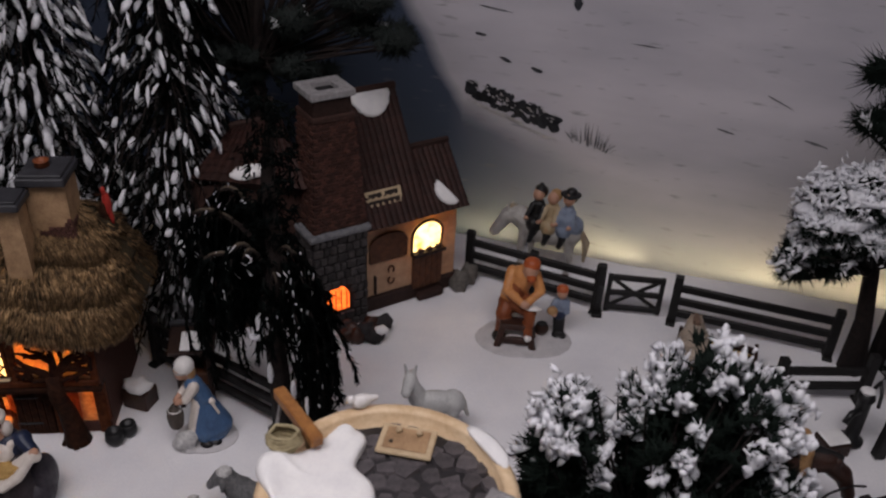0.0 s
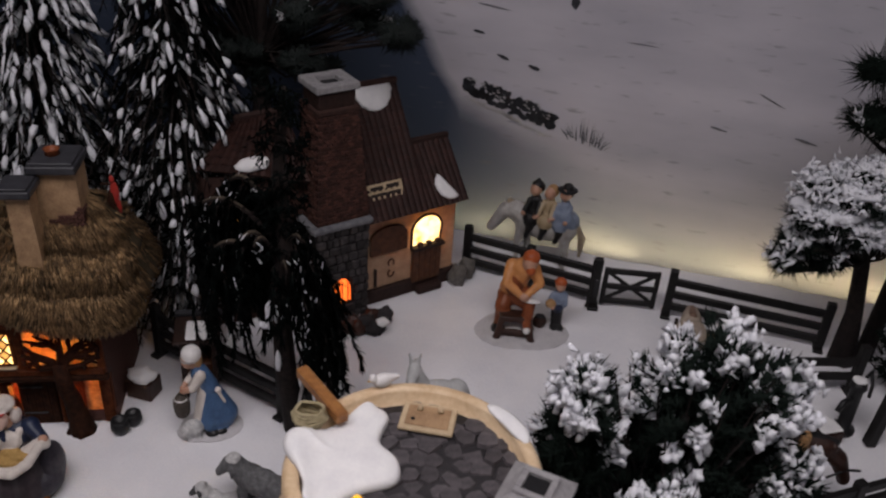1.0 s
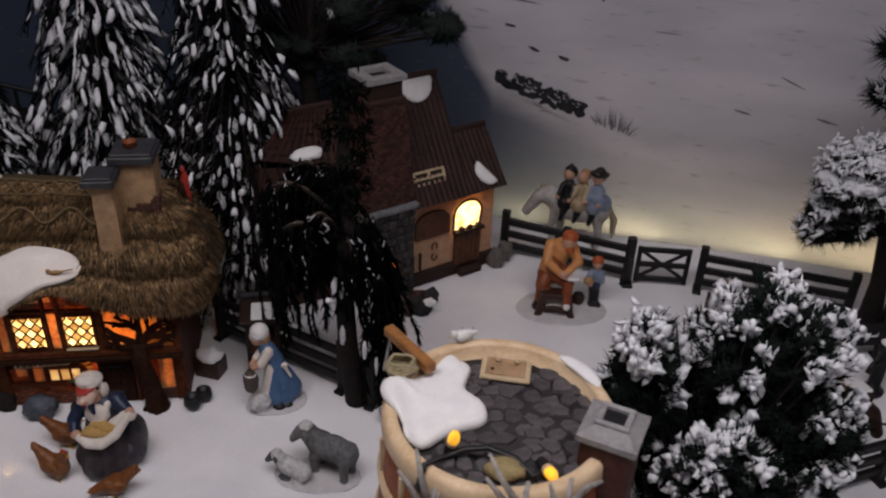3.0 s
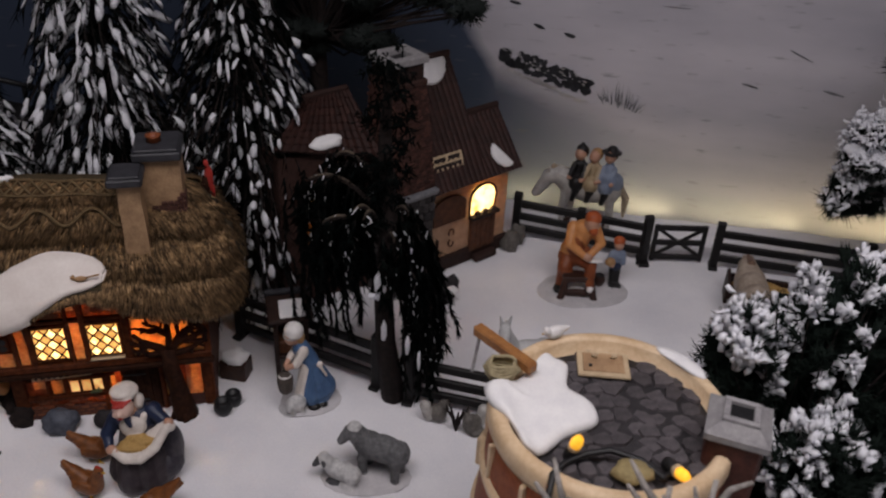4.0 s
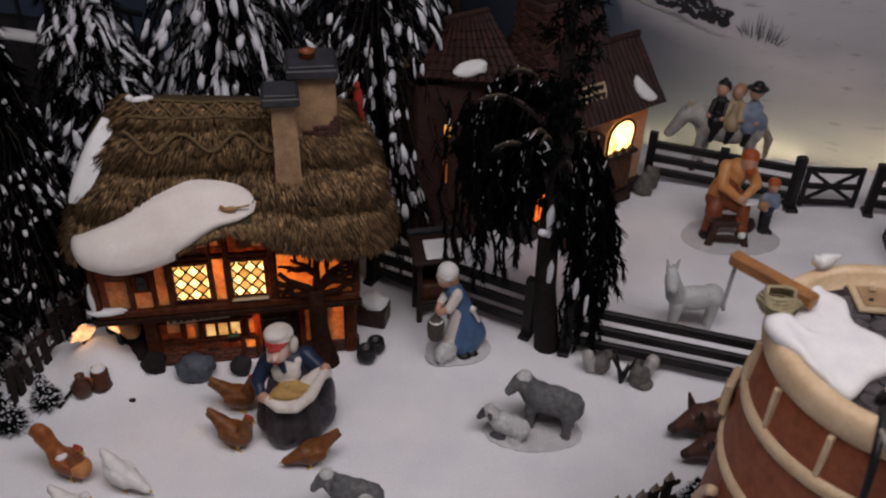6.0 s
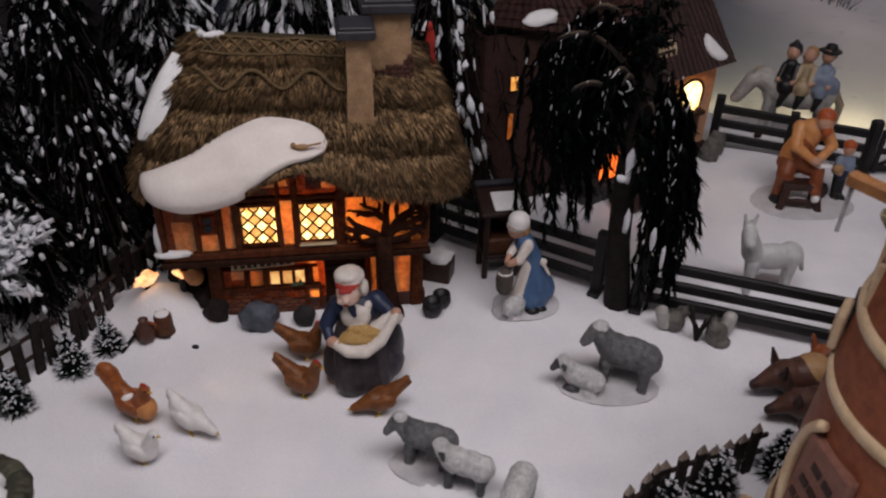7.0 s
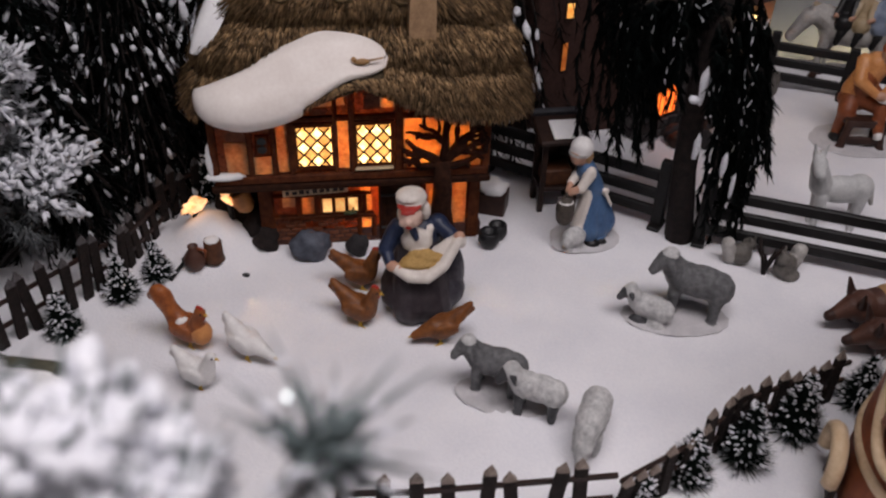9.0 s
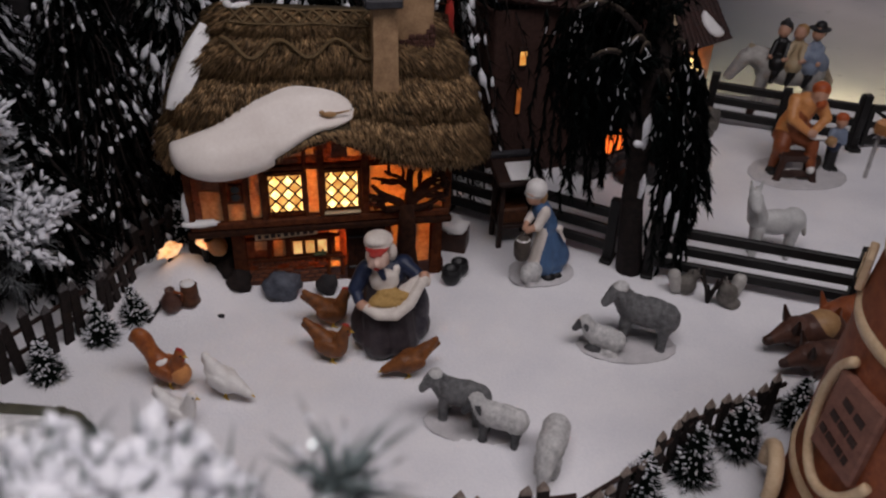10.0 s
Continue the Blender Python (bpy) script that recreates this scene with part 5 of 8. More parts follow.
# snow quilt over the slates and rim
KEY = ((-0.0215, 0.0350), (-0.0150, 0.0300), (-0.0165, 0.0150), (-0.0075, 0.0060), (-0.0068, -0.0050), (-0.0200, -0.0130), (-0.0300, -0.0225), (-0.0385, -0.0230), (-0.0420, -0.0120), (-0.0515, -0.0010), (-0.0525, 0.0090), (-0.0430, 0.0120), (-0.0350, 0.0215), (-0.0270, 0.0330))
outline = []
for i in range(len(KEY)):
    p0, p1, p2, p3 = (Vector(KEY[(i + k) % len(KEY)]) for k in (-1, 0, 1, 2))
    for q in range(5):
        t = q / 5
        outline.append(0.5 * (2 * p1 + (p2 - p0) * t + (2 * p0 - 5 * p1 + 4 * p2 - p3) * t * t + (3 * p1 - p0 - 3 * p2 + p3) * t ** 3))
sn = Build()
mid_ = Vector((-0.029, 0.003))
n_ = len(outline)
for s_, z in ((1.0, -0.0005), (1.03, 0.0010), (1.0, 0.0028), (0.93, 0.0042), (0.75, 0.0048), (0.4, 0.0052), (0.1, 0.0053)):
    for p in outline:
        q = mid_ + (p - mid_) * s_
        over = 0.0062 * max(0.0, min(1.0, (q.length - 0.0405) / 0.005))
        sn.v.append((q.x, q.y, 0.1962 + z + over + 0.0006 * noise.noise((q.x * 60, q.y * 60, 0))))
for j in range(6):
    for i in range(n_):
        sn.f.append((j * n_ + i, j * n_ + (i + 1) % n_, (j + 1) * n_ + (i + 1) % n_, (j + 1) * n_ + i))
sn.f.append(tuple(6 * n_ + i for i in range(n_)))
sn.k = [0] * len(sn.f)
part("roof_snow", sn, SNOWCAP, tower, "smooth white snow patch on the slates", True)
part("rim_snow", Build().tube([(0.0488 * math.cos(a), 0.0488 * math.sin(a), 0.2028) for a in np.linspace(0.42, 0.98, 9)], [0.001, 0.003, 0.0038, 0.004, 0.004, 0.004, 0.0036, 0.003, 0.001], 8, squash=0.32), SNOWCAP, tower, "", True)
ch = part("chimney", Build().box(-0.0110, 0.0110, -0.0110, 0.0110, -0.16, 0.0120, 0.0015), mat("tower_chimney_brick", (0.095, 0.032, 0.022), (0.045, 0.016, 0.012), 0.7, 260, 0.5), tower, "dark red brick chimney at the parapet", m=pose(0.0470, -0.0175, 0.2, 0, 0, -20))
cp = Build()
for r0_, r1_, z0_, z1_ in ((0.0126, 0.0126, 0.0105, 0.0135), (0.0126, 0.0072, 0.0135, 0.0175)):
    b = [(sx_ * r, sy_ * r, z) for r, z in ((r0_, z0_), (r1_, z1_)) for sx_, sy_ in ((-1, -1), (1, -1), (1, 1), (-1, 1))]
    cp.add(b, [(k, (k + 1) % 4, 4 + (k + 1) % 4, 4 + k) for k in range(4)] + [(0, 3, 2, 1)])
for x0, x1, y0, y1 in ((-0.0072, 0.0072, -0.0072, -0.0045), (-0.0072, 0.0072, 0.0045, 0.0072), (-0.0072, -0.0045, -0.0045, 0.0045), (0.0045, 0.0072, -0.0045, 0.0045)):
    cp.box(x0, x1, y0, y1, 0.0165, 0.0190, 0.0004)
part("cap", cp, CEMENT, ch, "worn grey cement cap")
# black block stands in for the shaded hole of the flue
part("flue", Build().box(-0.0046, 0.0046, -0.0046, 0.0046, 0.0160, 0.0172), BLACKMETAL, ch)
# timber crane beam and coiled rope nest on the parapet
beam = Build()
seg_box(beam, (-0.0565, 0.045, 0.2065), (-0.032, 0.018, 0.206), 0.0055, 0.0055, 0.0008)
part("crane_beam", beam, HONEYWOOD, tower, "honey-brown hoist beam")
part("hoist_rope", Build().tube([(-0.0548, 0.0435, 0.2045), (-0.0560, 0.0415, 0.196), (-0.0575, 0.0385, 0.186)], 0.0008, 6), CEMENT, tower, "frayed grey hoist rope")
nest = Build()
for i in range(7):
    r = 0.0072 - 0.0006 * abs(i - 3)
    nest.tube([(-0.046 + r * math.cos(a) + 0.0006 * math.sin(5 * a + i), 0.017 + r * 0.85 * math.sin(a), 0.2035 + 0.0011 * i + 0.0005 * math.sin(3 * a + i)) for a in np.linspace(0, 2 * math.pi, 20)], 0.00085, 5)
part("rope_coil", nest, mat("pale_rope", (0.42, 0.36, 0.22), (0.26, 0.21, 0.12), 0.8, 500, 0.5), tower, "coil of pale rope", True)
# windows and sign on the wall facing the yard
for a, z, w, h in ((150, 0.150, 0.010, 0.012), (262, 0.150, 0.008, 0.010)):
    r = 0.0566
    m = pose(r * math.cos(radians(a)), r * math.sin(radians(a)), z, 0, 0, a + 90)
    wn = part("window", Build().box(-w / 2 - 0.0025, w / 2 + 0.0025, -0.0015, 0.002, -h / 2 - 0.0025, h / 2 + 0.0025, 0.0008), CREAM, tower, "small cream-framed window", m=m)
    part("pane", Build().box(-w / 2, w / 2, -0.0019, -0.0012, -h / 2, h / 2), mat("tower_pane", (0.25, 0.16, 0.08), (0.12, 0.07, 0.04), 0.15, 200, 0.05, spec=0.6), wn)
    part("glazing_bar", Build().box(-0.0006, 0.0006, -0.0024, -0.0018, -h / 2, h / 2).box(-w / 2, w / 2, -0.0023, -0.0018, -0.0006, 0.0006), CREAM, wn)
a = 194
m = pose(0.0590 * math.cos(radians(a)), 0.0590 * math.sin(radians(a)), 0.098, -3, 0, a + 90)
sg = part("wall_sign", Build().box(-0.014, 0.014, -0.0008, 0.004, -0.021, 0.021, 0.001), SIGN_RED, tower, "red-brown board with three lines of dark lettering", m=m)
for i, words in enumerate((((-0.007, -0.001), (0.001, 0.007)), ((-0.009, -0.004), (-0.003, 0.003), (0.004, 0.009)), ((-0.010, -0.006), (-0.005, 0.001), (0.002, 0.006), (0.007, 0.010)))):
    for x0, x1 in words:
        part("lettering", Build().box(x0, x1, -0.0012, -0.0007, 0.0075 - i * 0.010, 0.0115 - i * 0.010, 0.0, Matrix.Rotation(0.14, 4, "Y")), P_BROWN, sg)
part("sign_frame", Build().tube([(-0.021 * math.cos(t), -0.0006 + (0.021 * math.cos(t)) ** 2 / 0.118, -0.002 + 0.033 * math.sin(t)) for t in np.linspace(1.1, -2.75, 40)], 0.0024, 8), CREAM, sg, "cream curved moulding", True)
a = 168
m = pose(0.0635 * math.cos(radians(a)), 0.0605 * math.sin(radians(a)), 0.02, 0, 0, a + 90)
hood = part("door_hood", Build().tube([(0.012 * math.cos(t), -0.004, 0.018 + 0.014 * math.sin(t)) for t in np.linspace(-0.3, math.pi + 0.3, 18)], 0.0038, 8), CREAM, tower, "ochre arched door hood", True, m)
part("door", Build().box(-0.0095, 0.0095, -0.002, 0.001, 0, 0.024, 0.0006), DARKWOOD, hood, "dark door")

# two amber bulbs on a black wire across the slates
for (x, y, z, rx, ry, name) in ((-0.0195, -0.0240, 0.2000, 14, 10, "a"), (0.0195, -0.0300, 0.2000, 62, 48, "b")):
    f = thing("fairy_light", pose(TX + x, TY + y, z - 0.0205, rx, ry, 0) @ Matrix.Scale(0.9, 4), "amber fairy light in black socket on slate roof", "fairy light", "fairy lights on the tower")
    part("socket", Build().lathe([(0.0028, -0.004), (0.0032, -0.001), (0.0030, 0.003), (0.0024, 0.0035)], 14), BLACKMETAL, f, "", True)
    part("collar", Build().lathe([(0.0026, 0.0030), (0.0030, 0.0034), (0.0030, 0.0052), (0.0026, 0.0056)], 14), SIGN, f, "pale translucent collar", True)
    part("bulb", Build().lathe([(0.0024, 0.0050), (0.0028, 0.0060), (0.0028, 0.0085), (0.0021, 0.0112), (0.0008, 0.0124)], 14), AMBER, f, "glowing amber bulb", True)
wire = Build().tube([(TX - 0.034, TY - 0.06, 0.13), (TX - 0.032, TY - 0.050, 0.172), (TX - 0.0290, TY - 0.041, 0.1848), (TX - 0.022, TY - 0.028, 0.1775), (TX - 0.014, TY - 0.026, 0.1805), (TX - 0.004, TY - 0.0245, 0.1815), (TX + 0.008, TY - 0.028, 0.180), (TX + 0.015, TY - 0.036, 0.179), (TX + 0.02, TY - 0.032, 0.1795)], 0.0014, 6)
solo("light_wire", wire, BLACKMETAL, pose(0, 0, 0), "thin black cable of the fairy lights", "cable", smooth=True)
tw = Build()
rng = random.Random(12)
twigs = thing("dry_twig", pose(TX + 0.004, TY - 0.058, -0.03), "bare grey twig standing before the tower", "twig")
for dx, top, spread_ in ((-0.03, 0.214, 0.012), (0.006, 0.222, 0.02), (0.022, 0.226, 0.018)):
    p = [(dx * 0.3, 0, 0), (dx * 0.8, -0.004, 0.1), (dx, -0.002, 0.19), (dx + 0.002, 0.006, top)]
    tw.tube(p, [0.0026, 0.0022, 0.0018, 0.001], 7)
    for k in range(4):
        s = rng.uniform(-1, 1)
        z = 0.19 + 0.008 * k
        tw.tube([(dx, 0, z), (dx + s * spread_ * 0.6, 0.004, z + 0.010), (dx + s * spread_, 0.004 + rng.uniform(-0.004, 0.006), z + 0.018)], [0.0016, 0.0013, 0.0007], 6)
part("twig_wood", tw, mat("grey_twig", (0.40, 0.37, 0.34), (0.20, 0.18, 0.165), 0.8, 300, 0.4), twigs, "", True)
tw = Build().ball((TX + 0.003, TY - 0.034, 0.1795), (0.0078, 0.006, 0.0038), 14, 8, 0, None, 0.3)
solo("dried_seed_head", tw, mat("seed_head", (0.34, 0.27, 0.13), (0.22, 0.17, 0.08), 0.8, 400, 0.5), pose(0, 0, 0), "pale dried seed head lying on the slates", "seed head", smooth=True)

# ---- fences ----


def rail_fence(a, b, posts, label, h=0.044, zs=(0.011, 0.0235, 0.0365), gather="black rail fences", ends=True):
    a, b = Vector((*a, 0)), Vector((*b, 0))
    d = b - a
    f = thing("rail_fence", Matrix.Translation(a) @ Matrix.Rotation(math.atan2(d.y, d.x), 4, "Z"), label, "fence", gather)
    L = d.length
    for s in posts:
        part("post", Build().box(s * L - 0.0036, s * L + 0.0036, -0.0032, 0.0032, 0, h + (0.004 if s in (0, 1) else 0), 0.0006), BLACKWOOD, f)
        part("foot", Build().box(s * L - 0.004, s * L + 0.004, -0.0075, 0.0075, 0, 0.003, 0.0006), BLACKWOOD, f)
    for z in zs:
        part("rail", Build().box(-0.002, L + 0.002, -0.0019, 0.0019, z - 0.0036, z + 0.0036, 0.0008), BLACKWOOD, f)
    return f


rail_fence((0.030, 0.727), (0.146, 0.691), (0, 0.5, 1), "black painted rail fence before the backdrop")
rail_fence((0.212, 0.686), (0.338, 0.659), (0, 1), "black painted rail fence before the backdrop")
rail_fence((-0.198, 0.556), (-0.086, 0.503), (0, 1), "black painted rail fence beside the willow")
rail_fence((-0.0615, 0.4885), (0.0610, 0.4575), (0, 1), "black painted rail fence beside the willow")
rail_fence((0.262, 0.440), (0.338, 0.476), (0, 0.5, 1), "black painted rail fence beside the brown horse")
rail_fence((0.268, 0.590), (0.348, 0.603), (0.15, 1), "black painted rail fence below the gnarled tree", zs=(0.018, 0.032))
gate = thing("field_gate", pose(0.149, 0.690, 0, 0, 0, 1), "black painted gate with crossed braces", "gate")
for x in (0.006, 0.051):
    part("stile", Build().box(x - 0.002, x + 0.002, -0.0016, 0.0016, 0.003, 0.041, 0.0005), BLACKWOOD, gate)
for z in (0.007, 0.0225, 0.038):
    part("rail", Build().box(0.005, 0.052, -0.0015, 0.0015, z - 0.0027, z + 0.0027, 0.0006), BLACKWOOD, gate)
for z0, z1 in ((0.008, 0.037), (0.037, 0.008)):
    part("brace", seg_box(Build(), (0.007, 0.0005, z0), (0.05, 0.0005, z1), 0.0018, 0.003), BLACKWOOD, gate)
part("latch", Build().box(-0.0035, 0.0005, -0.005, -0.002, 0.012, 0.030, 0.0006), BLACKMETAL, gate)
solo("gate_post", Build().box(-0.0035, 0.0035, -0.0035, 0.0035, 0, 0.050, 0.0008).box(-0.0048, 0.0048, -0.009, 0.009, 0, 0.0035, 0.0006), BLACKWOOD, pose(0.147, 0.689, 0, 0, 0, 0), "black wooden gate post", "post")
solo("leaning_post", Build().box(-0.004, 0.004, -0.004, 0.004, 0, 0.062, 0.001), BLACKWOOD, pose(0.345, 0.545, 0, 0, 4, 10), "thick dark wooden post by the fence", "post")


def picket_fence(pts, label, h, gap, seed, tip):
    f = thing("picket_fence", pose(pts[0][0], pts[0][1], 0), label, "fence", "snowy picket fences")
    rng = random.Random(seed)
    o = Vector((pts[0][0], pts[0][1], 0))
    for p, q in zip(pts, pts[1:]):
        p, q = Vector((*p, 0)), Vector((*q, 0))
        d = q - p
        yaw = math.degrees(math.atan2(d.y, d.x))
        n = max(2, int(d.length / gap))
        for i in range(n):
            c = p + d * (i / n) - o
            hh = h * rng.uniform(0.88, 1.1)
            z0 = snow_height(c.x + o.x, c.y + o.y) - 0.004
            w = 0.0028
            b = Build().box(-w, w, -0.0013, 0.0013, 0, hh, 0.0003)
            b.add([(-w, -0.0013, hh), (w, -0.0013, hh), (w, 0.0013, hh), (-w, 0.0013, hh), (0, 0, hh + 0.0055)], [(0, 1, 4), (1, 2, 4), (2, 3, 4), (3, 0, 4)], 1)
            part("picket", b, [BARK, tip], f, m=pose(c.x, c.y, z0, rng.uniform(-4, 4), rng.uniform(-6, 6), yaw))
        for z in (0.35, 0.72):
            a, e = p - o, q - o
            part("rail", seg_box(Build(), (a.x, a.y + 0.0016, h * z), (e.x, e.y + 0.0016, h * z), 0.0016, 0.0022), DARKWOOD, f)
    return f


CUT = mat("cut_wood_tip", (0.34, 0.28, 0.24), (0.16, 0.12, 0.10), 0.7, 300, 0.3)
SOILED = mat("frosted_wood_tip", (0.13, 0.12, 0.125), (0.03, 0.027, 0.026), 0.8, 260, 0.3)
picket_fence([(-0.243, 0.253), (-0.213, 0.257), (-0.132, 0.274)], "weathered picket fence with pale cut tips in snow", 0.039, 0.0122, 21, CUT)
picket_fence([(-0.130, 0.275), (-0.10, 0.297), (-0.066, 0.330), (-0.012, 0.360)], "weathered dark picket fence in snow before the tower", 0.032, 0.0088, 25, CUT)
picket_fence([(-0.455, 0.325), (-0.436, 0.347), (-0.411, 0.391), (-0.402, 0.406)], "weathered dark picket fence in snow", 0.037, 0.0092, 22, SOILED)
picket_fence([(-0.399, 0.412), (-0.391, 0.457)], "weathered dark picket fence in snow", 0.031, 0.0085, 23, SOILED)
picket_fence([(-0.395, 0.470), (-0.378, 0.500)], "weathered dark picket fence in snow", 0.031, 0.0085, 24, SOILED)


# snowy bridge far behind the firs
bridge = thing("footbridge", pose(-0.56, 0.70, 0, 0, 0, 8), "dark stone footbridge with snow and black railing", "bridge")
ar = [(-0.16, 0.0), (-0.16, 0.10)] + [(-0.16 + 0.32 * k / 14, 0.10 + 0.028 * math.sin(math.pi * k / 14)) for k in range(15)] + [(0.16, 0.10), (0.16, 0.0)] + [(0.10 * math.cos(t), 0.075 * math.sin(t)) for t in np.linspace(0.05, math.pi - 0.05, 14)]
part("arch_wall", Build().prism(ar, -0.03, 0.03).moved(TO_WALL), STONE_D, bridge, "dark stone arch")
part("deck_snow", Build().tube([(-0.16 + 0.32 * k / 14, -0.022, 0.1035 + 0.028 * math.sin(math.pi * k / 14)) for k in range(15)], 0.0075, 8, squash=0.6), SNOWCAP, bridge, "rounded ledge of snow", True)
for k in range(15):
    x = -0.15 + 0.30 * k / 14
    z = 0.105 + 0.028 * math.sin(math.pi * (k + 0.5) / 15)
    part("railing_post", Build().box(x - 0.0016, x + 0.0016, -0.004, -0.001, z, z + 0.03, 0.0004), BLACKMETAL, bridge)
part("handrail", Build().tube([(-0.16 + 0.32 * k / 14, -0.0025, 0.135 + 0.028 * math.sin(math.pi * k / 14)) for k in range(15)], 0.0024, 6), BLACKMETAL, bridge, "", True)

# ---- trees ----


def unit(v):
    return v / np.linalg.norm(v, axis=-1, keepdims=True)


def drooping_fir(m, label, h, r, seed, z0=0.03, whorls=26, snow=1.0, tip=0.2, strands=26, droop=1.0, snow_len=1.0, narrow=1.0, clot=1.0):
    """A fir of long hanging branches with needles and snow along them."""
    rng = np.random.default_rng(seed)
    t = thing("fir_tree", m, label, "tree", "snowy firs")
    part("trunk", Build().tube([(0, 0, 0), (0.002, 0, h * 0.5), (0, 0, h * 0.97)], [h * 0.028, h * 0.018, 0.001], 9), BARK, t, "", True)
    limbs, npt, nway, nlen, spt, sway, slen, swid = Build(), [], [], [], [], [], [], []
    for w in range(whorls):
        f = w / (whorls - 1)
        z = z0 + (h - z0) * (f ** 0.95)
        rr = r * (1 - f) ** 0.8 * (1 + 0.1 * rng.normal()) + 0.006
        n = max(5, int(strands * (1 - f * 0.65)))
        for k in range(n):
            a = 2 * math.pi * (k + rng.random() * 0.8) / n + w
            ln = rr * rng.uniform(0.75, 1.12)
            load = rng.choice((0.2, 0.8, 1.5))
            out = np.array([math.cos(a), math.sin(a), 0])
            steps = 9
            s = np.linspace(0, 1, steps)
            drop = droop * (0.25 * s + 0.85 * s * s) * ln
            pts = np.array([0, 0, z]) + out * (ln * s ** 0.85)[:, None] - np.array([0, 0, 1.0]) * drop[:, None]
            pts += rng.normal(0, 0.0016, pts.shape) * s[:, None]
            limbs.tube([tuple(p) for p in pts[::2]], [0.0011 * (1 - 0.6 * q) for q in s[::2]], 4, close=False)
            seg = pts[1:] - pts[:-1]
            for i in range(1, steps - 1):
                dirn = seg[i] / np.linalg.norm(seg[i])
                side = np.cross(dirn, [0, 0, 1.0])
                side /= np.linalg.norm(side) + 1e-9
                for q in range(5):
                    p = pts[i] + seg[i] * rng.random()
                    npt.append(p), nway.append(dirn + side * rng.normal(0, 0.75) + np.array([0, 0, rng.normal(0, 0.25)])), nlen.append(rng.uniform(0.007, 0.014) * narrow)
                if s[i] > tip and rng.random() < 0.95 * snow * load * min(1.0, max(0.15, 0.95 + 2.2 * noise.noise(tuple(pts[i] * 38 + seed)))):
                    g = rng.uniform(0.5, 1.3)
                    spt.append(pts[i] + seg[i] * rng.random() + np.array([0, 0, 0.0012])), sway.append(seg[i] + rng.normal(0, 0.0016, 3)), slen.append(0.0088 * g * snow_len), swid.append(0.00105 * clot * rng.uniform(0.4, 2.0))
    part("branchwork", limbs, BARK, t)["kind"] = "stuff"
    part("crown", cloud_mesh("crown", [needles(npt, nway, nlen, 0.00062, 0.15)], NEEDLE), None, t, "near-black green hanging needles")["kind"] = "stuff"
    part("snow", cloud_mesh("snow", [clumps(spt, sway, slen, swid, rng)], FLOCK, True), None, t, "streaks of white flock on the branches")["kind"] = "stuff"
    return t


drooping_fir(pose(-0.203, 0.648, 0), "tall dark fir with long snow-streaked hanging branches", 0.40, 0.096, 31, snow=0.55, snow_len=0.8, clot=1.5)
drooping_fir(pose(-0.306, 0.640, 0), "tall dark fir with heavy white flock streaks", 0.40, 0.098, 32, snow=0.95, snow_len=1.1, clot=1.6)
drooping_fir(pose(-0.425, 0.515, 0), "narrow near-black fir dotted with snow", 0.235, 0.056, 33, whorls=30, strands=24, snow=0.5, snow_len=0.42, droop=1.4)
drooping_fir(pose(-0.449, 0.455, 0), "low dark fir skirt behind the picket fence", 0.15, 0.046, 36, z0=0.006, whorls=16, strands=22, snow=0.3, snow_len=0.4, droop=0.9)
drooping_fir(pose(-0.395, 0.60, 0), "dark fir with snow behind the cottage", 0.25, 0.062, 34, whorls=20, clot=1.4)
drooping_fir(pose(-0.52, 0.575, 0), "dark fir with snow at the village edge", 0.17, 0.065, 35, whorls=20, snow=0.7)


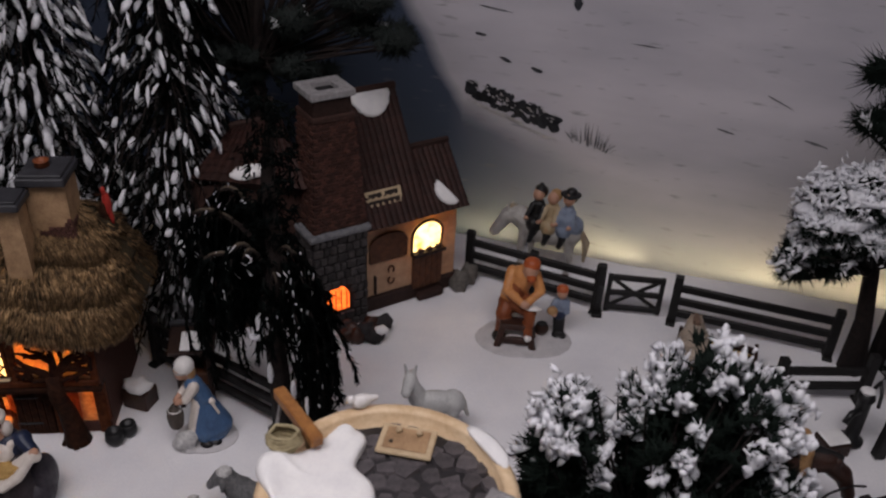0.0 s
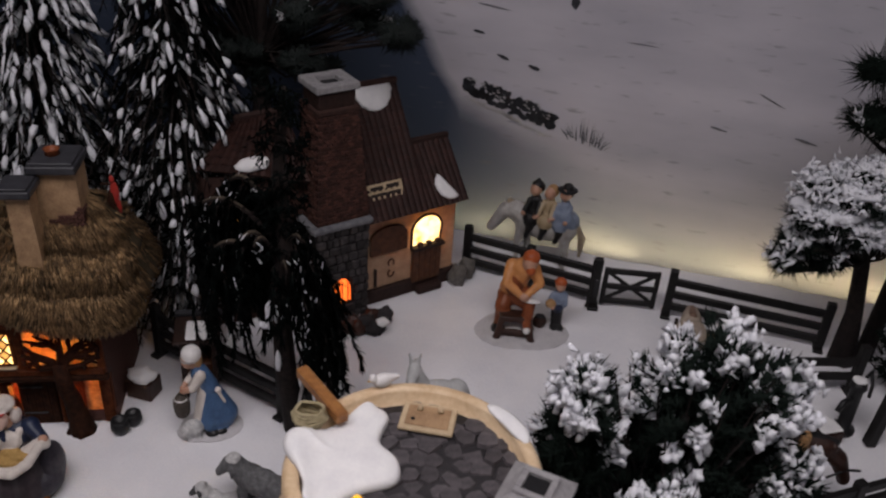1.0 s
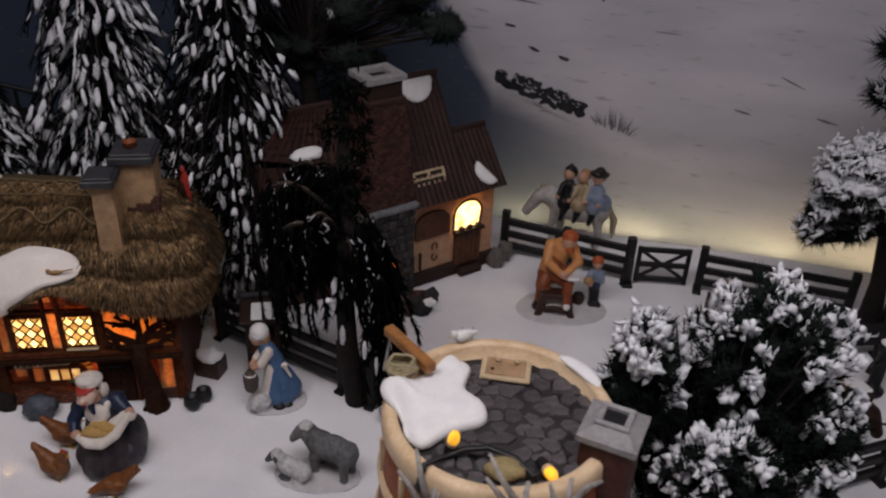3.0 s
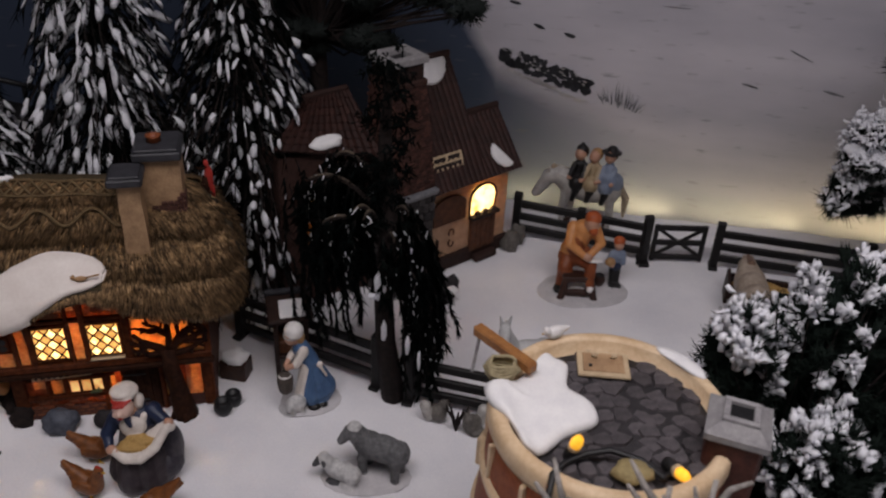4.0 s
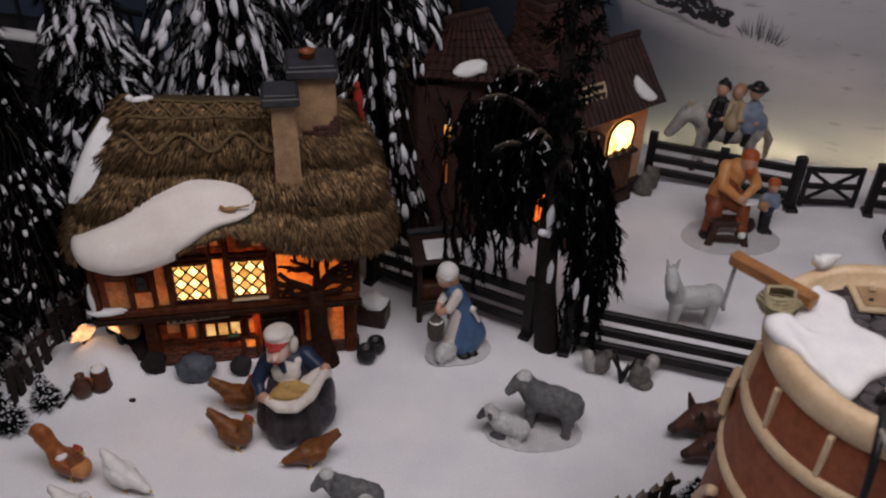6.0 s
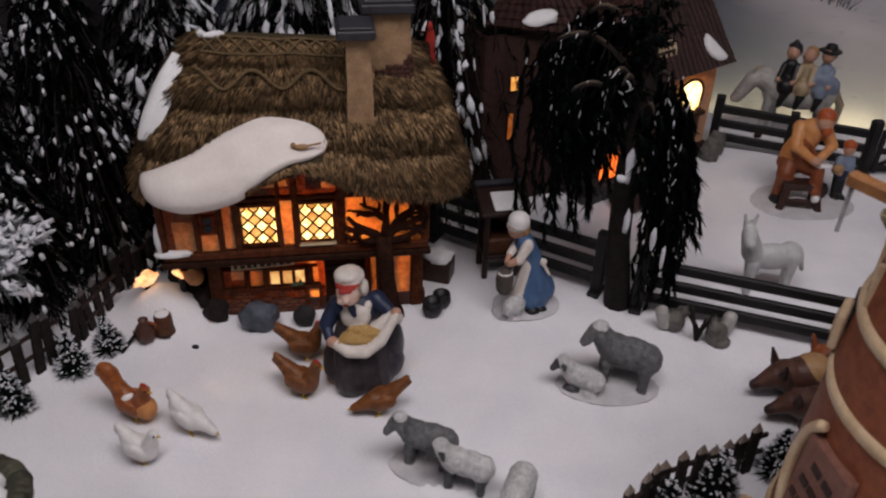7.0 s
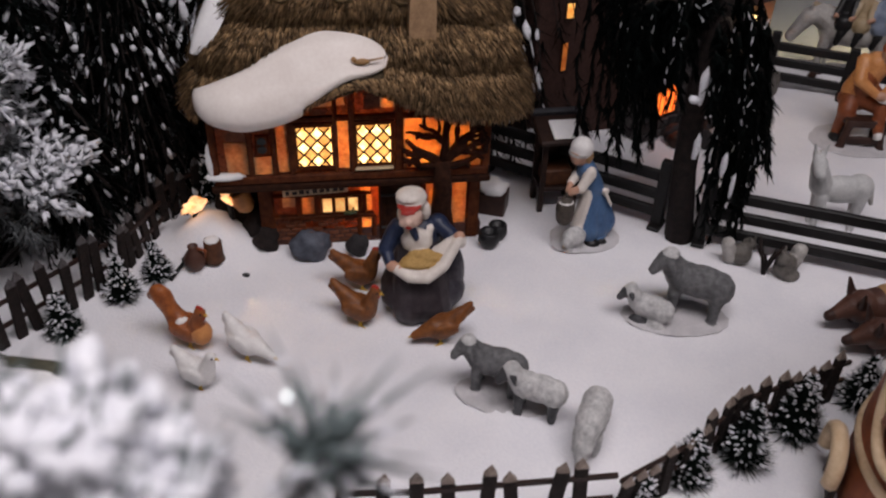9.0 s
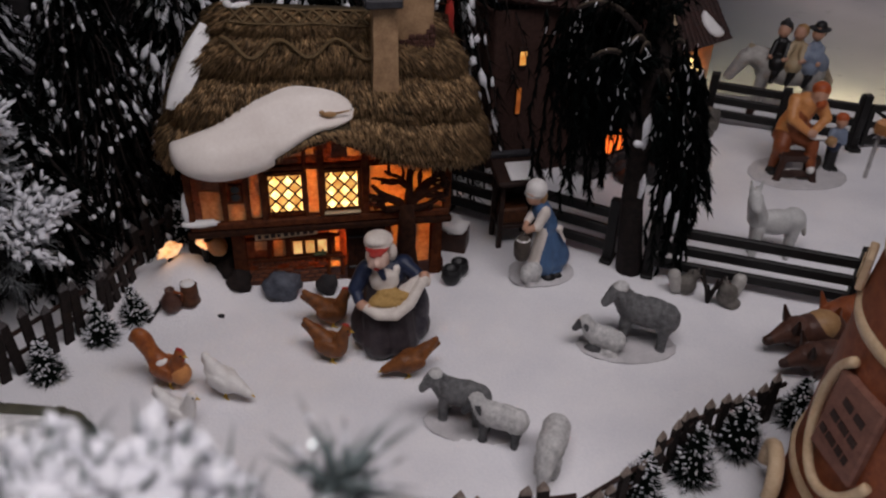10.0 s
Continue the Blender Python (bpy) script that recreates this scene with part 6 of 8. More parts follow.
def clump_tree(name, m, label, group, crowns, seed, material, trunk_pts, trunk_r, snow=0.5, needle=0.011, density=1.0, width=0.0006, up=0.3, tuft=16, snow_size=0.0032, snow_low=0.4, patches=0.0, fluff=1.0):
    """A tree whose crowns are ellipsoids filled with tufts of needles at the twigs' ends."""
    rng = np.random.default_rng(seed)
    t = thing(name, m, label, "tree", group)
    part("trunk", Build().tube(trunk_pts, trunk_r, 10), BARK, t, "dark gnarled trunk", True)
    limbs, npt, nway, nlen, spt, sway, slen, swid = Build(), [], [], [], [], [], [], []
    tp = [np.array(p) for p in trunk_pts]
    fpt, fway, flen = [], [], []
    for c, rad, count in crowns:
        c, rad = np.array(c), np.array(rad)
        root = min(tp, key=lambda p: np.linalg.norm(p - c * np.array([1, 1, 0.8])))
        for _ in range(int(count * density)):
            d = unit(rng.normal(0, 1, 3))
            inner = c + d * rad * rng.uniform(0.15, 0.7)
            for k in range(tuft // 2):
                npt.append(inner + rng.normal(0, 0.0015, 3)), nway.append(d + rng.normal(0, 0.9, 3)), nlen.append(needle * rng.uniform(0.8, 1.4))
            q = c + d * rad * rng.uniform(0.72, 1.05) * (1 + 0.16 * noise.noise(tuple(d * 2.3 + seed)))
            out = unit(d / rad)
            if rng.random() < 0.25:
                mid = (root + q) / 2 + rng.normal(0, 0.004, 3)
                limbs.tube([tuple(root), tuple(mid), tuple(q)], [0.0014, 0.001, 0.0005], 4, close=False)
            base = q - out * needle * 0.7
            for k in range(tuft):
                w = out + rng.normal(0, 0.6, 3) + np.array([0, 0, up])
                npt.append(base + rng.normal(0, 0.0012, 3)), nway.append(w), nlen.append(needle * rng.uniform(0.6, 1.15))
            patchy = 1.0 if not patches else float(np.clip(0.75 + 3.6 * noise.noise(tuple(q * patches)), 0, 1.5))
            if rng.random() < snow * patchy * (snow_low + 0.75 * out[2]):
                lead = unit(out + np.array([0, 0, up]) + rng.normal(0, 0.35, 3))
                for k in range(11):
                    spt.append(q + lead * snow_size * rng.uniform(-1.8, 1.0) + rng.normal(0, snow_size * 0.55, 3)), sway.append(lead + rng.normal(0, 0.6, 3)), slen.append(snow_size * rng.uniform(0.3, 0.85)), swid.append(snow_size * fluff * rng.uniform(0.13, 0.32))
                for k in range(12):
                    fpt.append(base + lead * needle * rng.uniform(0.0, 0.4) + rng.normal(0, 0.0014, 3)), fway.append(lead + rng.normal(0, 0.55, 3)), flen.append(needle * rng.uniform(0.4, 0.85))
    part("branchwork", limbs, BARK, t)["kind"] = "stuff"
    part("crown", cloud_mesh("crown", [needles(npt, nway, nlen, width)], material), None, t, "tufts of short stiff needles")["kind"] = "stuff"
    if spt:
        part("snow", cloud_mesh("snow", [clumps(spt, sway, slen, swid, rng, 0.8), needles(fpt, fway, flen, width * 1.6)], FLOCK), None, t, "white flock on the tufts")["kind"] = "stuff"
    return t


# dark pine behind the smithy
rng = np.random.default_rng(40)
PINE_CROWNS = []
for k in range(34):
    f = k / 33
    z = 0.196 + 0.155 * f
    w = 0.5 + 0.5 * math.sin(math.pi * min(1.0, f * 1.3 + 0.1))
    PINE_CROWNS.append(((0.025 + rng.uniform(-0.115, 0.105) * w, rng.uniform(-0.045, 0.035), z + rng.normal(0, 0.008)), (rng.uniform(0.016, 0.028), rng.uniform(0.016, 0.026), rng.uniform(0.008, 0.013)), int(rng.uniform(26, 44))))
clump_tree("pine_tree", pose(-0.150, 0.690, 0), "dark green pine with needle clumps behind the smithy", "pines", PINE_CROWNS, 41, PINE,
           [(0, 0, 0), (0.004, 0, 0.1), (0.0, 0.004, 0.2), (0.012, 0, 0.31)], [0.010, 0.0085, 0.007, 0.002], snow=0.04, needle=0.010, tuft=20, up=0.1, width=0.0007)
# thick snowy bush in the foreground
clump_tree("snowy_bush", pose(0.143, 0.347, -0.02) @ Matrix.Diagonal((0.84, 0.86, 0.98, 1)), "dense dark green bush tipped with thick white snow", "bushes",
           [((0.0, 0.0, 0.09), (0.078, 0.066, 0.085), 560), ((0.022, 0.014, 0.183), (0.050, 0.044, 0.058), 400), ((-0.052, -0.010, 0.182), (0.026, 0.028, 0.052), 210), ((0.056, -0.002, 0.148), (0.032, 0.03, 0.05), 190), ((0.0, -0.036, 0.14), (0.036, 0.026, 0.045), 180)], 42, NEEDLE_G,
           [(0, 0, 0), (0, 0, 0.1), (0.004, 0, 0.2)], [0.009, 0.007, 0.002], snow=0.66, needle=0.010, tuft=24, up=0.5, snow_size=0.0046, width=0.0008, snow_low=0.10, fluff=1.9)
# gnarled tree with a snowy crown by the back fence
GNARLED = [((-0.036, -0.018, 0.166), (0.044, 0.032, 0.010), 300), ((-0.020, -0.024, 0.178), (0.032, 0.026, 0.007), 170), ((-0.056, -0.024, 0.148), (0.032, 0.028, 0.010), 190), ((-0.030, -0.030, 0.140), (0.034, 0.022, 0.010), 130), ((-0.066, -0.024, 0.126), (0.022, 0.020, 0.012), 90), ((-0.045, -0.02, 0.112), (0.022, 0.018, 0.014), 70), ((-0.074, -0.022, 0.108), (0.016, 0.016, 0.013), 55), ((0.006, 0.0, 0.160), (0.034, 0.03, 0.014), 130)]
clump_tree("gnarled_tree", pose(0.350, 0.645, 0), "gnarled tree with snow-laden needle crown", "gnarled trees", GNARLED, 43, NEEDLE_G,
           [(0.004, 0.002, 0), (0.0, 0.0, 0.05), (-0.010, -0.004, 0.1), (-0.018, -0.008, 0.14), (-0.026, -0.014, 0.160), (-0.034, -0.018, 0.170)], [0.011, 0.0068, 0.0056, 0.0048, 0.0034, 0.002], snow=0.75, needle=0.011, tuft=16, up=-0.5, snow_low=0.12, snow_size=0.006)
snowy = bpy.data.objects["gnarled_tree"]
rng = random.Random(45)
for (cx, cy, cz), (rx_, ry_, rz_), n_ in GNARLED[:3] + GNARLED[7:]:
    for k in range(10):
        a = rng.uniform(0, 6.283)
        q = rng.uniform(0.1, 0.75)
        part("snow_pillow", Build().ball((cx + rx_ * q * math.cos(a), cy + ry_ * q * math.sin(a), cz + rz_ * (1.0 - 0.5 * q * q)), (rx_ * rng.uniform(0.2, 0.42), ry_ * rng.uniform(0.2, 0.42), 0.0042), 14, 8, 0, None, 0.6), FLOCK, snowy, "", True)
# dark long-needled pine at the edge, and a low evergreen under it
clump_tree("pine_tree", pose(0.375, 0.655, 0), "dark long-needled pine beside the gnarled tree", "pines",
           [((-0.060, -0.01, 0.250), (0.026, 0.022, 0.010), 40), ((-0.052, -0.01, 0.214), (0.030, 0.024, 0.011), 55), ((-0.015, 0.0, 0.285), (0.040, 0.03, 0.014), 70), ((-0.008, 0.0, 0.235), (0.042, 0.032, 0.030), 110)], 46, NEEDLE_G,
           [(0, 0, 0), (0.002, 0, 0.15), (-0.004, 0, 0.3)], [0.0075, 0.0055, 0.002], snow=0.12, needle=0.017, tuft=16, up=0.0, width=0.0007)
clump_tree("evergreen_shrub", pose(0.392, 0.615, 0), "low dark evergreen shrub dusted with snow", "bushes",
           [((0.0, 0.0, 0.045), (0.034, 0.03, 0.042), 170), ((-0.006, 0.0, 0.095), (0.024, 0.022, 0.026), 90)], 47, NEEDLE_G,
           [(0, 0, 0), (0, 0, 0.1)], [0.004, 0.002], snow=0.25, needle=0.009, tuft=18, up=0.4, width=0.0007, snow_size=0.003)
# flocked tree at the edge, almost white
clump_tree("flocked_tree", pose(-0.474, 0.405, 0) @ Matrix.Scale(1.08, 4), "small tree thickly covered in white flock", "flocked trees",
           [((0.0, 0.0, 0.06), (0.062, 0.05, 0.035), 230), ((-0.005, 0.0, 0.105), (0.05, 0.045, 0.035), 230), ((-0.01, 0.0, 0.15), (0.034, 0.034, 0.035), 170), ((-0.01, 0, 0.195), (0.018, 0.018, 0.03), 80)], 44, NEEDLE_F,
           [(0, 0, 0), (0, 0, 0.1), (-0.008, 0, 0.2)], [0.008, 0.006, 0.002], snow=1.0, needle=0.011, tuft=16, up=0.1, snow_size=0.0056, width=0.0008, snow_low=0.4)


def small_fir(m, h, seed):
    rng = np.random.default_rng(seed)
    t = thing("little_fir", m, "little dark bottle-brush fir dusted with snow", "tree", "little firs along the fences")
    part("trunk", Build().tube([(0, 0, 0), (0, 0, h * 0.9)], [0.0016, 0.0006], 6), BARK, t)
    n = 1500
    f = rng.random(n) ** 1.3
    a = rng.random(n) * 2 * math.pi
    p = np.stack([np.zeros(n), np.zeros(n), h * (0.08 + 0.9 * f)], 1)
    d = np.stack([np.cos(a), np.sin(a), rng.uniform(-0.1, 0.6, n)], 1)
    ln = (h * 0.36 * (1 - f) + 0.0025) * rng.uniform(0.65, 1.1, n)
    part("crown", cloud_mesh("crown", [needles(p, d, ln, 0.0005)], NEEDLE_G), None, t)["kind"] = "stuff"
    k = rng.choice(n, 190)
    part("snow", cloud_mesh("snow", [clumps(p[k] + unit(d[k]) * (ln[k] * rng.uniform(0.6, 0.95, 190))[:, None], d[k], 0.0013, 0.0006, rng)], FLOCK, True), None, t)["kind"] = "stuff"
    return t


for i, (x, y, h) in enumerate(((-0.096, 0.300, 0.033), (-0.069, 0.313, 0.038), (-0.041, 0.333, 0.040), (-0.004, 0.356, 0.034), (-0.118, 0.279, 0.026), (-0.411, 0.362, 0.030), (-0.393, 0.395, 0.030), (-0.380, 0.415, 0.026), (-0.376, 0.500, 0.035))):
    small_fir(pose(x, y, snow_height(x, y) - 0.002, 0, 0, 40 * i), h, 60 + i)

# weeping tree of hanging black-green strands
rng = np.random.default_rng(71)
willow = thing("weeping_tree", pose(-0.075, 0.492, 0), "dark weeping tree with hanging strands beside the fence", "tree")
tr = Build().tube([(0.002, 0, 0), (-0.004, 0.0, 0.05), (-0.006, 0, 0.1), (-0.002, 0.002, 0.15), (-0.006, 0.01, 0.2), (-0.004, 0.018, 0.25)], [0.009, 0.0072, 0.0065, 0.0055, 0.0045, 0.002], 10)
part("trunk", tr, BARK, willow, "dark twisted trunk", True)
limbs, npt, nway, nlen, spt, sway, slen, swid = Build(), [], [], [], [], [], [], []
# angle, reach, height of the bough, height at which its strands end, number of strands
ARCHES = ((3.05, 0.048, 0.164, 0.052, 20), (3.45, 0.040, 0.140, 0.046, 14), (2.75, 0.034, 0.178, 0.070, 16), (3.9, 0.026, 0.150, 0.060, 6), (2.2, 0.030, 0.165, 0.06, 10),
          (0.0, 0.023, 0.128, 0.012, 22), (-0.45, 0.023, 0.112, 0.006, 20), (0.55, 0.019, 0.138, 0.030, 8), (-0.15, 0.016, 0.146, 0.046, 8), (-1.1, 0.018, 0.130, 0.050, 5), (1.3, 0.020, 0.148, 0.07, 4), (-2.2, 0.020, 0.146, 0.105, 4))
tops = Build()
for a, reach, z, low, count in ARCHES:
    o = np.array([math.cos(a), math.sin(a) * 0.8, 0])
    root = np.array([-0.006, 0.002, z - 0.012])
    arch = [root + o * reach * s + np.array([0, 0, 0.026 * math.sin(min(1.0, s * 0.95) * math.pi * 0.72)]) for s in np.linspace(0, 1, 9)]
    limbs.tube([tuple(q) for q in arch], [0.0022, 0.0020, 0.0018, 0.0016, 0.0015, 0.0014, 0.0013, 0.0011, 0.0009], 7, close=False)
    tops.tube([tuple(q + np.array([0, -0.0004, 0.0016])) for q in arch[3:]], [0.0004, 0.0008, 0.0009, 0.0009, 0.0007, 0.0003], 6)
    for k in range(int(count * 1.25)):
        s = rng.choice((0.5, 0.75, 1.0) if o[0] < 0 else (0.8, 0.92, 1.05)) + rng.normal(0, 0.09)
        p = root + o * reach * s + np.array([rng.normal(0, 0.0045), rng.normal(0, 0.0045), 0.026 * math.sin(min(1.0, s * 0.95) * math.pi * 0.72)])
        hang = max(0.02, (p[2] - low) * rng.uniform(0.25, 1.08))
        if -0.032 < p[0] < -0.003 and p[1] < 0.01:
            hang = max(0.012, min(hang, p[2] - 0.105))
        pts = [p]
        sw = rng.normal(0, 0.005, 2)
        for q in np.linspace(0.1, 1, 9):
            pts.append(p + o * (0.005 * math.sin(q * 3) + (0.013 * q * q if o[0] > 0 else 0)) + np.array([sw[0] * q + rng.normal(0, 0.0012), sw[1] * q + rng.normal(0, 0.0012), -hang * q]))
        limbs.tube([tuple(q) for q in pts], 0.0007, 4, close=False)
        white = rng.random() < 0.11
        for i in range(len(pts) - 1):
            d = pts[i + 1] - pts[i]
            for q in range(15):
                npt.append(pts[i] + d * rng.random()), nway.append(d / np.linalg.norm(d) + rng.normal(0, 0.24, 3)), nlen.append(rng.uniform(0.005, 0.011))
            if rng.random() < (0.6 if white else 0.08):
                spt.append(pts[i] + np.array([0, -0.0012, 0])), sway.append(d), slen.append(0.0030 * rng.uniform(0.4, 1.2)), swid.append(0.00045 * rng.uniform(0.4, 1.3))
for k in range(130):
    z = 0.145 + 0.117 * rng.random() ** 1.5
    a = rng.random() * 6.283
    o = np.array([math.cos(a), math.sin(a), 0]) * rng.uniform(0.004, 0.017)
    p = np.array([-0.006, 0.008, z]) + o
    for q in range(12):
        npt.append(p + rng.normal(0, 0.002, 3)), nway.append(o * 30 + np.array([0, 0, -0.7]) + rng.normal(0, 0.7, 3)), nlen.append(rng.uniform(0.004, 0.008))
# lighter brown tubes put a highlight, with frost, onto the bough tops
part("bark_crust", tops, STRAND, willow, "frosted brown bark with painted highlight along the bough tops", True)["kind"] = "stuff"
part("branchwork", limbs, BARK, willow)["kind"] = "stuff"
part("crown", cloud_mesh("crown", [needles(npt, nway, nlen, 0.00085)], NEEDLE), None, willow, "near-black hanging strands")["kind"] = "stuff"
part("frost", cloud_mesh("frost", [clumps(spt, sway, slen, swid, rng)], FLOCK, True), None, willow)["kind"] = "stuff"
for x, y, z, a, b_, c in ((-0.008, -0.019, 0.112, 0.0023, 0.002, 0.010), (-0.0115, -0.020, 0.104, 0.0034, 0.002, 0.0022), (-0.0035, -0.019, 0.113, 0.0014, 0.0015, 0.006), (-0.004, -0.018, 0.074, 0.0021, 0.002, 0.008), (0.012, -0.022, 0.066, 0.0017, 0.002, 0.008), (0.020, -0.020, 0.052, 0.0013, 0.0015, 0.008)):
    part("snow_patch", Build().ball((x, y, z), (a, b_, c), 10, 8, 0, None, 0.4), FLOCK, willow, "", True)

# flocked spruce close before the viewer, with one cold fairy light
rng = np.random.default_rng(81)
near = thing("flocked_spruce", pose(-0.222, 0.094, -0.028), "snow-flocked spruce close to the front edge", "tree", "flocked trees")
part("trunk", Build().tube([(0, 0, 0), (0.001, 0, 0.13), (0.003, 0.001, 0.238)], [0.008, 0.005, 0.0014], 8), BARK, near)
limbs, npt, nway, nlen, spt, sway, slen, swid = Build(), [], [], [], [], [], [], []
for k in range(60):
    f = k / 60
    a = k * 2.4 + rng.normal(0, 0.2)
    root = np.array([0.001, 0, 0.06 + 0.165 * f])
    ln = 0.075 * (1 - f) ** 0.85 + 0.010
    o = np.array([math.cos(a), math.sin(a), 0.10 + 0.25 * f])
    if math.sin(a) < 0:
        ln *= 0.6
    tip = root + o * ln
    limbs.tube([tuple(root), tuple(tip)], [0.0016, 0.0005], 5)
    for i in range(14):
        p = root + o * ln * (0.15 + 0.85 * i / 13)
        for q in range(5):
            npt.append(p + rng.normal(0, 0.0006, 3)), nway.append(o * 1.2 + rng.normal(0, 0.8, 3)), nlen.append(rng.uniform(0.005, 0.010))
        if p[2] < 0.262:
            for q in range(3):
                spt.append(p + np.array([0, 0, 0.0015]) + rng.normal(0, 0.0014, 3)), sway.append(o + rng.normal(0, 0.5, 3)), slen.append(rng.uniform(0.002, 0.0042)), swid.append(rng.uniform(0.0013, 0.0026))
# the bare star of long needles at the end of one shoot
hub = np.array([0.0145, 0.0075, 0.2640])
limbs.tube([(0.003, 0.001, 0.236), (0.009, 0.004, 0.252), tuple(hub)], [0.0012, 0.001, 0.0006], 6)
star = [], [], []
for k in range(44):
    d = rng.normal(0, 1, 3) + np.array([0.25, 0.2, 0.35])
    d /= np.linalg.norm(d)
    star[0].append(hub + d * 0.0008 + np.array([rng.normal(0, 0.0012), 0, rng.normal(0, 0.0008)])), star[1].append(d), star[2].append(rng.uniform(0.006, 0.015))
    if k % 2:
        p = star[0][-1] + d * star[2][-1] * rng.uniform(0.3, 0.75)
        spt.append(p), sway.append(d), slen.append(0.0017), swid.append(0.0005)
for k in range(26):
    spt.append(hub + rng.normal(0, 1, 3) * np.array([0.0022, 0.0016, 0.0014]) + np.array([-0.001, 0, -0.001])), sway.append(rng.normal(0, 1, 3)), slen.append(rng.uniform(0.001, 0.002)), swid.append(0.0009)
# thick flock over the crown on the other side of the leader, with a few needle tips through it
for k in range(900):
    u = rng.random()
    c = np.array([0.002 - 0.050 * u, 0.006 + rng.normal(0, 0.0035), 0.2690 - 0.012 * abs(u - 0.3) - 0.018 * rng.random() ** 1.3 - 0.004 * (u < 0.16)])
    spt.append(c), sway.append(rng.normal(0, 1, 3)), slen.append(rng.uniform(0.0014, 0.0030)), swid.append(rng.uniform(0.0012, 0.0024))
    if k % 4:
        npt.append(c), nway.append(rng.normal(0, 0.8, 3) + np.array([0, 0.2, 0.7])), nlen.append(rng.uniform(0.004, 0.0085))
part("branchwork", limbs, BARK, near)["kind"] = "stuff"
part("crown", cloud_mesh("crown", [needles(npt, nway, nlen, 0.0005), needles(*star, 0.00095)], mat("spruce_needles", (0.15, 0.185, 0.185), (0.03, 0.042, 0.042), 0.8, 300, 0.0)), None, near, "grey-green needles under flock")["kind"] = "stuff"
part("snow", cloud_mesh("snow", [clumps(spt, sway, slen, swid, rng, 0.45)], FLOCK, True), None, near, "thick white flock")["kind"] = "stuff"

led = thing("fairy_light", pose(-0.2106, 0.1029, 0.2425) @ Matrix.Scale(0.28, 4), "tiny cold white fairy light on flocked spruce", "fairy light")
part("socket", Build().lathe([(0.0012, -0.003), (0.0014, 0), (0.001, 0.0005)], 10), BLACKMETAL, led)
part("bulb", Build().lathe([(0.0009, 0.0004), (0.0011, 0.0015), (0.0008, 0.003), (0.0002, 0.0036)], 10), LED, led, "", True)

# ---- figurines of the yard ----


def stand_at(x, y, yaw=0.0, sink=0.0005):
    return pose(x, y, snow_height(x, y) - sink, 0, 0, yaw)


def figure(name, mesh_data, m, label, category, group=""):
    return solo(name, mesh_data, None, m, label, category, group)


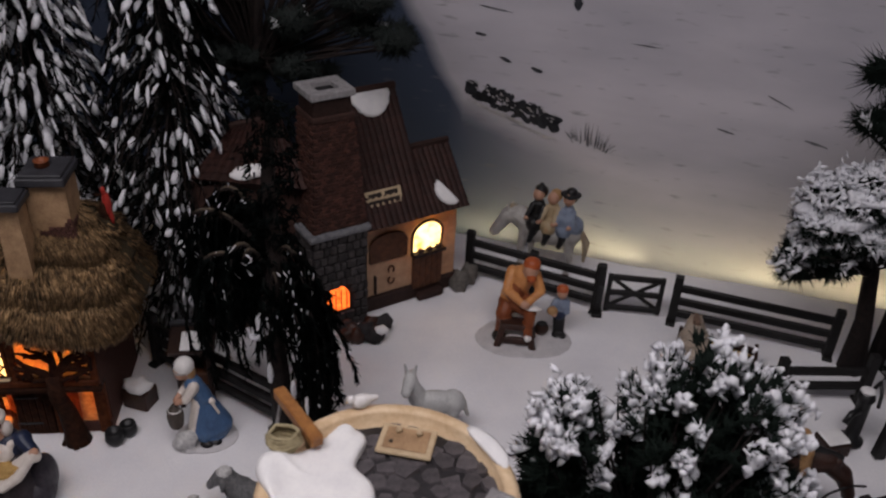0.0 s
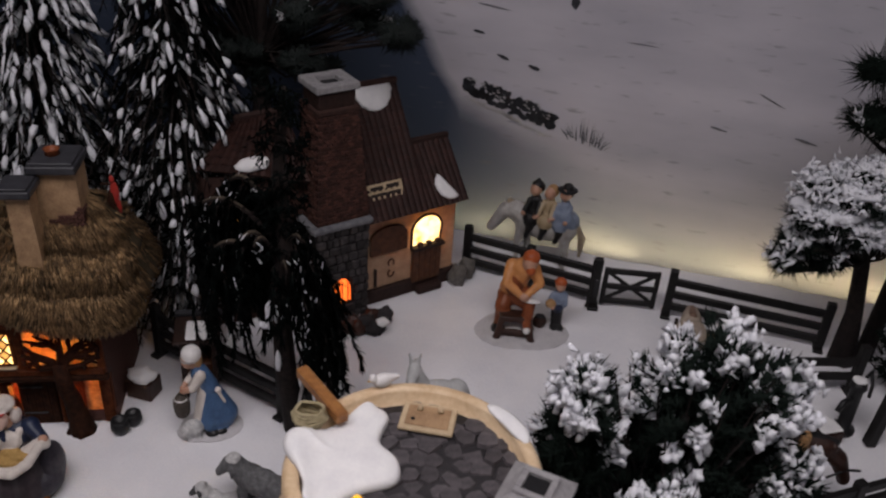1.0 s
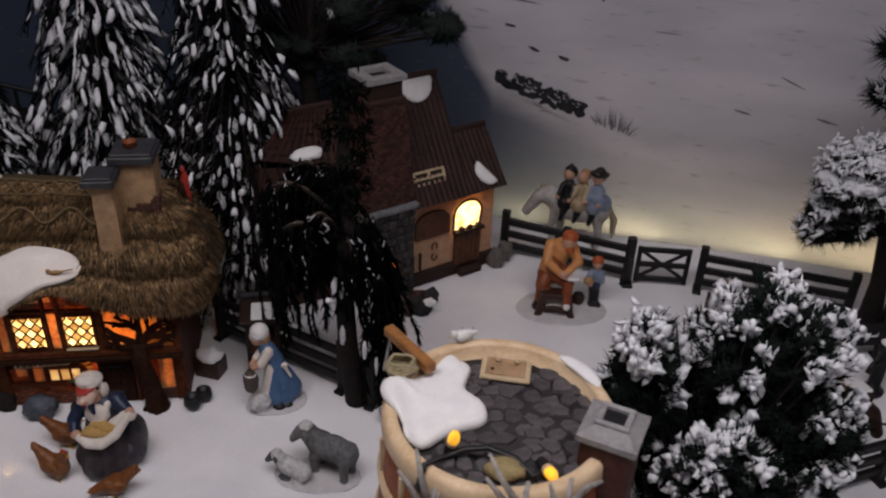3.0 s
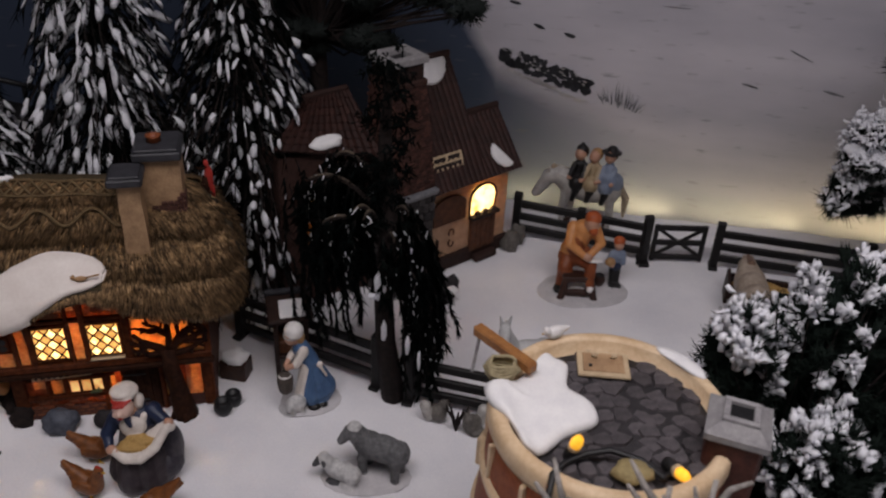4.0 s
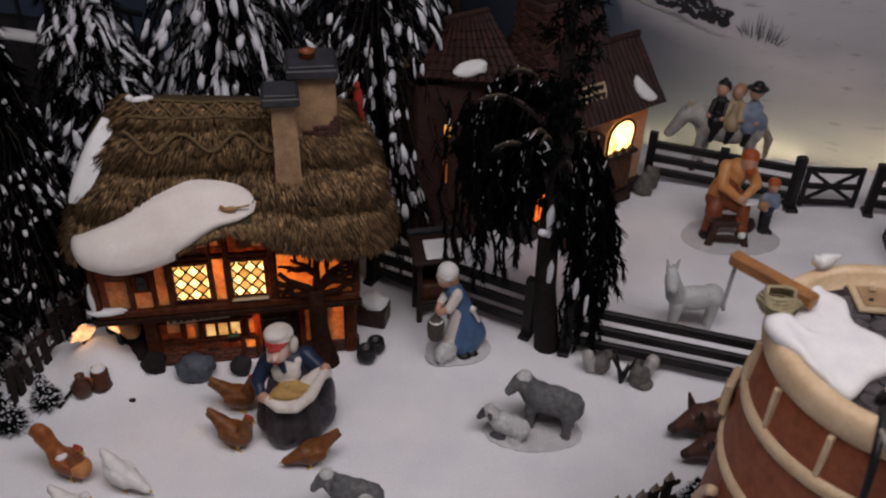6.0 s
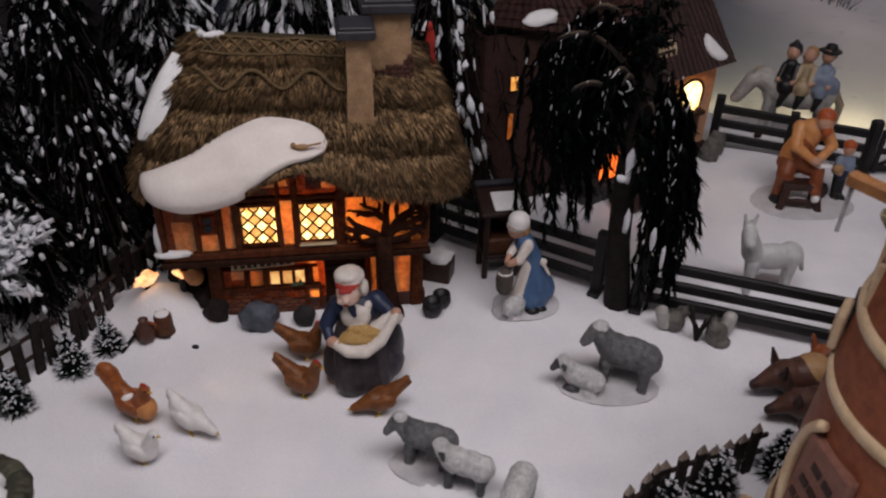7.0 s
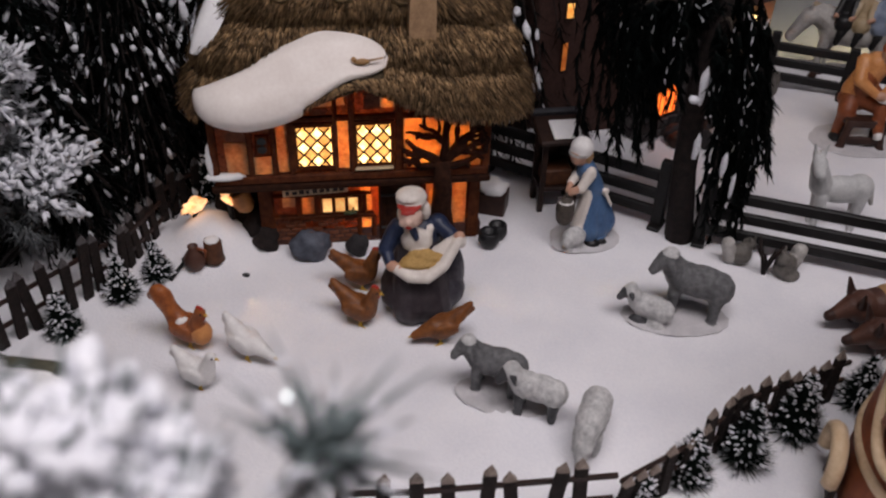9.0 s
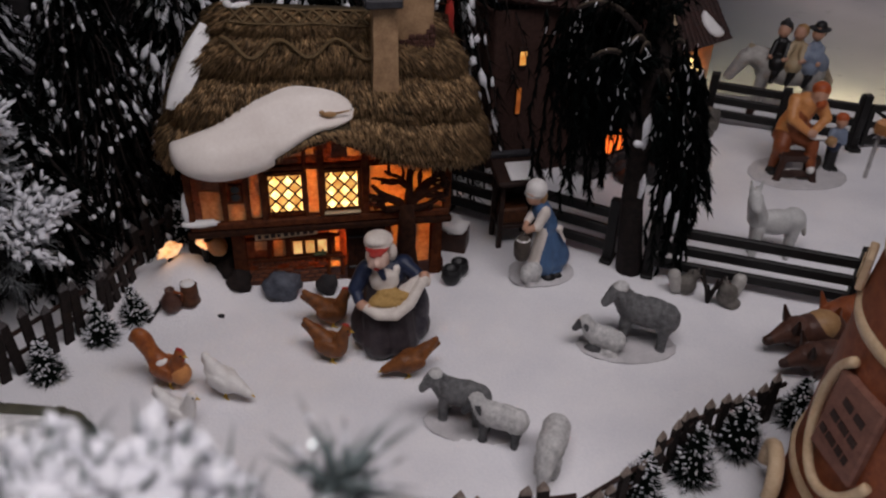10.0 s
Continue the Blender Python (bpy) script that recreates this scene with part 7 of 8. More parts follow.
# farmer's wife with a full apron
F_ = [
    ("c", (0, 1, 8), (0, 2, 40), 24, 15, "skirt"), ("e", (0, 0, 14), (26, 23, 16), "skirt"), ("e", (-9, -6, 12), (17, 16, 13), "skirt"), ("e", (12, -4, 12), (16, 15, 13), "plaid"), ("e", (20, 2, 22), (8, 12, 18), "plaid"),
    ("c", (-6, -10, 26), (-6, -15, 8), 11, 13, "skirt"), ("c", (6, -10, 26), (7, -14, 8), 11, 13, "skirt"),
    ("e", (0, 2, 51), (14, 10.5, 13), "navy"), ("e", (-12, 1, 54), (6.5, 6.5, 8), "navy"), ("e", (12, 2, 56), (7, 6.5, 7.5), "navy"),
    ("c", (-14, 0, 54), (-20, -7, 46), 5.8, 5, "navy"), ("c", (-20, -7, 46), (-18, -14, 41), 4.2, 3.4, "navy"), ("e", (-16, -17, 40), (4, 3.6, 3.4), "skin"), ("e", (-12, -19, 38.5), (3.6, 3, 3), "skin"),
    ("c", (14, 0, 56), (22, -5, 51), 5.6, 4.4, "navy"), ("e", (25, -9, 51), (4.2, 4, 4.6), "white"), ("e", (25, -9, 55), (3.4, 3.2, 3), "skin"),
    ("e", (-1, -7.0, 51), (9.5, 4.8, 9), "white"), ("c", (-6, -5, 58), (-4, -9, 50), 2.4, 2.4, "white"), ("c", (7, -4, 58), (5, -9, 50), 2.4, 2.4, "white"),
    ("c", (-14, -18, 39), (-6, -23, 36), 3.0, 3.4, "white"), ("c", (-6, -23, 36), (5, -24, 36), 3.4, 3.6, "white"), ("c", (5, -24, 36), (15, -19, 41), 3.6, 3.6, "white"), ("c", (15, -19, 41), (25, -10, 54), 3.6, 3.0, "white"), ("e", (1, -15, 37), (15, 8, 5), "white"), ("c", (12, -10, 44), (21, -8, 51), 4.5, 3.5, "white"),
    ("e", (0, -16, 42), (12, 6.2, 2.4), "grain"), ("e", (8, -14, 44.5), (7, 4.8, 2.6), "grain"), ("e", (-5, -15, 42.5), (6, 5, 2.4), "grain"), ("e", (2, -12.5, 45), (9, 3.5, 3), "grain"),
    ("c", (-1, 0, 60), (-3, -3, 66), 4.8, 4.4, "skin"), ("e", (-4, -7.5, 70), (7.2, 7.4, 7.6), "face"), ("e", (-5, -15, 70), (1.9, 2.0, 1.7), "face"), ("e", (-8, -12, 68), (2.8, 2.6, 2.4), "face"), ("e", (-1.5, -12, 68), (2.8, 2.6, 2.4), "face"), ("e", (-5, -14, 65.6), (2.2, 1.2, 0.9), "red"),
    ("e", (-3, 0, 78), (9.6, 9.2, 5.6), "white"), ("e", (-4, -2, 80.5), (8.4, 8.0, 4.2), "white"), ("e", (-4, -4.6, 76.2), (8.0, 8.6, 1.6), "red"), ("e", (-6.5, -13.0, 75.6), (3.2, 1.4, 1.7), "red"), ("e", (-2.5, -12.6, 75.4), (1.6, 1.2, 1.6), "red"), ("e", (5, 1, 68), (3.4, 5, 6), "white"), ("e", (-9.5, -1, 67), (2.6, 4, 4.6), "white"), ("c", (-3, -9, 61), (-1, -11.5, 56), 2.6, 1.4, "navy"),
]
woman = fuse("apron_figurine", F_, dict(skirt=P_SKIRT, plaid=P_PLAID, navy=P_NAVY, white=P_CREAMWHITE, skin=SKIN, face=mat("porcelain_pale_face", (0.70, 0.50, 0.42), (0.62, 0.42, 0.34), 0.35, 200, 0.1), red=P_RED, grain=P_GRAIN), 0.7)
figure("farm_wife_figurine", woman, stand_at(-0.227, 0.412, 6) @ pose(0, 0, 0, 0, -3, 0) @ Matrix.Diagonal((0.87, 0.9, 0.87, 1)), "porcelain figurine in navy dress holding apron of grain", "figurine")


def fowl(extra=None, tail=1.0, peck=False, comb=True, colours=None, name="hen"):
    f = [("e", (1, 0, 11.5), (10, 7.8, 7.6), "body"), ("e", (3.5, 0, 12), (7.6, 7.2, 7.4), "body"), ("c", (-1, 0, 13), (-10 * tail, 0, 22), 7.0, 4.8, "body"), ("c", (-10 * tail, 0, 22), (-15 * tail, 0, 28.5), 4.4, 2.2, "body"), ("c", (-8 * tail, 0, 18), (-16.5 * tail, 0, 24.5), 3.8, 1.8, "body"),
         ("e", (-2, 6.2, 14), (8, 2.2, 5), "wing"), ("e", (-2, -6.2, 14), (8, 2.2, 5), "wing"), ("c", (-6, -5.8, 15.5), (-12, -3.8, 20), 2.2, 0.9, "wing"), ("c", (-6, 5.8, 15.5), (-12, 3.8, 20), 2.2, 0.9, "wing")]
    if peck:
        f += [("c", (5, 0, 13), (15, 0, 9.5), 6.4, 3.6, "body"), ("e", (17, 0, 8.5), (3.8, 3.2, 3.2), "body"), ("c", (20, 0, 8), (22.5, 0, 7), 1.2, 0.5, "foot")]
    else:
        f += [("c", (5.5, 0, 14), (9.5, 0, 26), 6.2, 3.5, "body"), ("e", (10.5, 0, 28.2), (3.7, 3.1, 3.5), "body"), ("c", (13.4, 0, 27.8), (16.4, 0, 27), 1.2, 0.5, "foot"), ("e", (12.6, -2.3, 29), (0.8, 0.6, 0.8), "eye"), ("e", (12.6, 2.3, 29), (0.8, 0.6, 0.8), "eye")]
        if comb:
            f += [("e", (10.8, 0, 32), (2.8, 0.9, 1.7), "comb"), ("e", (13.0, 0, 25), (1.2, 1, 1.7), "comb")]
    for s in (-3, 3):
        f += [("c", (1, s, 7), (2, s, 1.2), 1.1, 0.9, "foot"), ("c", (0, s, 0.9), (5, s * 1.4, 0.7), 0.9, 0.7, "foot")]
    return fuse(name, f + (extra or []), colours, 0.75)


brown = dict(body=P_HEN, wing=P_HEN, eye=P_BLACK, comb=P_RED, foot=P_YELLOW)
hen = fowl(colours=brown, tail=1.15, name="brown_hen")
hen_peck = fowl(colours=brown, tail=1.2, peck=True, name="brown_hen_pecking")
figure("hen", hen, stand_at(-0.259, 0.393, -14) @ Matrix.Scale(0.88, 4), "glossy brown porcelain hen looking up to the grain", "hen", "hens round the farm wife")
figure("hen", hen, stand_at(-0.263, 0.419, 4) @ Matrix.Scale(0.86, 4), "glossy brown porcelain hen standing upright", "hen", "hens round the farm wife")
figure("hen", hen_peck, stand_at(-0.213, 0.381, 198) @ Matrix.Scale(0.82, 4), "glossy brown porcelain hen with raised tail", "hen", "hens round the farm wife")
white = dict(body=P_WHITE, wing=P_WHITE, eye=P_BLACK, comb=P_RED, foot=P_YELLOW)
figure("hen", fowl(colours=white, comb=False, name="white_hen"), stand_at(-0.330, 0.336, -12) @ Matrix.Scale(0.8, 4), "white porcelain hen with yellow feet on snow", "hen", "white hens")
figure("hen", fowl(colours=white, peck=True, tail=0.9, name="white_hen_pecking"), stand_at(-0.311, 0.356, -22) @ Matrix.Scale(0.84, 4), "white porcelain hen stretching its neck down", "hen", "white hens")
tailf = [("c", (-5, 0, 15), (-12, 0, 25), 6.0, 5.0, "tail"), ("c", (-12, 0, 25), (-15, 0, 31), 5.2, 6.0, "tail"), ("e", (-17, 0, 33), (6.6, 5.0, 6.4), "tail"), ("c", (-18, 0, 34), (-23, 0, 30), 4.8, 3.0, "tail"), ("e", (9, 0, 12), (6.5, 6.8, 8), "neck"), ("e", (-3, -1, 19.5), (4.0, 4.5, 2.2), "snow")]
figure("rooster", fowl(extra=tailf, colours=dict(body=P_ROOST, wing=P_ROOST, eye=P_BLACK, comb=P_RED, foot=P_YELLOW, tail=P_ROOST, neck=P_APRICOT, snow=P_WHITE), name="rooster"), stand_at(-0.343, 0.362, -18) @ Matrix.Scale(0.87, 4), "russet porcelain rooster with high curved tail", "rooster")

# girl in blue with a basket and a lamb, on a snow base
F_ = [
    ("e", (2, 0, 1.2), (27, 21, 2.0), "base"), ("e", (-8, -8, 1.2), (18, 13, 2.0), "base"),
    ("c", (7, 2, 11), (3, 0, 36), 14, 6.5, "blue"), ("e", (10, 3, 11), (13, 13, 7), "blue"), ("c", (14, 3, 12), (6, 1, 36), 10, 5, "blue"), ("c", (2, -7, 11), (2, -3, 34), 8, 4.5, "blue"),
    ("c", (-7, -5, 12), (-2, -4, 36), 4.5, 4.0, "apron"), ("c", (-5, -9, 12), (-1, -6, 34), 3.2, 2.8, "apron"), ("e", (11, -4, 37), (3, 2.6, 2.2), "apron"), ("c", (11, -5, 36), (16, -6, 28), 1.4, 1.2, "apron"),
    ("c", (3, 0, 38), (-4, 0, 50), 7.4, 7.0, "blue"), ("c", (-2, -6, 50), (-8, -10, 42), 4.4, 3.6, "white"), ("c", (-8, -10, 42), (-15, -11, 40), 2.8, 2.4, "skin"), ("c", (-5, 5, 50), (-14, -2, 42), 4.2, 3, "white"), ("c", (-14, -2, 42), (-17, -8, 40), 2.4, 2.2, "skin"),
    ("c", (-6, 0, 53), (-9, -1, 58), 3.4, 3, "skin"), ("e", (-11.5, -2, 60.5), (5.6, 5.6, 6.2), "skin"), ("e", (-9, 0, 65), (8.2, 8.2, 6.4), "bonnet"), ("e", (-10.5, -0.5, 61.8), (8.0, 8.0, 1.7), "band"), ("e", (-4, 0, 59.5), (3.8, 5, 5), "hair"),
    ("c", (-18, -11, 23), (-18, -11, 29), 6.4, 7.0, "basket"), ("e", (-18, -11, 33), (5.6, 5.6, 2.2), "egg"), ("c", (-24, -11, 32), (-18, -11, 39), 0.9, 0.9, "basket"), ("c", (-12, -11, 32), (-18, -11, 39), 0.9, 0.9, "basket"),
    ("e", (-10, -15, 10), (8.5, 6.5, 7), "wool"), ("e", (-15, -19, 9), (4.4, 4, 4.2), "wool"), ("c", (-6, -16, 6), (-5, -17, 2), 2, 1.8, "wool"), ("c", (-13, -17, 6), (-13, -19, 2), 2, 1.8, "wool"), ("e", (5, -12, 3.2), (5.5, 4, 2.6), "shoe"), ("e", (11, -9, 3.2), (5, 4, 2.4), "shoe"),
]
figure("milkmaid_figurine", fuse("girl_figurine", F_, dict(base=P_BASE, blue=P_BLUE, apron=P_CREAMWHITE, band=P_DAPPLE, white=P_CREAMWHITE, skin=SKIN, bonnet=P_WHITE, hair=P_TAN, basket=mat("porcelain_basket", (0.085, 0.068, 0.055), (0.04, 0.032, 0.027), 0.6, 400, 0.5), egg=P_WHITE, wool=P_WOOL, shoe=P_BLACK), 0.75), stand_at(-0.134, 0.484, 8) @ Matrix.Diagonal((0.84, 0.84, 1.0, 1)), "porcelain figurine in blue dress with basket and lamb", "figurine")

# farrier on his bench with a boy, on one base
F_ = [
    ("e", (6, -4, 1.0), (42, 29, 1.9), "base"), ("e", (-6, -8, 1.0), (32, 26, 1.9), "base"),
    ("b", (-2, -13, 20), (14, 7, 2.6), "wood"), ("c", (-13, -17, 20), (-17, -21, 2), 3.2, 3, "wood"), ("c", (9, -17, 20), (13, -21, 2), 3.2, 3, "wood"), ("c", (-13, -8, 20), (-16, -4, 2), 3, 3, "wood"), ("c", (9, -8, 20), (13, -4, 2), 3, 3, "wood"), ("b", (-2, -19, 8), (14, 2, 2.2), "wood"), ("b", (-2, -15, 6), (11, 6, 1.4), "wood"),
    ("e", (-2, -15, 8), (8, 4.5, 1.8), "white"),
    ("c", (-10, 4, 34), (-14, -6, 24), 8, 7, "rust"), ("c", (-14, -6, 24), (-16, -4, 8), 6, 4.2, "rust"), ("e", (-18, -8, 4), (4, 7, 3), "black"), ("c", (-4, -2, 34), (8, -9, 30), 8, 6, "rust"), ("c", (8, -11, 31), (8, -19, 16), 5.5, 4, "rust"), ("e", (8, -22, 13), (3.2, 4, 3), "white"),
    ("e", (-7, 4, 30), (13, 10, 9), "rust"), ("c", (-8, 5, 36), (-1, 0, 58), 10.5, 10, "cream"), ("e", (-6, -4, 46), (8, 6.5, 12), "apron"), ("e", (0, -2, 38), (9, 7, 7), "apron"),
    ("c", (-10, 2, 60), (-13, -9, 49), 5.5, 4.4, "cream"), ("c", (-13, -9, 49), (1, -15, 41), 3.8, 3.2, "cream"), ("c", (9, 0, 60), (15, -7, 50), 5.5, 4.4, "cream"), ("c", (15, -7, 50), (4, -15, 41), 3.8, 3.2, "cream"), ("e", (3, -16, 41), (4.5, 3.5, 3.5), "skin"), ("e", (10, -14, 37), (8, 4, 1.4), "white"),
    ("e", (5, -6, 68), (6.6, 6.6, 7.4), "skin"), ("e", (5.5, -4, 72), (7.4, 7.4, 6.2), "hair"), ("e", (6, -11, 63), (4, 3, 4), "hair"),
    ("c", (33, 6, 4), (32, 6, 18), 2.8, 3.4, "blackleg"), ("c", (37, 6, 4), (36, 6, 18), 2.8, 3.4, "blackleg"), ("e", (33, 3, 2.6), (3.6, 5.4, 2.4), "black"), ("e", (38, 3, 2.6), (3.6, 5.4, 2.4), "black"), ("e", (34, 6, 22), (6, 5, 6), "navy"), ("e", (34, 6, 31), (6.2, 5, 7.5), "shirt"), ("c", (29, 5, 34), (25, 0, 27), 2.8, 2.4, "shirt"), ("c", (25, 0, 27), (29, -3, 26), 2.2, 2.2, "skin"), ("e", (27, -2, 29), (5, 3.4, 4), "tan"), ("c", (39, 6, 34), (40, 3, 26), 2.8, 2.4, "shirt"),
    ("e", (34, 5, 43), (4.8, 4.8, 5.4), "skin"), ("e", (34, 6, 46), (5.4, 5.4, 3.8), "hair"), ("e", (20, 2, 8), (6.5, 5, 6), "wood"), ("e", (20, 2, 13), (5, 3.8, 1.6), "black"),
]
figure("farrier_figurine", fuse("farrier_figurine", F_, dict(base=P_BASE, wood=P_BROWN, white=P_WHITE, rust=P_RUST, black=P_BLACK, cream=P_APRICOT, apron=P_RUST, skin=SKIN, hair=mat("porcelain_red_hair", (0.46, 0.11, 0.03), (0.3, 0.06, 0.02), 0.4, 200, 0.2), blackleg=P_BLACK, navy=P_NAVY, shirt=P_PALEBLUE, tan=P_TAN), 0.85), stand_at(0.080, 0.645, 0) @ Matrix.Diagonal((0.97, 0.96, 1.03, 1)), "porcelain figurine group of red-haired farrier and boy at bench", "figurine")


def horse_forms(col, mane, hoof, head=(0, 0), down=False, s=1.0):
    """A horse facing -x, 1.0 = about 75 mm at the shoulder."""
    f = [("e", (0, 0, 46), (27, 13.5, 15), col), ("e", (-18, 0, 46), (13, 13, 14.5), col), ("e", (18, 0, 47), (14, 14, 15), col)]
    for x, y, k in ((-22, -6, -3), (-20, 6, 3), (21, -7, 3), (23, 7, -2)):
        f += [("c", (x, y, 40), (x + k, y, 22), 5.6, 3.4, col), ("c", (x + k, y, 22), (x + k * 0.7, y, 5), 3.1, 2.4, col), ("c", (x + k * 0.7, y, 4), (x + k * 0.7 - 1, y, 2), 3.4, 3.8, hoof)]
    if down:
        f += [("c", (-24, 0, 50), (-40, 0, 52), 10, 7, col), ("c", (-40, 0, 52), (-50, 0, 44), 6.6, 5.6, col), ("c", (-50, 0, 45), (-57, 0, 31), 5.4, 3.8, col), ("e", (-57, 0, 30), (4, 3.4, 4), col), ("c", (-26, 0, 60), (-46, 0, 56), 3, 2.4, mane)]
        f += [("c", (-45, 3, 50), (-46, 4, 57), 2, 0.9, col), ("c", (-45, -3, 50), (-46, -4, 57), 2, 0.9, col)]
    else:
        f += [("c", (-22, 0, 52), (-36, 0, 68), 9.5, 6.5, col), ("c", (-36, 0, 69), (-49, 0, 60), 6, 4, col), ("e", (-50, 0, 59), (4.4, 3.4, 3.8), col), ("c", (-26, 0, 62), (-36, 0, 76), 2.6, 2.2, mane)]
        f += [("c", (-36, 3, 72), (-36, 4, 79), 2, 0.9, col), ("c", (-36, -3, 72), (-36, -4, 79), 2, 0.9, col)]
    f += [("c", (30, 0, 52), (37, 0, 40), 3.4, 3.6, mane), ("c", (37, 0, 40), (37, 0, 20), 3.8, 1.8, mane)]
    return f


# white pony carrying three children behind the fence
F_ = [q for q in horse_forms("pony", "mane", "hoof") if not (q[1][0] < -21 and q[1][2] > 50)] + [("c", (-16, 0, 48), (-31, -2, 56), 13, 10, "pony"), ("c", (-31, -2, 56), (-41, -4, 55), 9.6, 7.2, "pony"), ("c", (-41, -4, 54), (-51, -7, 38), 7.2, 5.0, "pony"), ("e", (-52, -7.4, 36), (5.2, 4.4, 4.8), "pony"), ("c", (-20, 1, 60), (-38, -1, 64), 3.4, 2.8, "mane"), ("c", (-39, -1, 60), (-38, 0, 68), 2, 0.9, "pony"), ("c", (-41, -7, 60), (-41, -9, 68), 2, 0.9, "pony")]


def rider(x, coat, hat, hatcol, h=0, w=-6):
    f = [("c", (x, -10, 58), (x - 1, -14, 52), 4.4, 3.4, "dark"), ("c", (x - 1, -14, 52), (x - 3, -15, 44), 3.0, 2.6, "dark"), ("e", (x - 1, -10, 60), (7.6, 7, 8), coat), ("c", (x, 10, 58), (x - 2, 13, 40), 4.2, 3, "dark"), ("e", (x, -2, 62), (8.5, 11, 8), coat), ("c", (x, -1, 66), (x, -1, 78), 7.4, 5.6, coat), ("c", (x + 5, -5, 78), (x + 4, -12, 68), 3.2, 2.6, coat), ("c", (x - 5, -5, 78), (x - 8, -11, 69), 3.2, 2.6, coat), ("e", (x + 4, -14, 66), (2.2, 2.2, 2.2), "skin"), ("e", (x - 9, -13, 67), (2.2, 2.2, 2.2), "skin"), ("e", (x - 1, -3, 89 + h), (5.6, 5.6, 6.4), "skin"), ("e", (x + 0.8, 1.2, 90.5 + h), (6.2, 6.2, 6.6), hatcol)]
    if hat == "brim":
        f += [("e", (x, 0, 93 + h), (10, 10, 1.8), "hat"), ("e", (x, 0, 96 + h), (5.4, 5.4, 4), "hat")]
    elif hat == "cap":
        f += [("e", (x, 0, 94 + h), (6, 6, 3.6), "hat"), ("e", (x, 0, 98 + h), (2.4, 2.4, 2.4), "red")]
    f = [tuple(p if k not in (1, 2) or not (k == 1 or q[0] == "c") else (p[0], p[1], p[2] + w) for k, p in enumerate(q)) for q in f]
    return f


F_ += rider(-12, "dark", "cap", "hair") + rider(2, "cream", "none", "fair", -1) + rider(17, "blue", "brim", "hair", 1) + [("e", (17, -8, 60), (11, 7, 11), "blue"), ("e", (22, 0, 56), (11, 12, 10), "blue")]
figure("pony_riders_figurine", fuse("riders", F_, dict(pony=P_DAPPLE, mane=P_MANE, hoof=P_BROWN, dark=P_BLACK, cream=P_CREAM, blue=P_PALEBLUE, skin=SKIN, hair=P_BROWN, fair=P_TAN, hat=P_BLACK, red=P_BLACK), 0.85), stand_at(0.100, 0.750, -14) @ Matrix.Scale(0.96, 4), "porcelain white pony carrying three child figures by fence", "figurine")


def sheep_forms(wool, face, at=(0, 0), yaw=0.0, lie=False, down=False, s=1.0):
    """A sheep facing -x."""
    f = []
    z = 17 if not lie else 9
    f += [("e", (0, 0, z + 7), (18, 9.5, 9.5), wool), ("e", (-9, 0, z + 8), (10, 9.5, 10), wool), ("e", (11, 0, z + 6), (9.5, 9.8, 10), wool)]
    if down:
        f += [("c", (-15, 0, z + 7), (-24, 0, z - 1), 7, 5.5, wool), ("c", (-24, 0, z - 1), (-28, 0, z - 9), 4.6, 3.2, face)]
    else:
        f += [("c", (-12, -1, z + 10), (-18, -3, z + 19), 8.4, 6.6, wool), ("e", (-19, -4, z + 21), (6.6, 6.4, 6.2), wool), ("c", (-22, -6, z + 20), (-26, -10, z + 15), 4.6, 3.0, face), ("e", (-18.5, -4, z + 25.5), (5, 5, 2.8), "pale"), ("c", (-17, -9, z + 21), (-14, -12.5, z + 17), 2.2, 1.3, face), ("c", (-21, 2, z + 21), (-21, 6, z + 17), 2.2, 1.3, face), ("e", (2, 0, z + 13), (12, 7, 5), wool)]
    if lie:
        f += [("e", (-8, -6, 4), (8, 4, 3.4), face), ("e", (8, -7, 4), (8, 4, 3.4), wool)]
    else:
        for x in (-12, 12):
            for y in (-5.5, 5.5):
                f += [("c", (x, y, 17), (x, y, 2.4), 4.0, 2.9, face)]
    out = []
    ca, sa = math.cos(radians(yaw)), math.sin(radians(yaw))

    def mv(p):
        p = (p[0] * s, p[1] * s, p[2] * s)
        return (at[0] + p[0] * ca - p[1] * sa, at[1] + p[0] * sa + p[1] * ca, p[2])

    for q in f:
        if q[0] == "e":
            out.append(("e", mv(q[1]), tuple(r * s for r in q[2]), q[3], yaw))
        else:
            out.append(("c", mv(q[1]), mv(q[2]), q[3] * s, q[4] * s, q[5]))
    return out


SHEEP = dict(grey=P_GREYWOOL, pale=P_WOOL, face=P_GREYWOOL, dark=P_DARKFACE, base=P_BASE)
F_ = sheep_forms("grey", "face", (8, 2), -20, s=0.94) + sheep_forms("pale", "dark", (-17, -6), -24, lie=True, s=0.64) + [("e", (-2, -2, 0.6), (31, 17, 1.6), "base")]
figure("ram_and_lamb_figurine", fuse("ram_lamb", F_, SHEEP, 0.8, 2, 0.35), stand_at(-0.084, 0.415, 2), "grey porcelain ram with resting lamb on round base", "sheep")
F_ = sheep_forms("grey", "face", (-12, 4), -3, s=0.76) + sheep_forms("pale", "dark", (10, -7), -6, s=0.70) + [("e", (-6, 0, 0.5), (27, 14, 1.4), "base")]
figure("sheep_pair_figurine", fuse("sheep_pair", F_, SHEEP, 0.8, 2, 0.35), stand_at(-0.172, 0.340, -8), "grey and pale porcelain sheep standing side by side", "sheep")
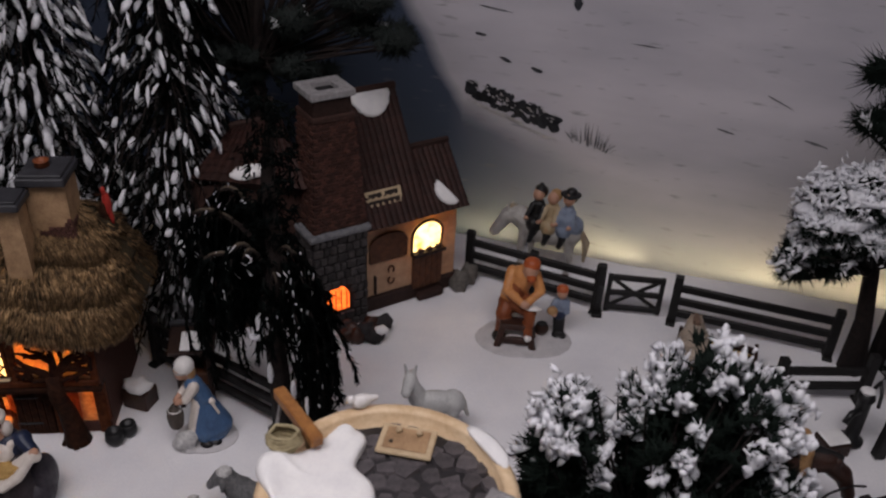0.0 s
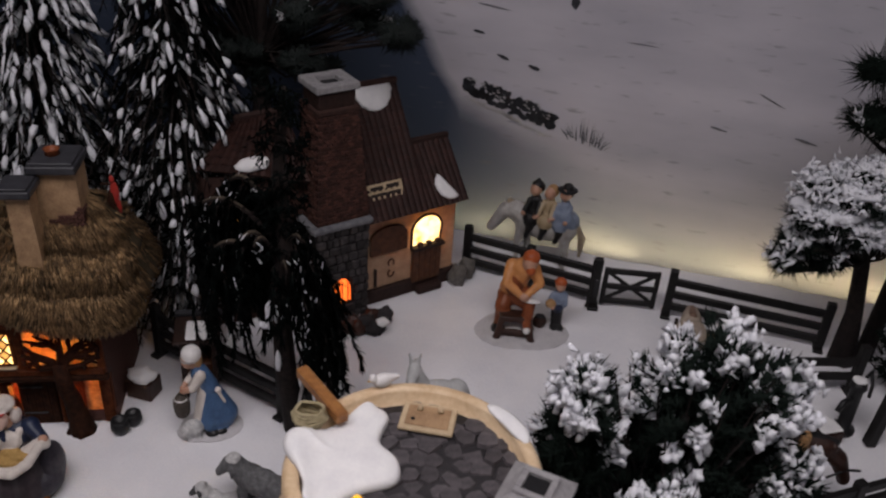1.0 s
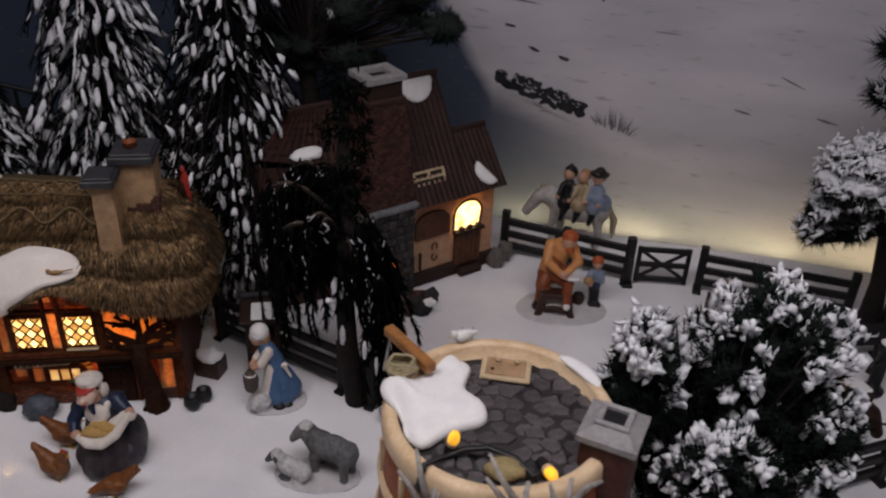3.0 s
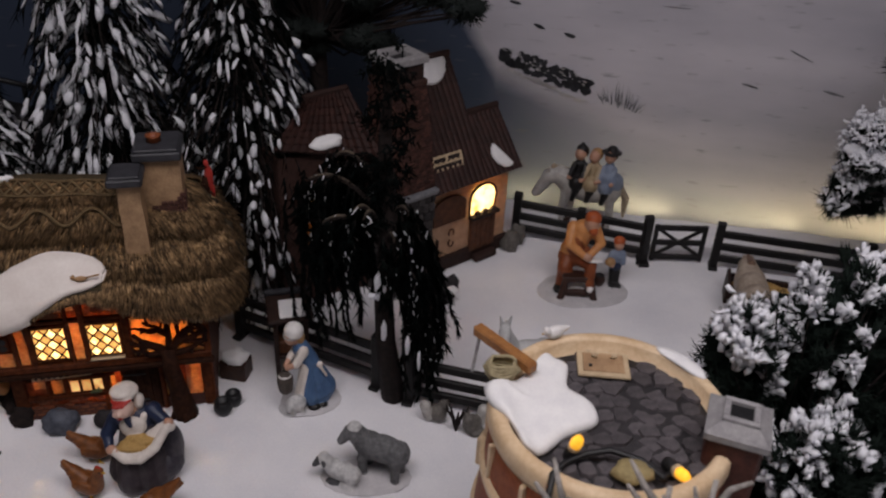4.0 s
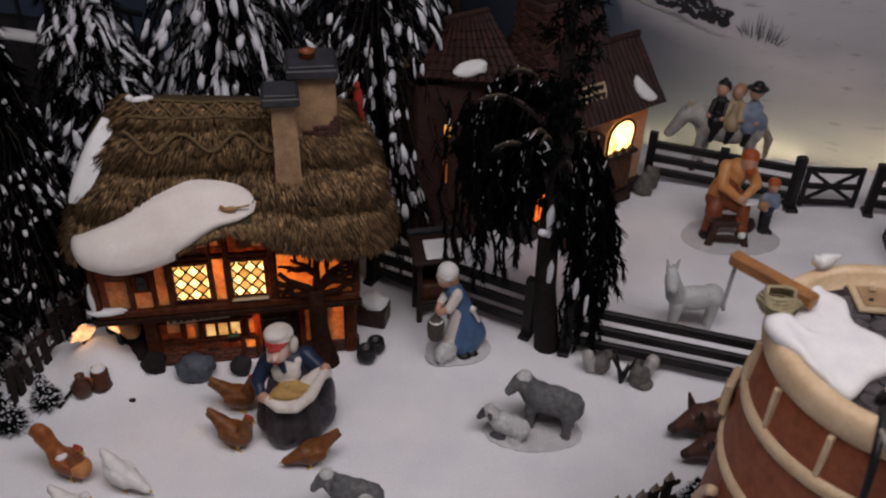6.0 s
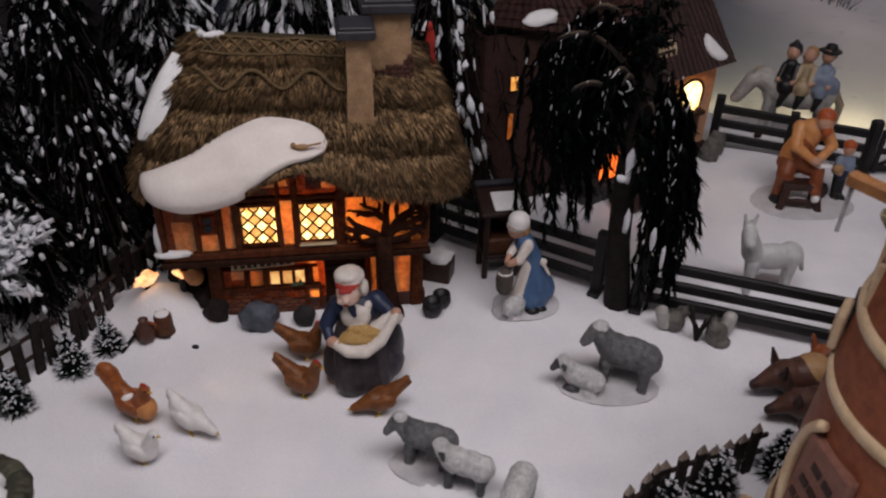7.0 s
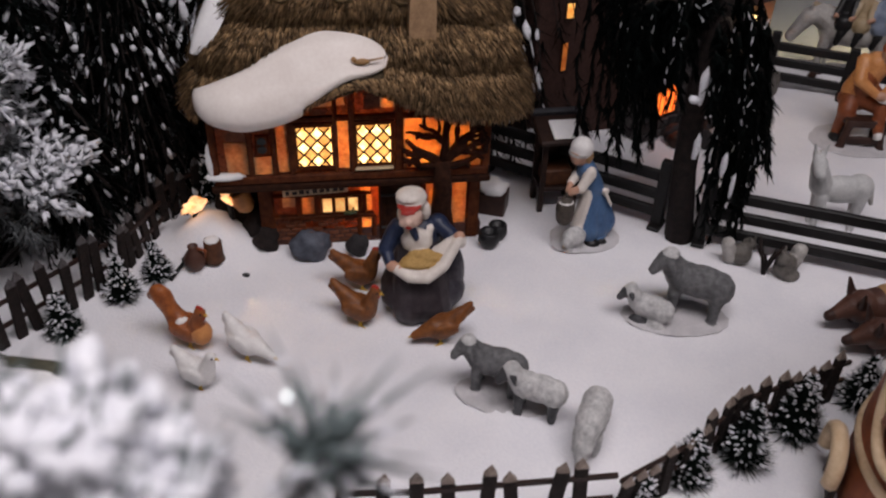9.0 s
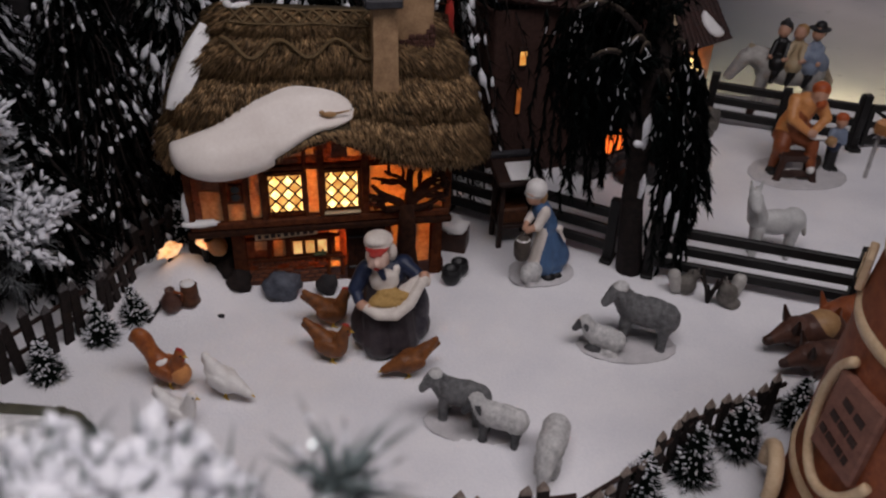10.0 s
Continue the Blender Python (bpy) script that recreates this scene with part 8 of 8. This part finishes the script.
figure("sheep_figurine", fuse("sheep_one", sheep_forms("pale", "pale", (0, 0), 74, down=True, s=0.76), SHEEP, 0.8, 2, 0.35), stand_at(-0.138, 0.319, 0), "pale woolly porcelain sheep with lowered head", "sheep")

# white foal, alert ears
F_ = [("e", (4, 0, 28), (17, 8, 9), "c"), ("e", (15, 0, 29), (9, 8.4, 9.5), "c"), ("c", (-9, 0, 31), (-15, -2, 46), 7.2, 5, "c"), ("c", (-15, -2, 47), (-17, -11, 44), 5, 3.4, "c"), ("c", (-13, 1.5, 50), (-11, 2, 58), 1.9, 0.9, "c"), ("c", (-17, 1.5, 50), (-19, 2, 58), 1.9, 0.9, "c"), ("c", (-14, 3, 52), (-9, 3, 38), 1.6, 1.6, "d"), ("c", (22, 0, 30), (26, 0, 18), 2.4, 1.4, "d")]
for x, y in ((-8, -4), (-7, 4), (16, -4.5), (18, 4.5)):
    F_ += [("c", (x, y, 24), (x, y, 12), 4, 2.6, "c"), ("c", (x, y, 12), (x, y, 2), 2.4, 2.2, "c")]
figure("foal", fuse("foal", F_, dict(c=P_FOAL, d=P_DAPPLE), 0.75), stand_at(0.022, 0.517, 5) @ Matrix.Scale(1.02, 4), "white porcelain donkey foal with upright ears", "foal")
# grey draught horse at the manger, seen from behind
figure("grey_horse", fuse("grey_horse", horse_forms("c", "m", "h", down=True), dict(c=P_GREYHORSE, m=mat("porcelain_brown_tail", (0.20, 0.12, 0.08), (0.11, 0.065, 0.045), 0.5, 300, 0.4), h=P_BLACK), 0.9), stand_at(0.212, 0.590, -98) @ Matrix.Diagonal((0.84, 0.98, 0.90, 1)), "grey-brown porcelain horse bending to the manger", "horse")
# brown horse with a collar
F_ = horse_forms("c", "m", "h", down=True) + [("c", (-27, -9, 44), (-27, -8, 62), 3, 3, "k"), ("c", (-27, 9, 44), (-27, 8, 62), 3, 3, "k"), ("c", (-27, -8, 62), (-27, 8, 62), 3, 3, "k"), ("c", (-27, -9, 44), (-27, 9, 44), 3, 3, "k"), ("c", (-8, -12.5, 36), (-8, -9, 58), 1.6, 1.6, "m"), ("c", (-8, -9, 58), (-8, 9, 58), 1.6, 1.6, "m")]
figure("brown_horse", fuse("brown_horse", F_, dict(c=P_BROWN, m=P_BLACK, h=P_BLACK, k=P_TAN), 0.9), stand_at(0.233, 0.480, 172) @ Matrix.Scale(1.10, 4), "dark brown porcelain horse wearing a tan collar", "horse")
solo("reins", Build().tube([(0.304, 0.472, 0.040), (0.293, 0.468, 0.043), (0.280, 0.464, 0.038), (0.270, 0.461, 0.026), (0.264, 0.459, 0.012), (0.263, 0.458, 0.001)], 0.0009, 6), BLACKMETAL, pose(0, 0, 0), "thin black rein hanging from the horse", "rein", smooth=True)


def pig_forms():
    f = [("e", (0, 0, 19), (22, 13, 13.5), "c"), ("e", (-14, 0, 20), (12, 11.5, 12), "c"), ("e", (13, 0, 19), (12, 13, 13), "c"), ("c", (-22, 0, 20), (-31, 0, 16), 8.5, 5.2, "c"), ("c", (-31, 0, 16), (-36, 0, 14), 4.4, 4.2, "d"), ("c", (-20, 7, 27), (-23, 10, 38), 3.4, 1.2, "d"), ("c", (-20, -7, 27), (-23, -10, 38), 3.4, 1.2, "d"), ("c", (24, 0, 23), (27, 2, 27), 1.4, 0.9, "c")]
    for x in (-12, 13):
        for y in (-7, 7):
            f.append(("c", (x, y, 11), (x, y, 2.4), 4, 2.8, "d"))
    return f


PIG = fuse("pig", pig_forms() + [("e", (6, 0, 23), (15, 12.4, 11.8), "t")], dict(c=P_PIG, d=P_BROWN, t=P_TAN), 0.8)
figure("pig", PIG, stand_at(0.024, 0.420, 14) @ Matrix.Scale(0.80, 4), "brown porcelain pig sniffing the snow beside tower", "pig", "pigs by the tower")
figure("pig", fuse("pig_dark", pig_forms(), dict(c=P_PIG, d=P_BROWN), 0.8), stand_at(0.026, 0.397, 8) @ Matrix.Scale(0.74, 4), "dark brown porcelain pig beside another pig", "pig", "pigs by the tower")
figure("pig", fuse("pig_red", pig_forms(), dict(c=P_RUST, d=P_RUST), 0.8), stand_at(0.050, 0.437, 24) @ Matrix.Scale(0.80, 4), "russet porcelain pig standing behind the others", "pig", "pigs by the tower")
SQ = [("e", (0, 0, 9), (8, 7, 9), "c"), ("e", (-4, -3, 17), (5, 4.6, 5), "c"), ("c", (-4, -1, 20), (-3, 1, 25), 1.6, 0.8, "c"), ("c", (-6, -3, 20), (-7, -2, 25), 1.6, 0.8, "c"), ("c", (7, 4, 6), (10, 5, 18), 4.4, 5.2, "d"), ("e", (3, -3, 4), (7, 6, 4), "c")]
SQM = fuse("squirrel", SQ, dict(c=P_SQUIRREL, d=P_DAPPLE), 0.7, 2, 0.3)
figure("squirrel", SQM, stand_at(-0.016, 0.460, 10) @ Matrix.Scale(0.88, 4), "grey-brown porcelain squirrel below the fence rail", "squirrel", "squirrels by the fence")
figure("squirrel", SQM, stand_at(-0.040, 0.470, 160) @ Matrix.Scale(0.82, 4), "grey-brown porcelain squirrel below the fence rail", "squirrel", "squirrels by the fence")
sap = thing("bare_sapling", stand_at(-0.027, 0.461), "dark leafless sapling between two squirrels", "sapling")
rng = random.Random(17)
for k in range(9):
    a = rng.uniform(0, 6.28)
    tw = Build().tube([(0, 0, 0), (0.003 * math.cos(a), 0.003 * math.sin(a), 0.012), (0.008 * math.cos(a), 0.007 * math.sin(a), 0.018 + 0.008 * rng.random())], [0.0012, 0.001, 0.0006], 5)
    part("twig", tw, BARK, sap, "", True)

# dove on the parapet
F_ = [("e", (0, 0, 6), (9, 5, 5), "w"), ("c", (6, 0, 6), (14, 0, 5), 3.4, 1.6, "w"), ("e", (-8, 0, 10), (3.8, 3.4, 3.6), "w"), ("c", (-11, 0, 9.5), (-13.5, 0, 9), 0.9, 0.5, "y")]
figure("dove", fuse("dove", F_, dict(w=P_WHITE, y=P_YELLOW), 0.6), pose(TX - 0.019, TY + 0.0455, 0.1822, 0, -14, 25) @ Matrix.Diagonal((0.5, 0.62, 0.68, 1)), "white porcelain dove on the cream parapet", "dove")

# ---- small things in the yard ----
hutch = thing("nesting_hutch", stand_at(-0.152, 0.523, 14) @ Matrix.Scale(0.88, 4), "dark wooden nesting hutch with snow on its roof", "hutch")
for x in (-0.0125, 0.0125):
    for y in (-0.010, 0.010):
        part("leg", Build().box(x - 0.002, x + 0.002, y - 0.002, y + 0.002, 0, 0.060, 0.0005), DARKWOOD, hutch)
part("shelf", Build().box(-0.014, 0.014, -0.012, 0.012, 0.018, 0.021, 0.0005), DARKWOOD, hutch)
part("back_panel", Build().box(-0.0125, 0.0125, 0.0095, 0.0115, 0.02, 0.058, 0.0004), DARKWOOD, hutch)
part("crate", Build().box(-0.011, 0.010, -0.009, 0.008, 0.0212, 0.034, 0.001), BROWNWOOD, hutch)
rf = part("roof", Build().box(-0.0185, 0.0185, -0.0165, 0.0165, 0, 0.0045, 0.001), DARKWOOD, hutch, m=pose(0, 0, 0.061, 12, 0, 0))
part("roof_ridge", Build().box(-0.019, 0.019, 0.012, 0.017, 0.004, 0.009, 0.001), CAPSLATE, rf)
part("snow", Build().box(-0.0085, 0.0125, -0.0145, 0.006, 0.0045, 0.0066, 0.001), SNOWCAP, rf, "square patch of white snow")

crate = thing("flower_crate", stand_at(-0.192, 0.510, -10), "dark red crate heaped with snow beside cottage", "crate")
part("box", Build().box(-0.010, 0.010, -0.008, 0.008, 0, 0.016, 0.001), P_BROWN, crate)
part("snow", Build().ball((0, 0, 0.017), (0.011, 0.009, 0.006), 14, 8, 0, None, 0.4), SNOWCAP, crate, "", True)
for i, (x, y, r) in enumerate(((-0.187, 0.478, 0.0062), (-0.192, 0.468, 0.0066))):
    t = thing("dark_pot", stand_at(x, y), "small near-black round pot beside cottage wall", "pot", "pots by the cottage")
    part("bowl", Build().lathe([(r * 0.6, 0), (r, r * 0.8), (r * 0.92, r * 1.6), (r * 0.7, r * 1.7), (r * 0.7, r * 1.3)], 18), BLACKMETAL, t, "", True)
    part("rim", Build().tube([(r * 0.8 * math.cos(a), r * 0.8 * math.sin(a), r * 1.7) for a in np.linspace(0, 6.283, 18)], r * 0.12, 6), BLACKMETAL, t, "", True)
solo("blue_grey_stone", Build().ball((0, 0, 0.008), (0.0125, 0.009, 0.0095), 16, 10, 0, None, 0.35), mat("blue_stone", (0.10, 0.11, 0.14), (0.04, 0.045, 0.06), 0.6, 220, 0.6), stand_at(-0.297, 0.446), "rounded blue-grey boulder before the cottage", "boulder", smooth=True)
solo("dark_stone", Build().ball((0, 0, 0.006), (0.007, 0.006, 0.0075), 14, 9, 0, None, 0.35), STONE_D, stand_at(-0.270, 0.452), "small dark stone by the cottage door", "boulder", smooth=True)
rng = random.Random(23)
for x, y, r in ((-0.0860, 0.026, 0.010), (-0.0760, 0.015, 0.011), (-0.0700, 0.006, 0.0085), (-0.0640, -0.004, 0.008), (-0.081, 0.034, 0.013)):
    q = M_COT @ Vector((x, y, 0))
    solo("dark_stone", Build().ball((0, 0, r * 0.7), (r, r * 0.85, r * rng.uniform(0.9, 1.25)), 14, 9, 0, None, 0.5), BARK, stand_at(q.x, q.y, rng.uniform(0, 180)), "dark stone heaped under the cottage jetty", "boulder", "stones under the jetty", smooth=True)
q = M_COT @ Vector((-0.0735, 0.004, 0))
pot = thing("clay_pot", stand_at(q.x, q.y, 20) @ pose(0, 0, 0.016, 0, -24, 0), "tilted peach clay pot on dark stones", "pot")
part("body", Build().lathe([(0.0030, 0), (0.0056, 0.003), (0.0062, 0.008), (0.0048, 0.0125), (0.0052, 0.0140), (0.0040, 0.0141), (0.0036, 0.009)], 16), P_APRICOT, pot, "", True)
# dark disc over the hollow paints in the shade inside the pot
part("mouth", Build().lathe([(0.0041, 0.0126), (0.0041, 0.0130), (0.0010, 0.0130)], 14), P_BROWN, pot, "mouth with its inner shade painted dark")
jug = thing("log_stump", stand_at(-0.350, 0.427) @ Matrix.Scale(0.84, 4), "cut tree stump with snowy top", "stump")
part("wood", Build().lathe([(0.0072, 0), (0.0062, 0.004), (0.006, 0.0155), (0.0055, 0.0165)], 16, 0, (0, 0, 0), 0.05), BROWNWOOD, jug, "", True)
part("snow", Build().ball((0, 0, 0.0165), (0.0052, 0.0052, 0.0016), 14, 6), SNOWCAP, jug, "", True)
jug = thing("clay_jug", stand_at(-0.3595, 0.4215) @ Matrix.Scale(0.84, 4), "red-brown clay jug standing in the snow", "jug")
part("body", Build().lathe([(0.005, 0), (0.0072, 0.004), (0.0074, 0.009), (0.0048, 0.0135), (0.003, 0.0155), (0.0036, 0.0185), (0.0026, 0.0186), (0.0022, 0.014)], 18), P_PIG, jug, "", True)
part("handle", Build().tube([(0.003, 0, 0.0165), (0.0085, 0, 0.015), (0.0072, 0, 0.009)], 0.0011, 6), P_RUST, jug, "", True)
axe = thing("axe", stand_at(-0.372, 0.412, 60), "small dark axe leaning in the snow", "axe")
part("haft", Build().tube([(0, 0, 0.001), (0.014, 0, 0.009)], [0.0012, 0.001], 6), BLACKWOOD, axe)
part("head", Build().box(0.0105, 0.0165, -0.001, 0.001, 0.0065, 0.0105, 0.0004), BLACKMETAL, axe)
solo("coal_lump", Build().ball((0, 0, 0.0012), (0.0024, 0.0016, 0.0014), 8, 6, 0, None, 0.4), BLACKMETAL, stand_at(-0.330, 0.421), "tiny dark lump lying on the snow", "lump")
for i, (x, y, z, r) in enumerate(((-0.367, 0.450, 0.027, 0.0062), (-0.346, 0.454, 0.031, 0.0042))):
    t = thing("ground_lamp", pose(x, y, 0), "warm glowing lamp half hidden in snow", "lamp", "warm lamps by the cottage")
    part("stake", Build().tube([(0, 0, 0), (0, 0, z - r * 0.6)], [0.0014, 0.002], 7), BLACKMETAL, t)
    part("glow_bulb", Build().ball((0, 0, z), (r * 1.05, r * 0.7, r * 0.62), 16, 12, 0, Matrix.Rotation(0.7 if i else -0.5, 3, "Y"), 0.9), FLAME, t, "soft peach glowing bulb", True)
# stones and sleeping snow by the forge
heap = thing("stone_heap", stand_at(-0.046, 0.617, 20), "heap of dark stones dusted with snow by the forge", "stone heap")
rng = random.Random(19)
for i in range(9):
    part("stone", Build().ball((rng.uniform(-0.018, 0.018), rng.uniform(-0.008, 0.008), 0.006 + 0.004 * rng.random()), (rng.uniform(0.006, 0.010), rng.uniform(0.005, 0.008), rng.uniform(0.006, 0.010)), 12, 8, 0, None, 0.4), P_BROWN if i < 4 else STONE_D, heap, "", True)
part("snow", Build().ball((0.012, -0.009, 0.013), (0.006, 0.004, 0.004), 12, 8, 0, None, 0.4), SNOWCAP, heap, "", True)
for i in range(2):
    solo("rock", Build().ball((0, 0, 0.008), (0.009, 0.007, 0.012), 14, 9, 0, None, 0.45), P_SQUIRREL, stand_at(0.024 + 0.007 * i, 0.703 + 0.014 * i), "grey rock dusted with snow at the smithy corner", "rock", "rocks at the smithy", smooth=True)
# hay manger
mg = thing("manger", stand_at(0.240, 0.632, -14), "long dark wooden manger filled with hay", "manger")
for y in (-0.010, 0.010):
    part("side_board", Build().box(-0.030, 0.030, y - 0.0015, y + 0.0015, 0.006, 0.020, 0.0006), DARKWOOD, mg)
for x in (-0.030, 0.030):
    part("end_board", Build().box(x - 0.0015, x + 0.0015, -0.0115, 0.0115, 0, 0.024, 0.0006), DARKWOOD, mg)
part("hay", Build().ball((0, 0, 0.015), (0.027, 0.0085, 0.005), 18, 8, 0, None, 0.5), P_GRAIN, mg, "", True)
# black hand pump with snow by the far fence
pump = thing("hand_pump", stand_at(0.330, 0.560, 20), "black iron hand pump topped with snow", "pump")
part("column", Build().lathe([(0.009, 0), (0.009, 0.004), (0.005, 0.006), (0.0048, 0.04), (0.0065, 0.043), (0.005, 0.048)], 16), BLACKMETAL, pump, "", True)
part("spout", Build().tube([(0, 0, 0.032), (-0.012, -0.004, 0.033), (-0.017, -0.006, 0.027)], [0.0026, 0.0024, 0.0022], 8), BLACKMETAL, pump, "", True)
part("handle", Build().tube([(0, 0, 0.046), (0.012, 0.004, 0.052), (0.022, 0.008, 0.034), (0.024, 0.009, 0.022)], 0.0014, 7), BLACKMETAL, pump, "", True)
part("snow", Build().ball((0, 0, 0.049), (0.006, 0.005, 0.0022), 12, 6, 0, None, 0.3), SNOWCAP, pump, "", True)
part("trough", Build().box(-0.030, -0.010, -0.014, 0.004, 0, 0.012, 0.001), DARKWOOD, pump)
part("trough_snow", Build().box(-0.029, -0.011, -0.013, 0.003, 0.012, 0.0145, 0.0012), SNOWCAP, pump)
# corner of a neighbouring cottage at the front edge: rounded eave of ridge tiles round a snow-filled roof
nb = thing("neighbour_cottage", pose(-0.390, 0.205, 0.0), "corner of an ochre cottage with snow-filled mossy roof", "house")
part("wall", Build().box(-0.075, 0.046, -0.04, 0.032, -0.03, 0.072, 0.001), HONEYWOOD, nb, "ochre wall")
for z_ in (0.020, 0.046):
    part("timber", Build().box(-0.076, 0.0475, -0.041, 0.0335, z_, z_ + 0.006, 0.0006), BROWNWOOD, nb)
MOSS = mat("mossy_slate", (0.085, 0.08, 0.052), (0.03, 0.03, 0.022), 0.7, 160, 0.6, random_tint=0.3)
rnd = []
for k in range(9):
    a = math.pi / 2 * k / 8
    rnd.append((0.044 + 0.018 * math.sin(a), 0.034 + 0.018 * math.cos(a)))
outline = [(-0.085, 0.052)] + rnd + [(0.062, -0.02), (0.050, -0.05), (-0.085, -0.05)]
part("roof", Build().prism(outline, 0.070, 0.080), MOSS, nb, "green-black roof")
eave = [Vector((x, y, 0.081)) for x, y in [(-0.085, 0.052), (-0.06, 0.053), (-0.03, 0.053), (0.0, 0.054), (0.022, 0.053)] + rnd + [(0.063, 0.015), (0.060, -0.002), (0.054, -0.018), (0.046, -0.034)]]
for k, (p, q) in enumerate(zip(eave, eave[1:])):
    d = (q - p) * 0.04
    r_ = 0.0043 + 0.0004 * (k % 2)
    part("ridge_tile", Build().tube([p - d, p + (q - p) * 0.1, q - (q - p) * 0.1, q + d], [r_ * 0.85, r_, r_, r_ * 0.85], 10), MOSS, nb, "", True)
cap = Build()
n_ = len(outline)
for s_, z_ in ((0.95, 0.078), (0.95, 0.0835), (0.92, 0.086), (0.82, 0.088), (0.4, 0.090)):
    cap.v += [(-0.0115 + (x + 0.0115) * s_ - 0.004 * (k % 3 == 0), 0.001 + (y - 0.001) * s_, z_) for k, (x, y) in enumerate(outline)]
for j in range(4):
    for k in range(n_):
        cap.f.append((j * n_ + k, j * n_ + (k + 1) % n_, (j + 1) * n_ + (k + 1) % n_, (j + 1) * n_ + k))
cap.f.append(tuple(4 * n_ + k for k in range(n_)))
cap.k = [0] * len(cap.f)
part("snow", cap, SNOWCAP, nb, "smooth white snow on the roof", True)
part("chimney", Build().box(-0.012, 0.012, 0.030, 0.052, 0.07, 0.104, 0.0015), BRICKMASS, nb, "dark red brick chimney", m=pose(-0.040, 0.006, 0))
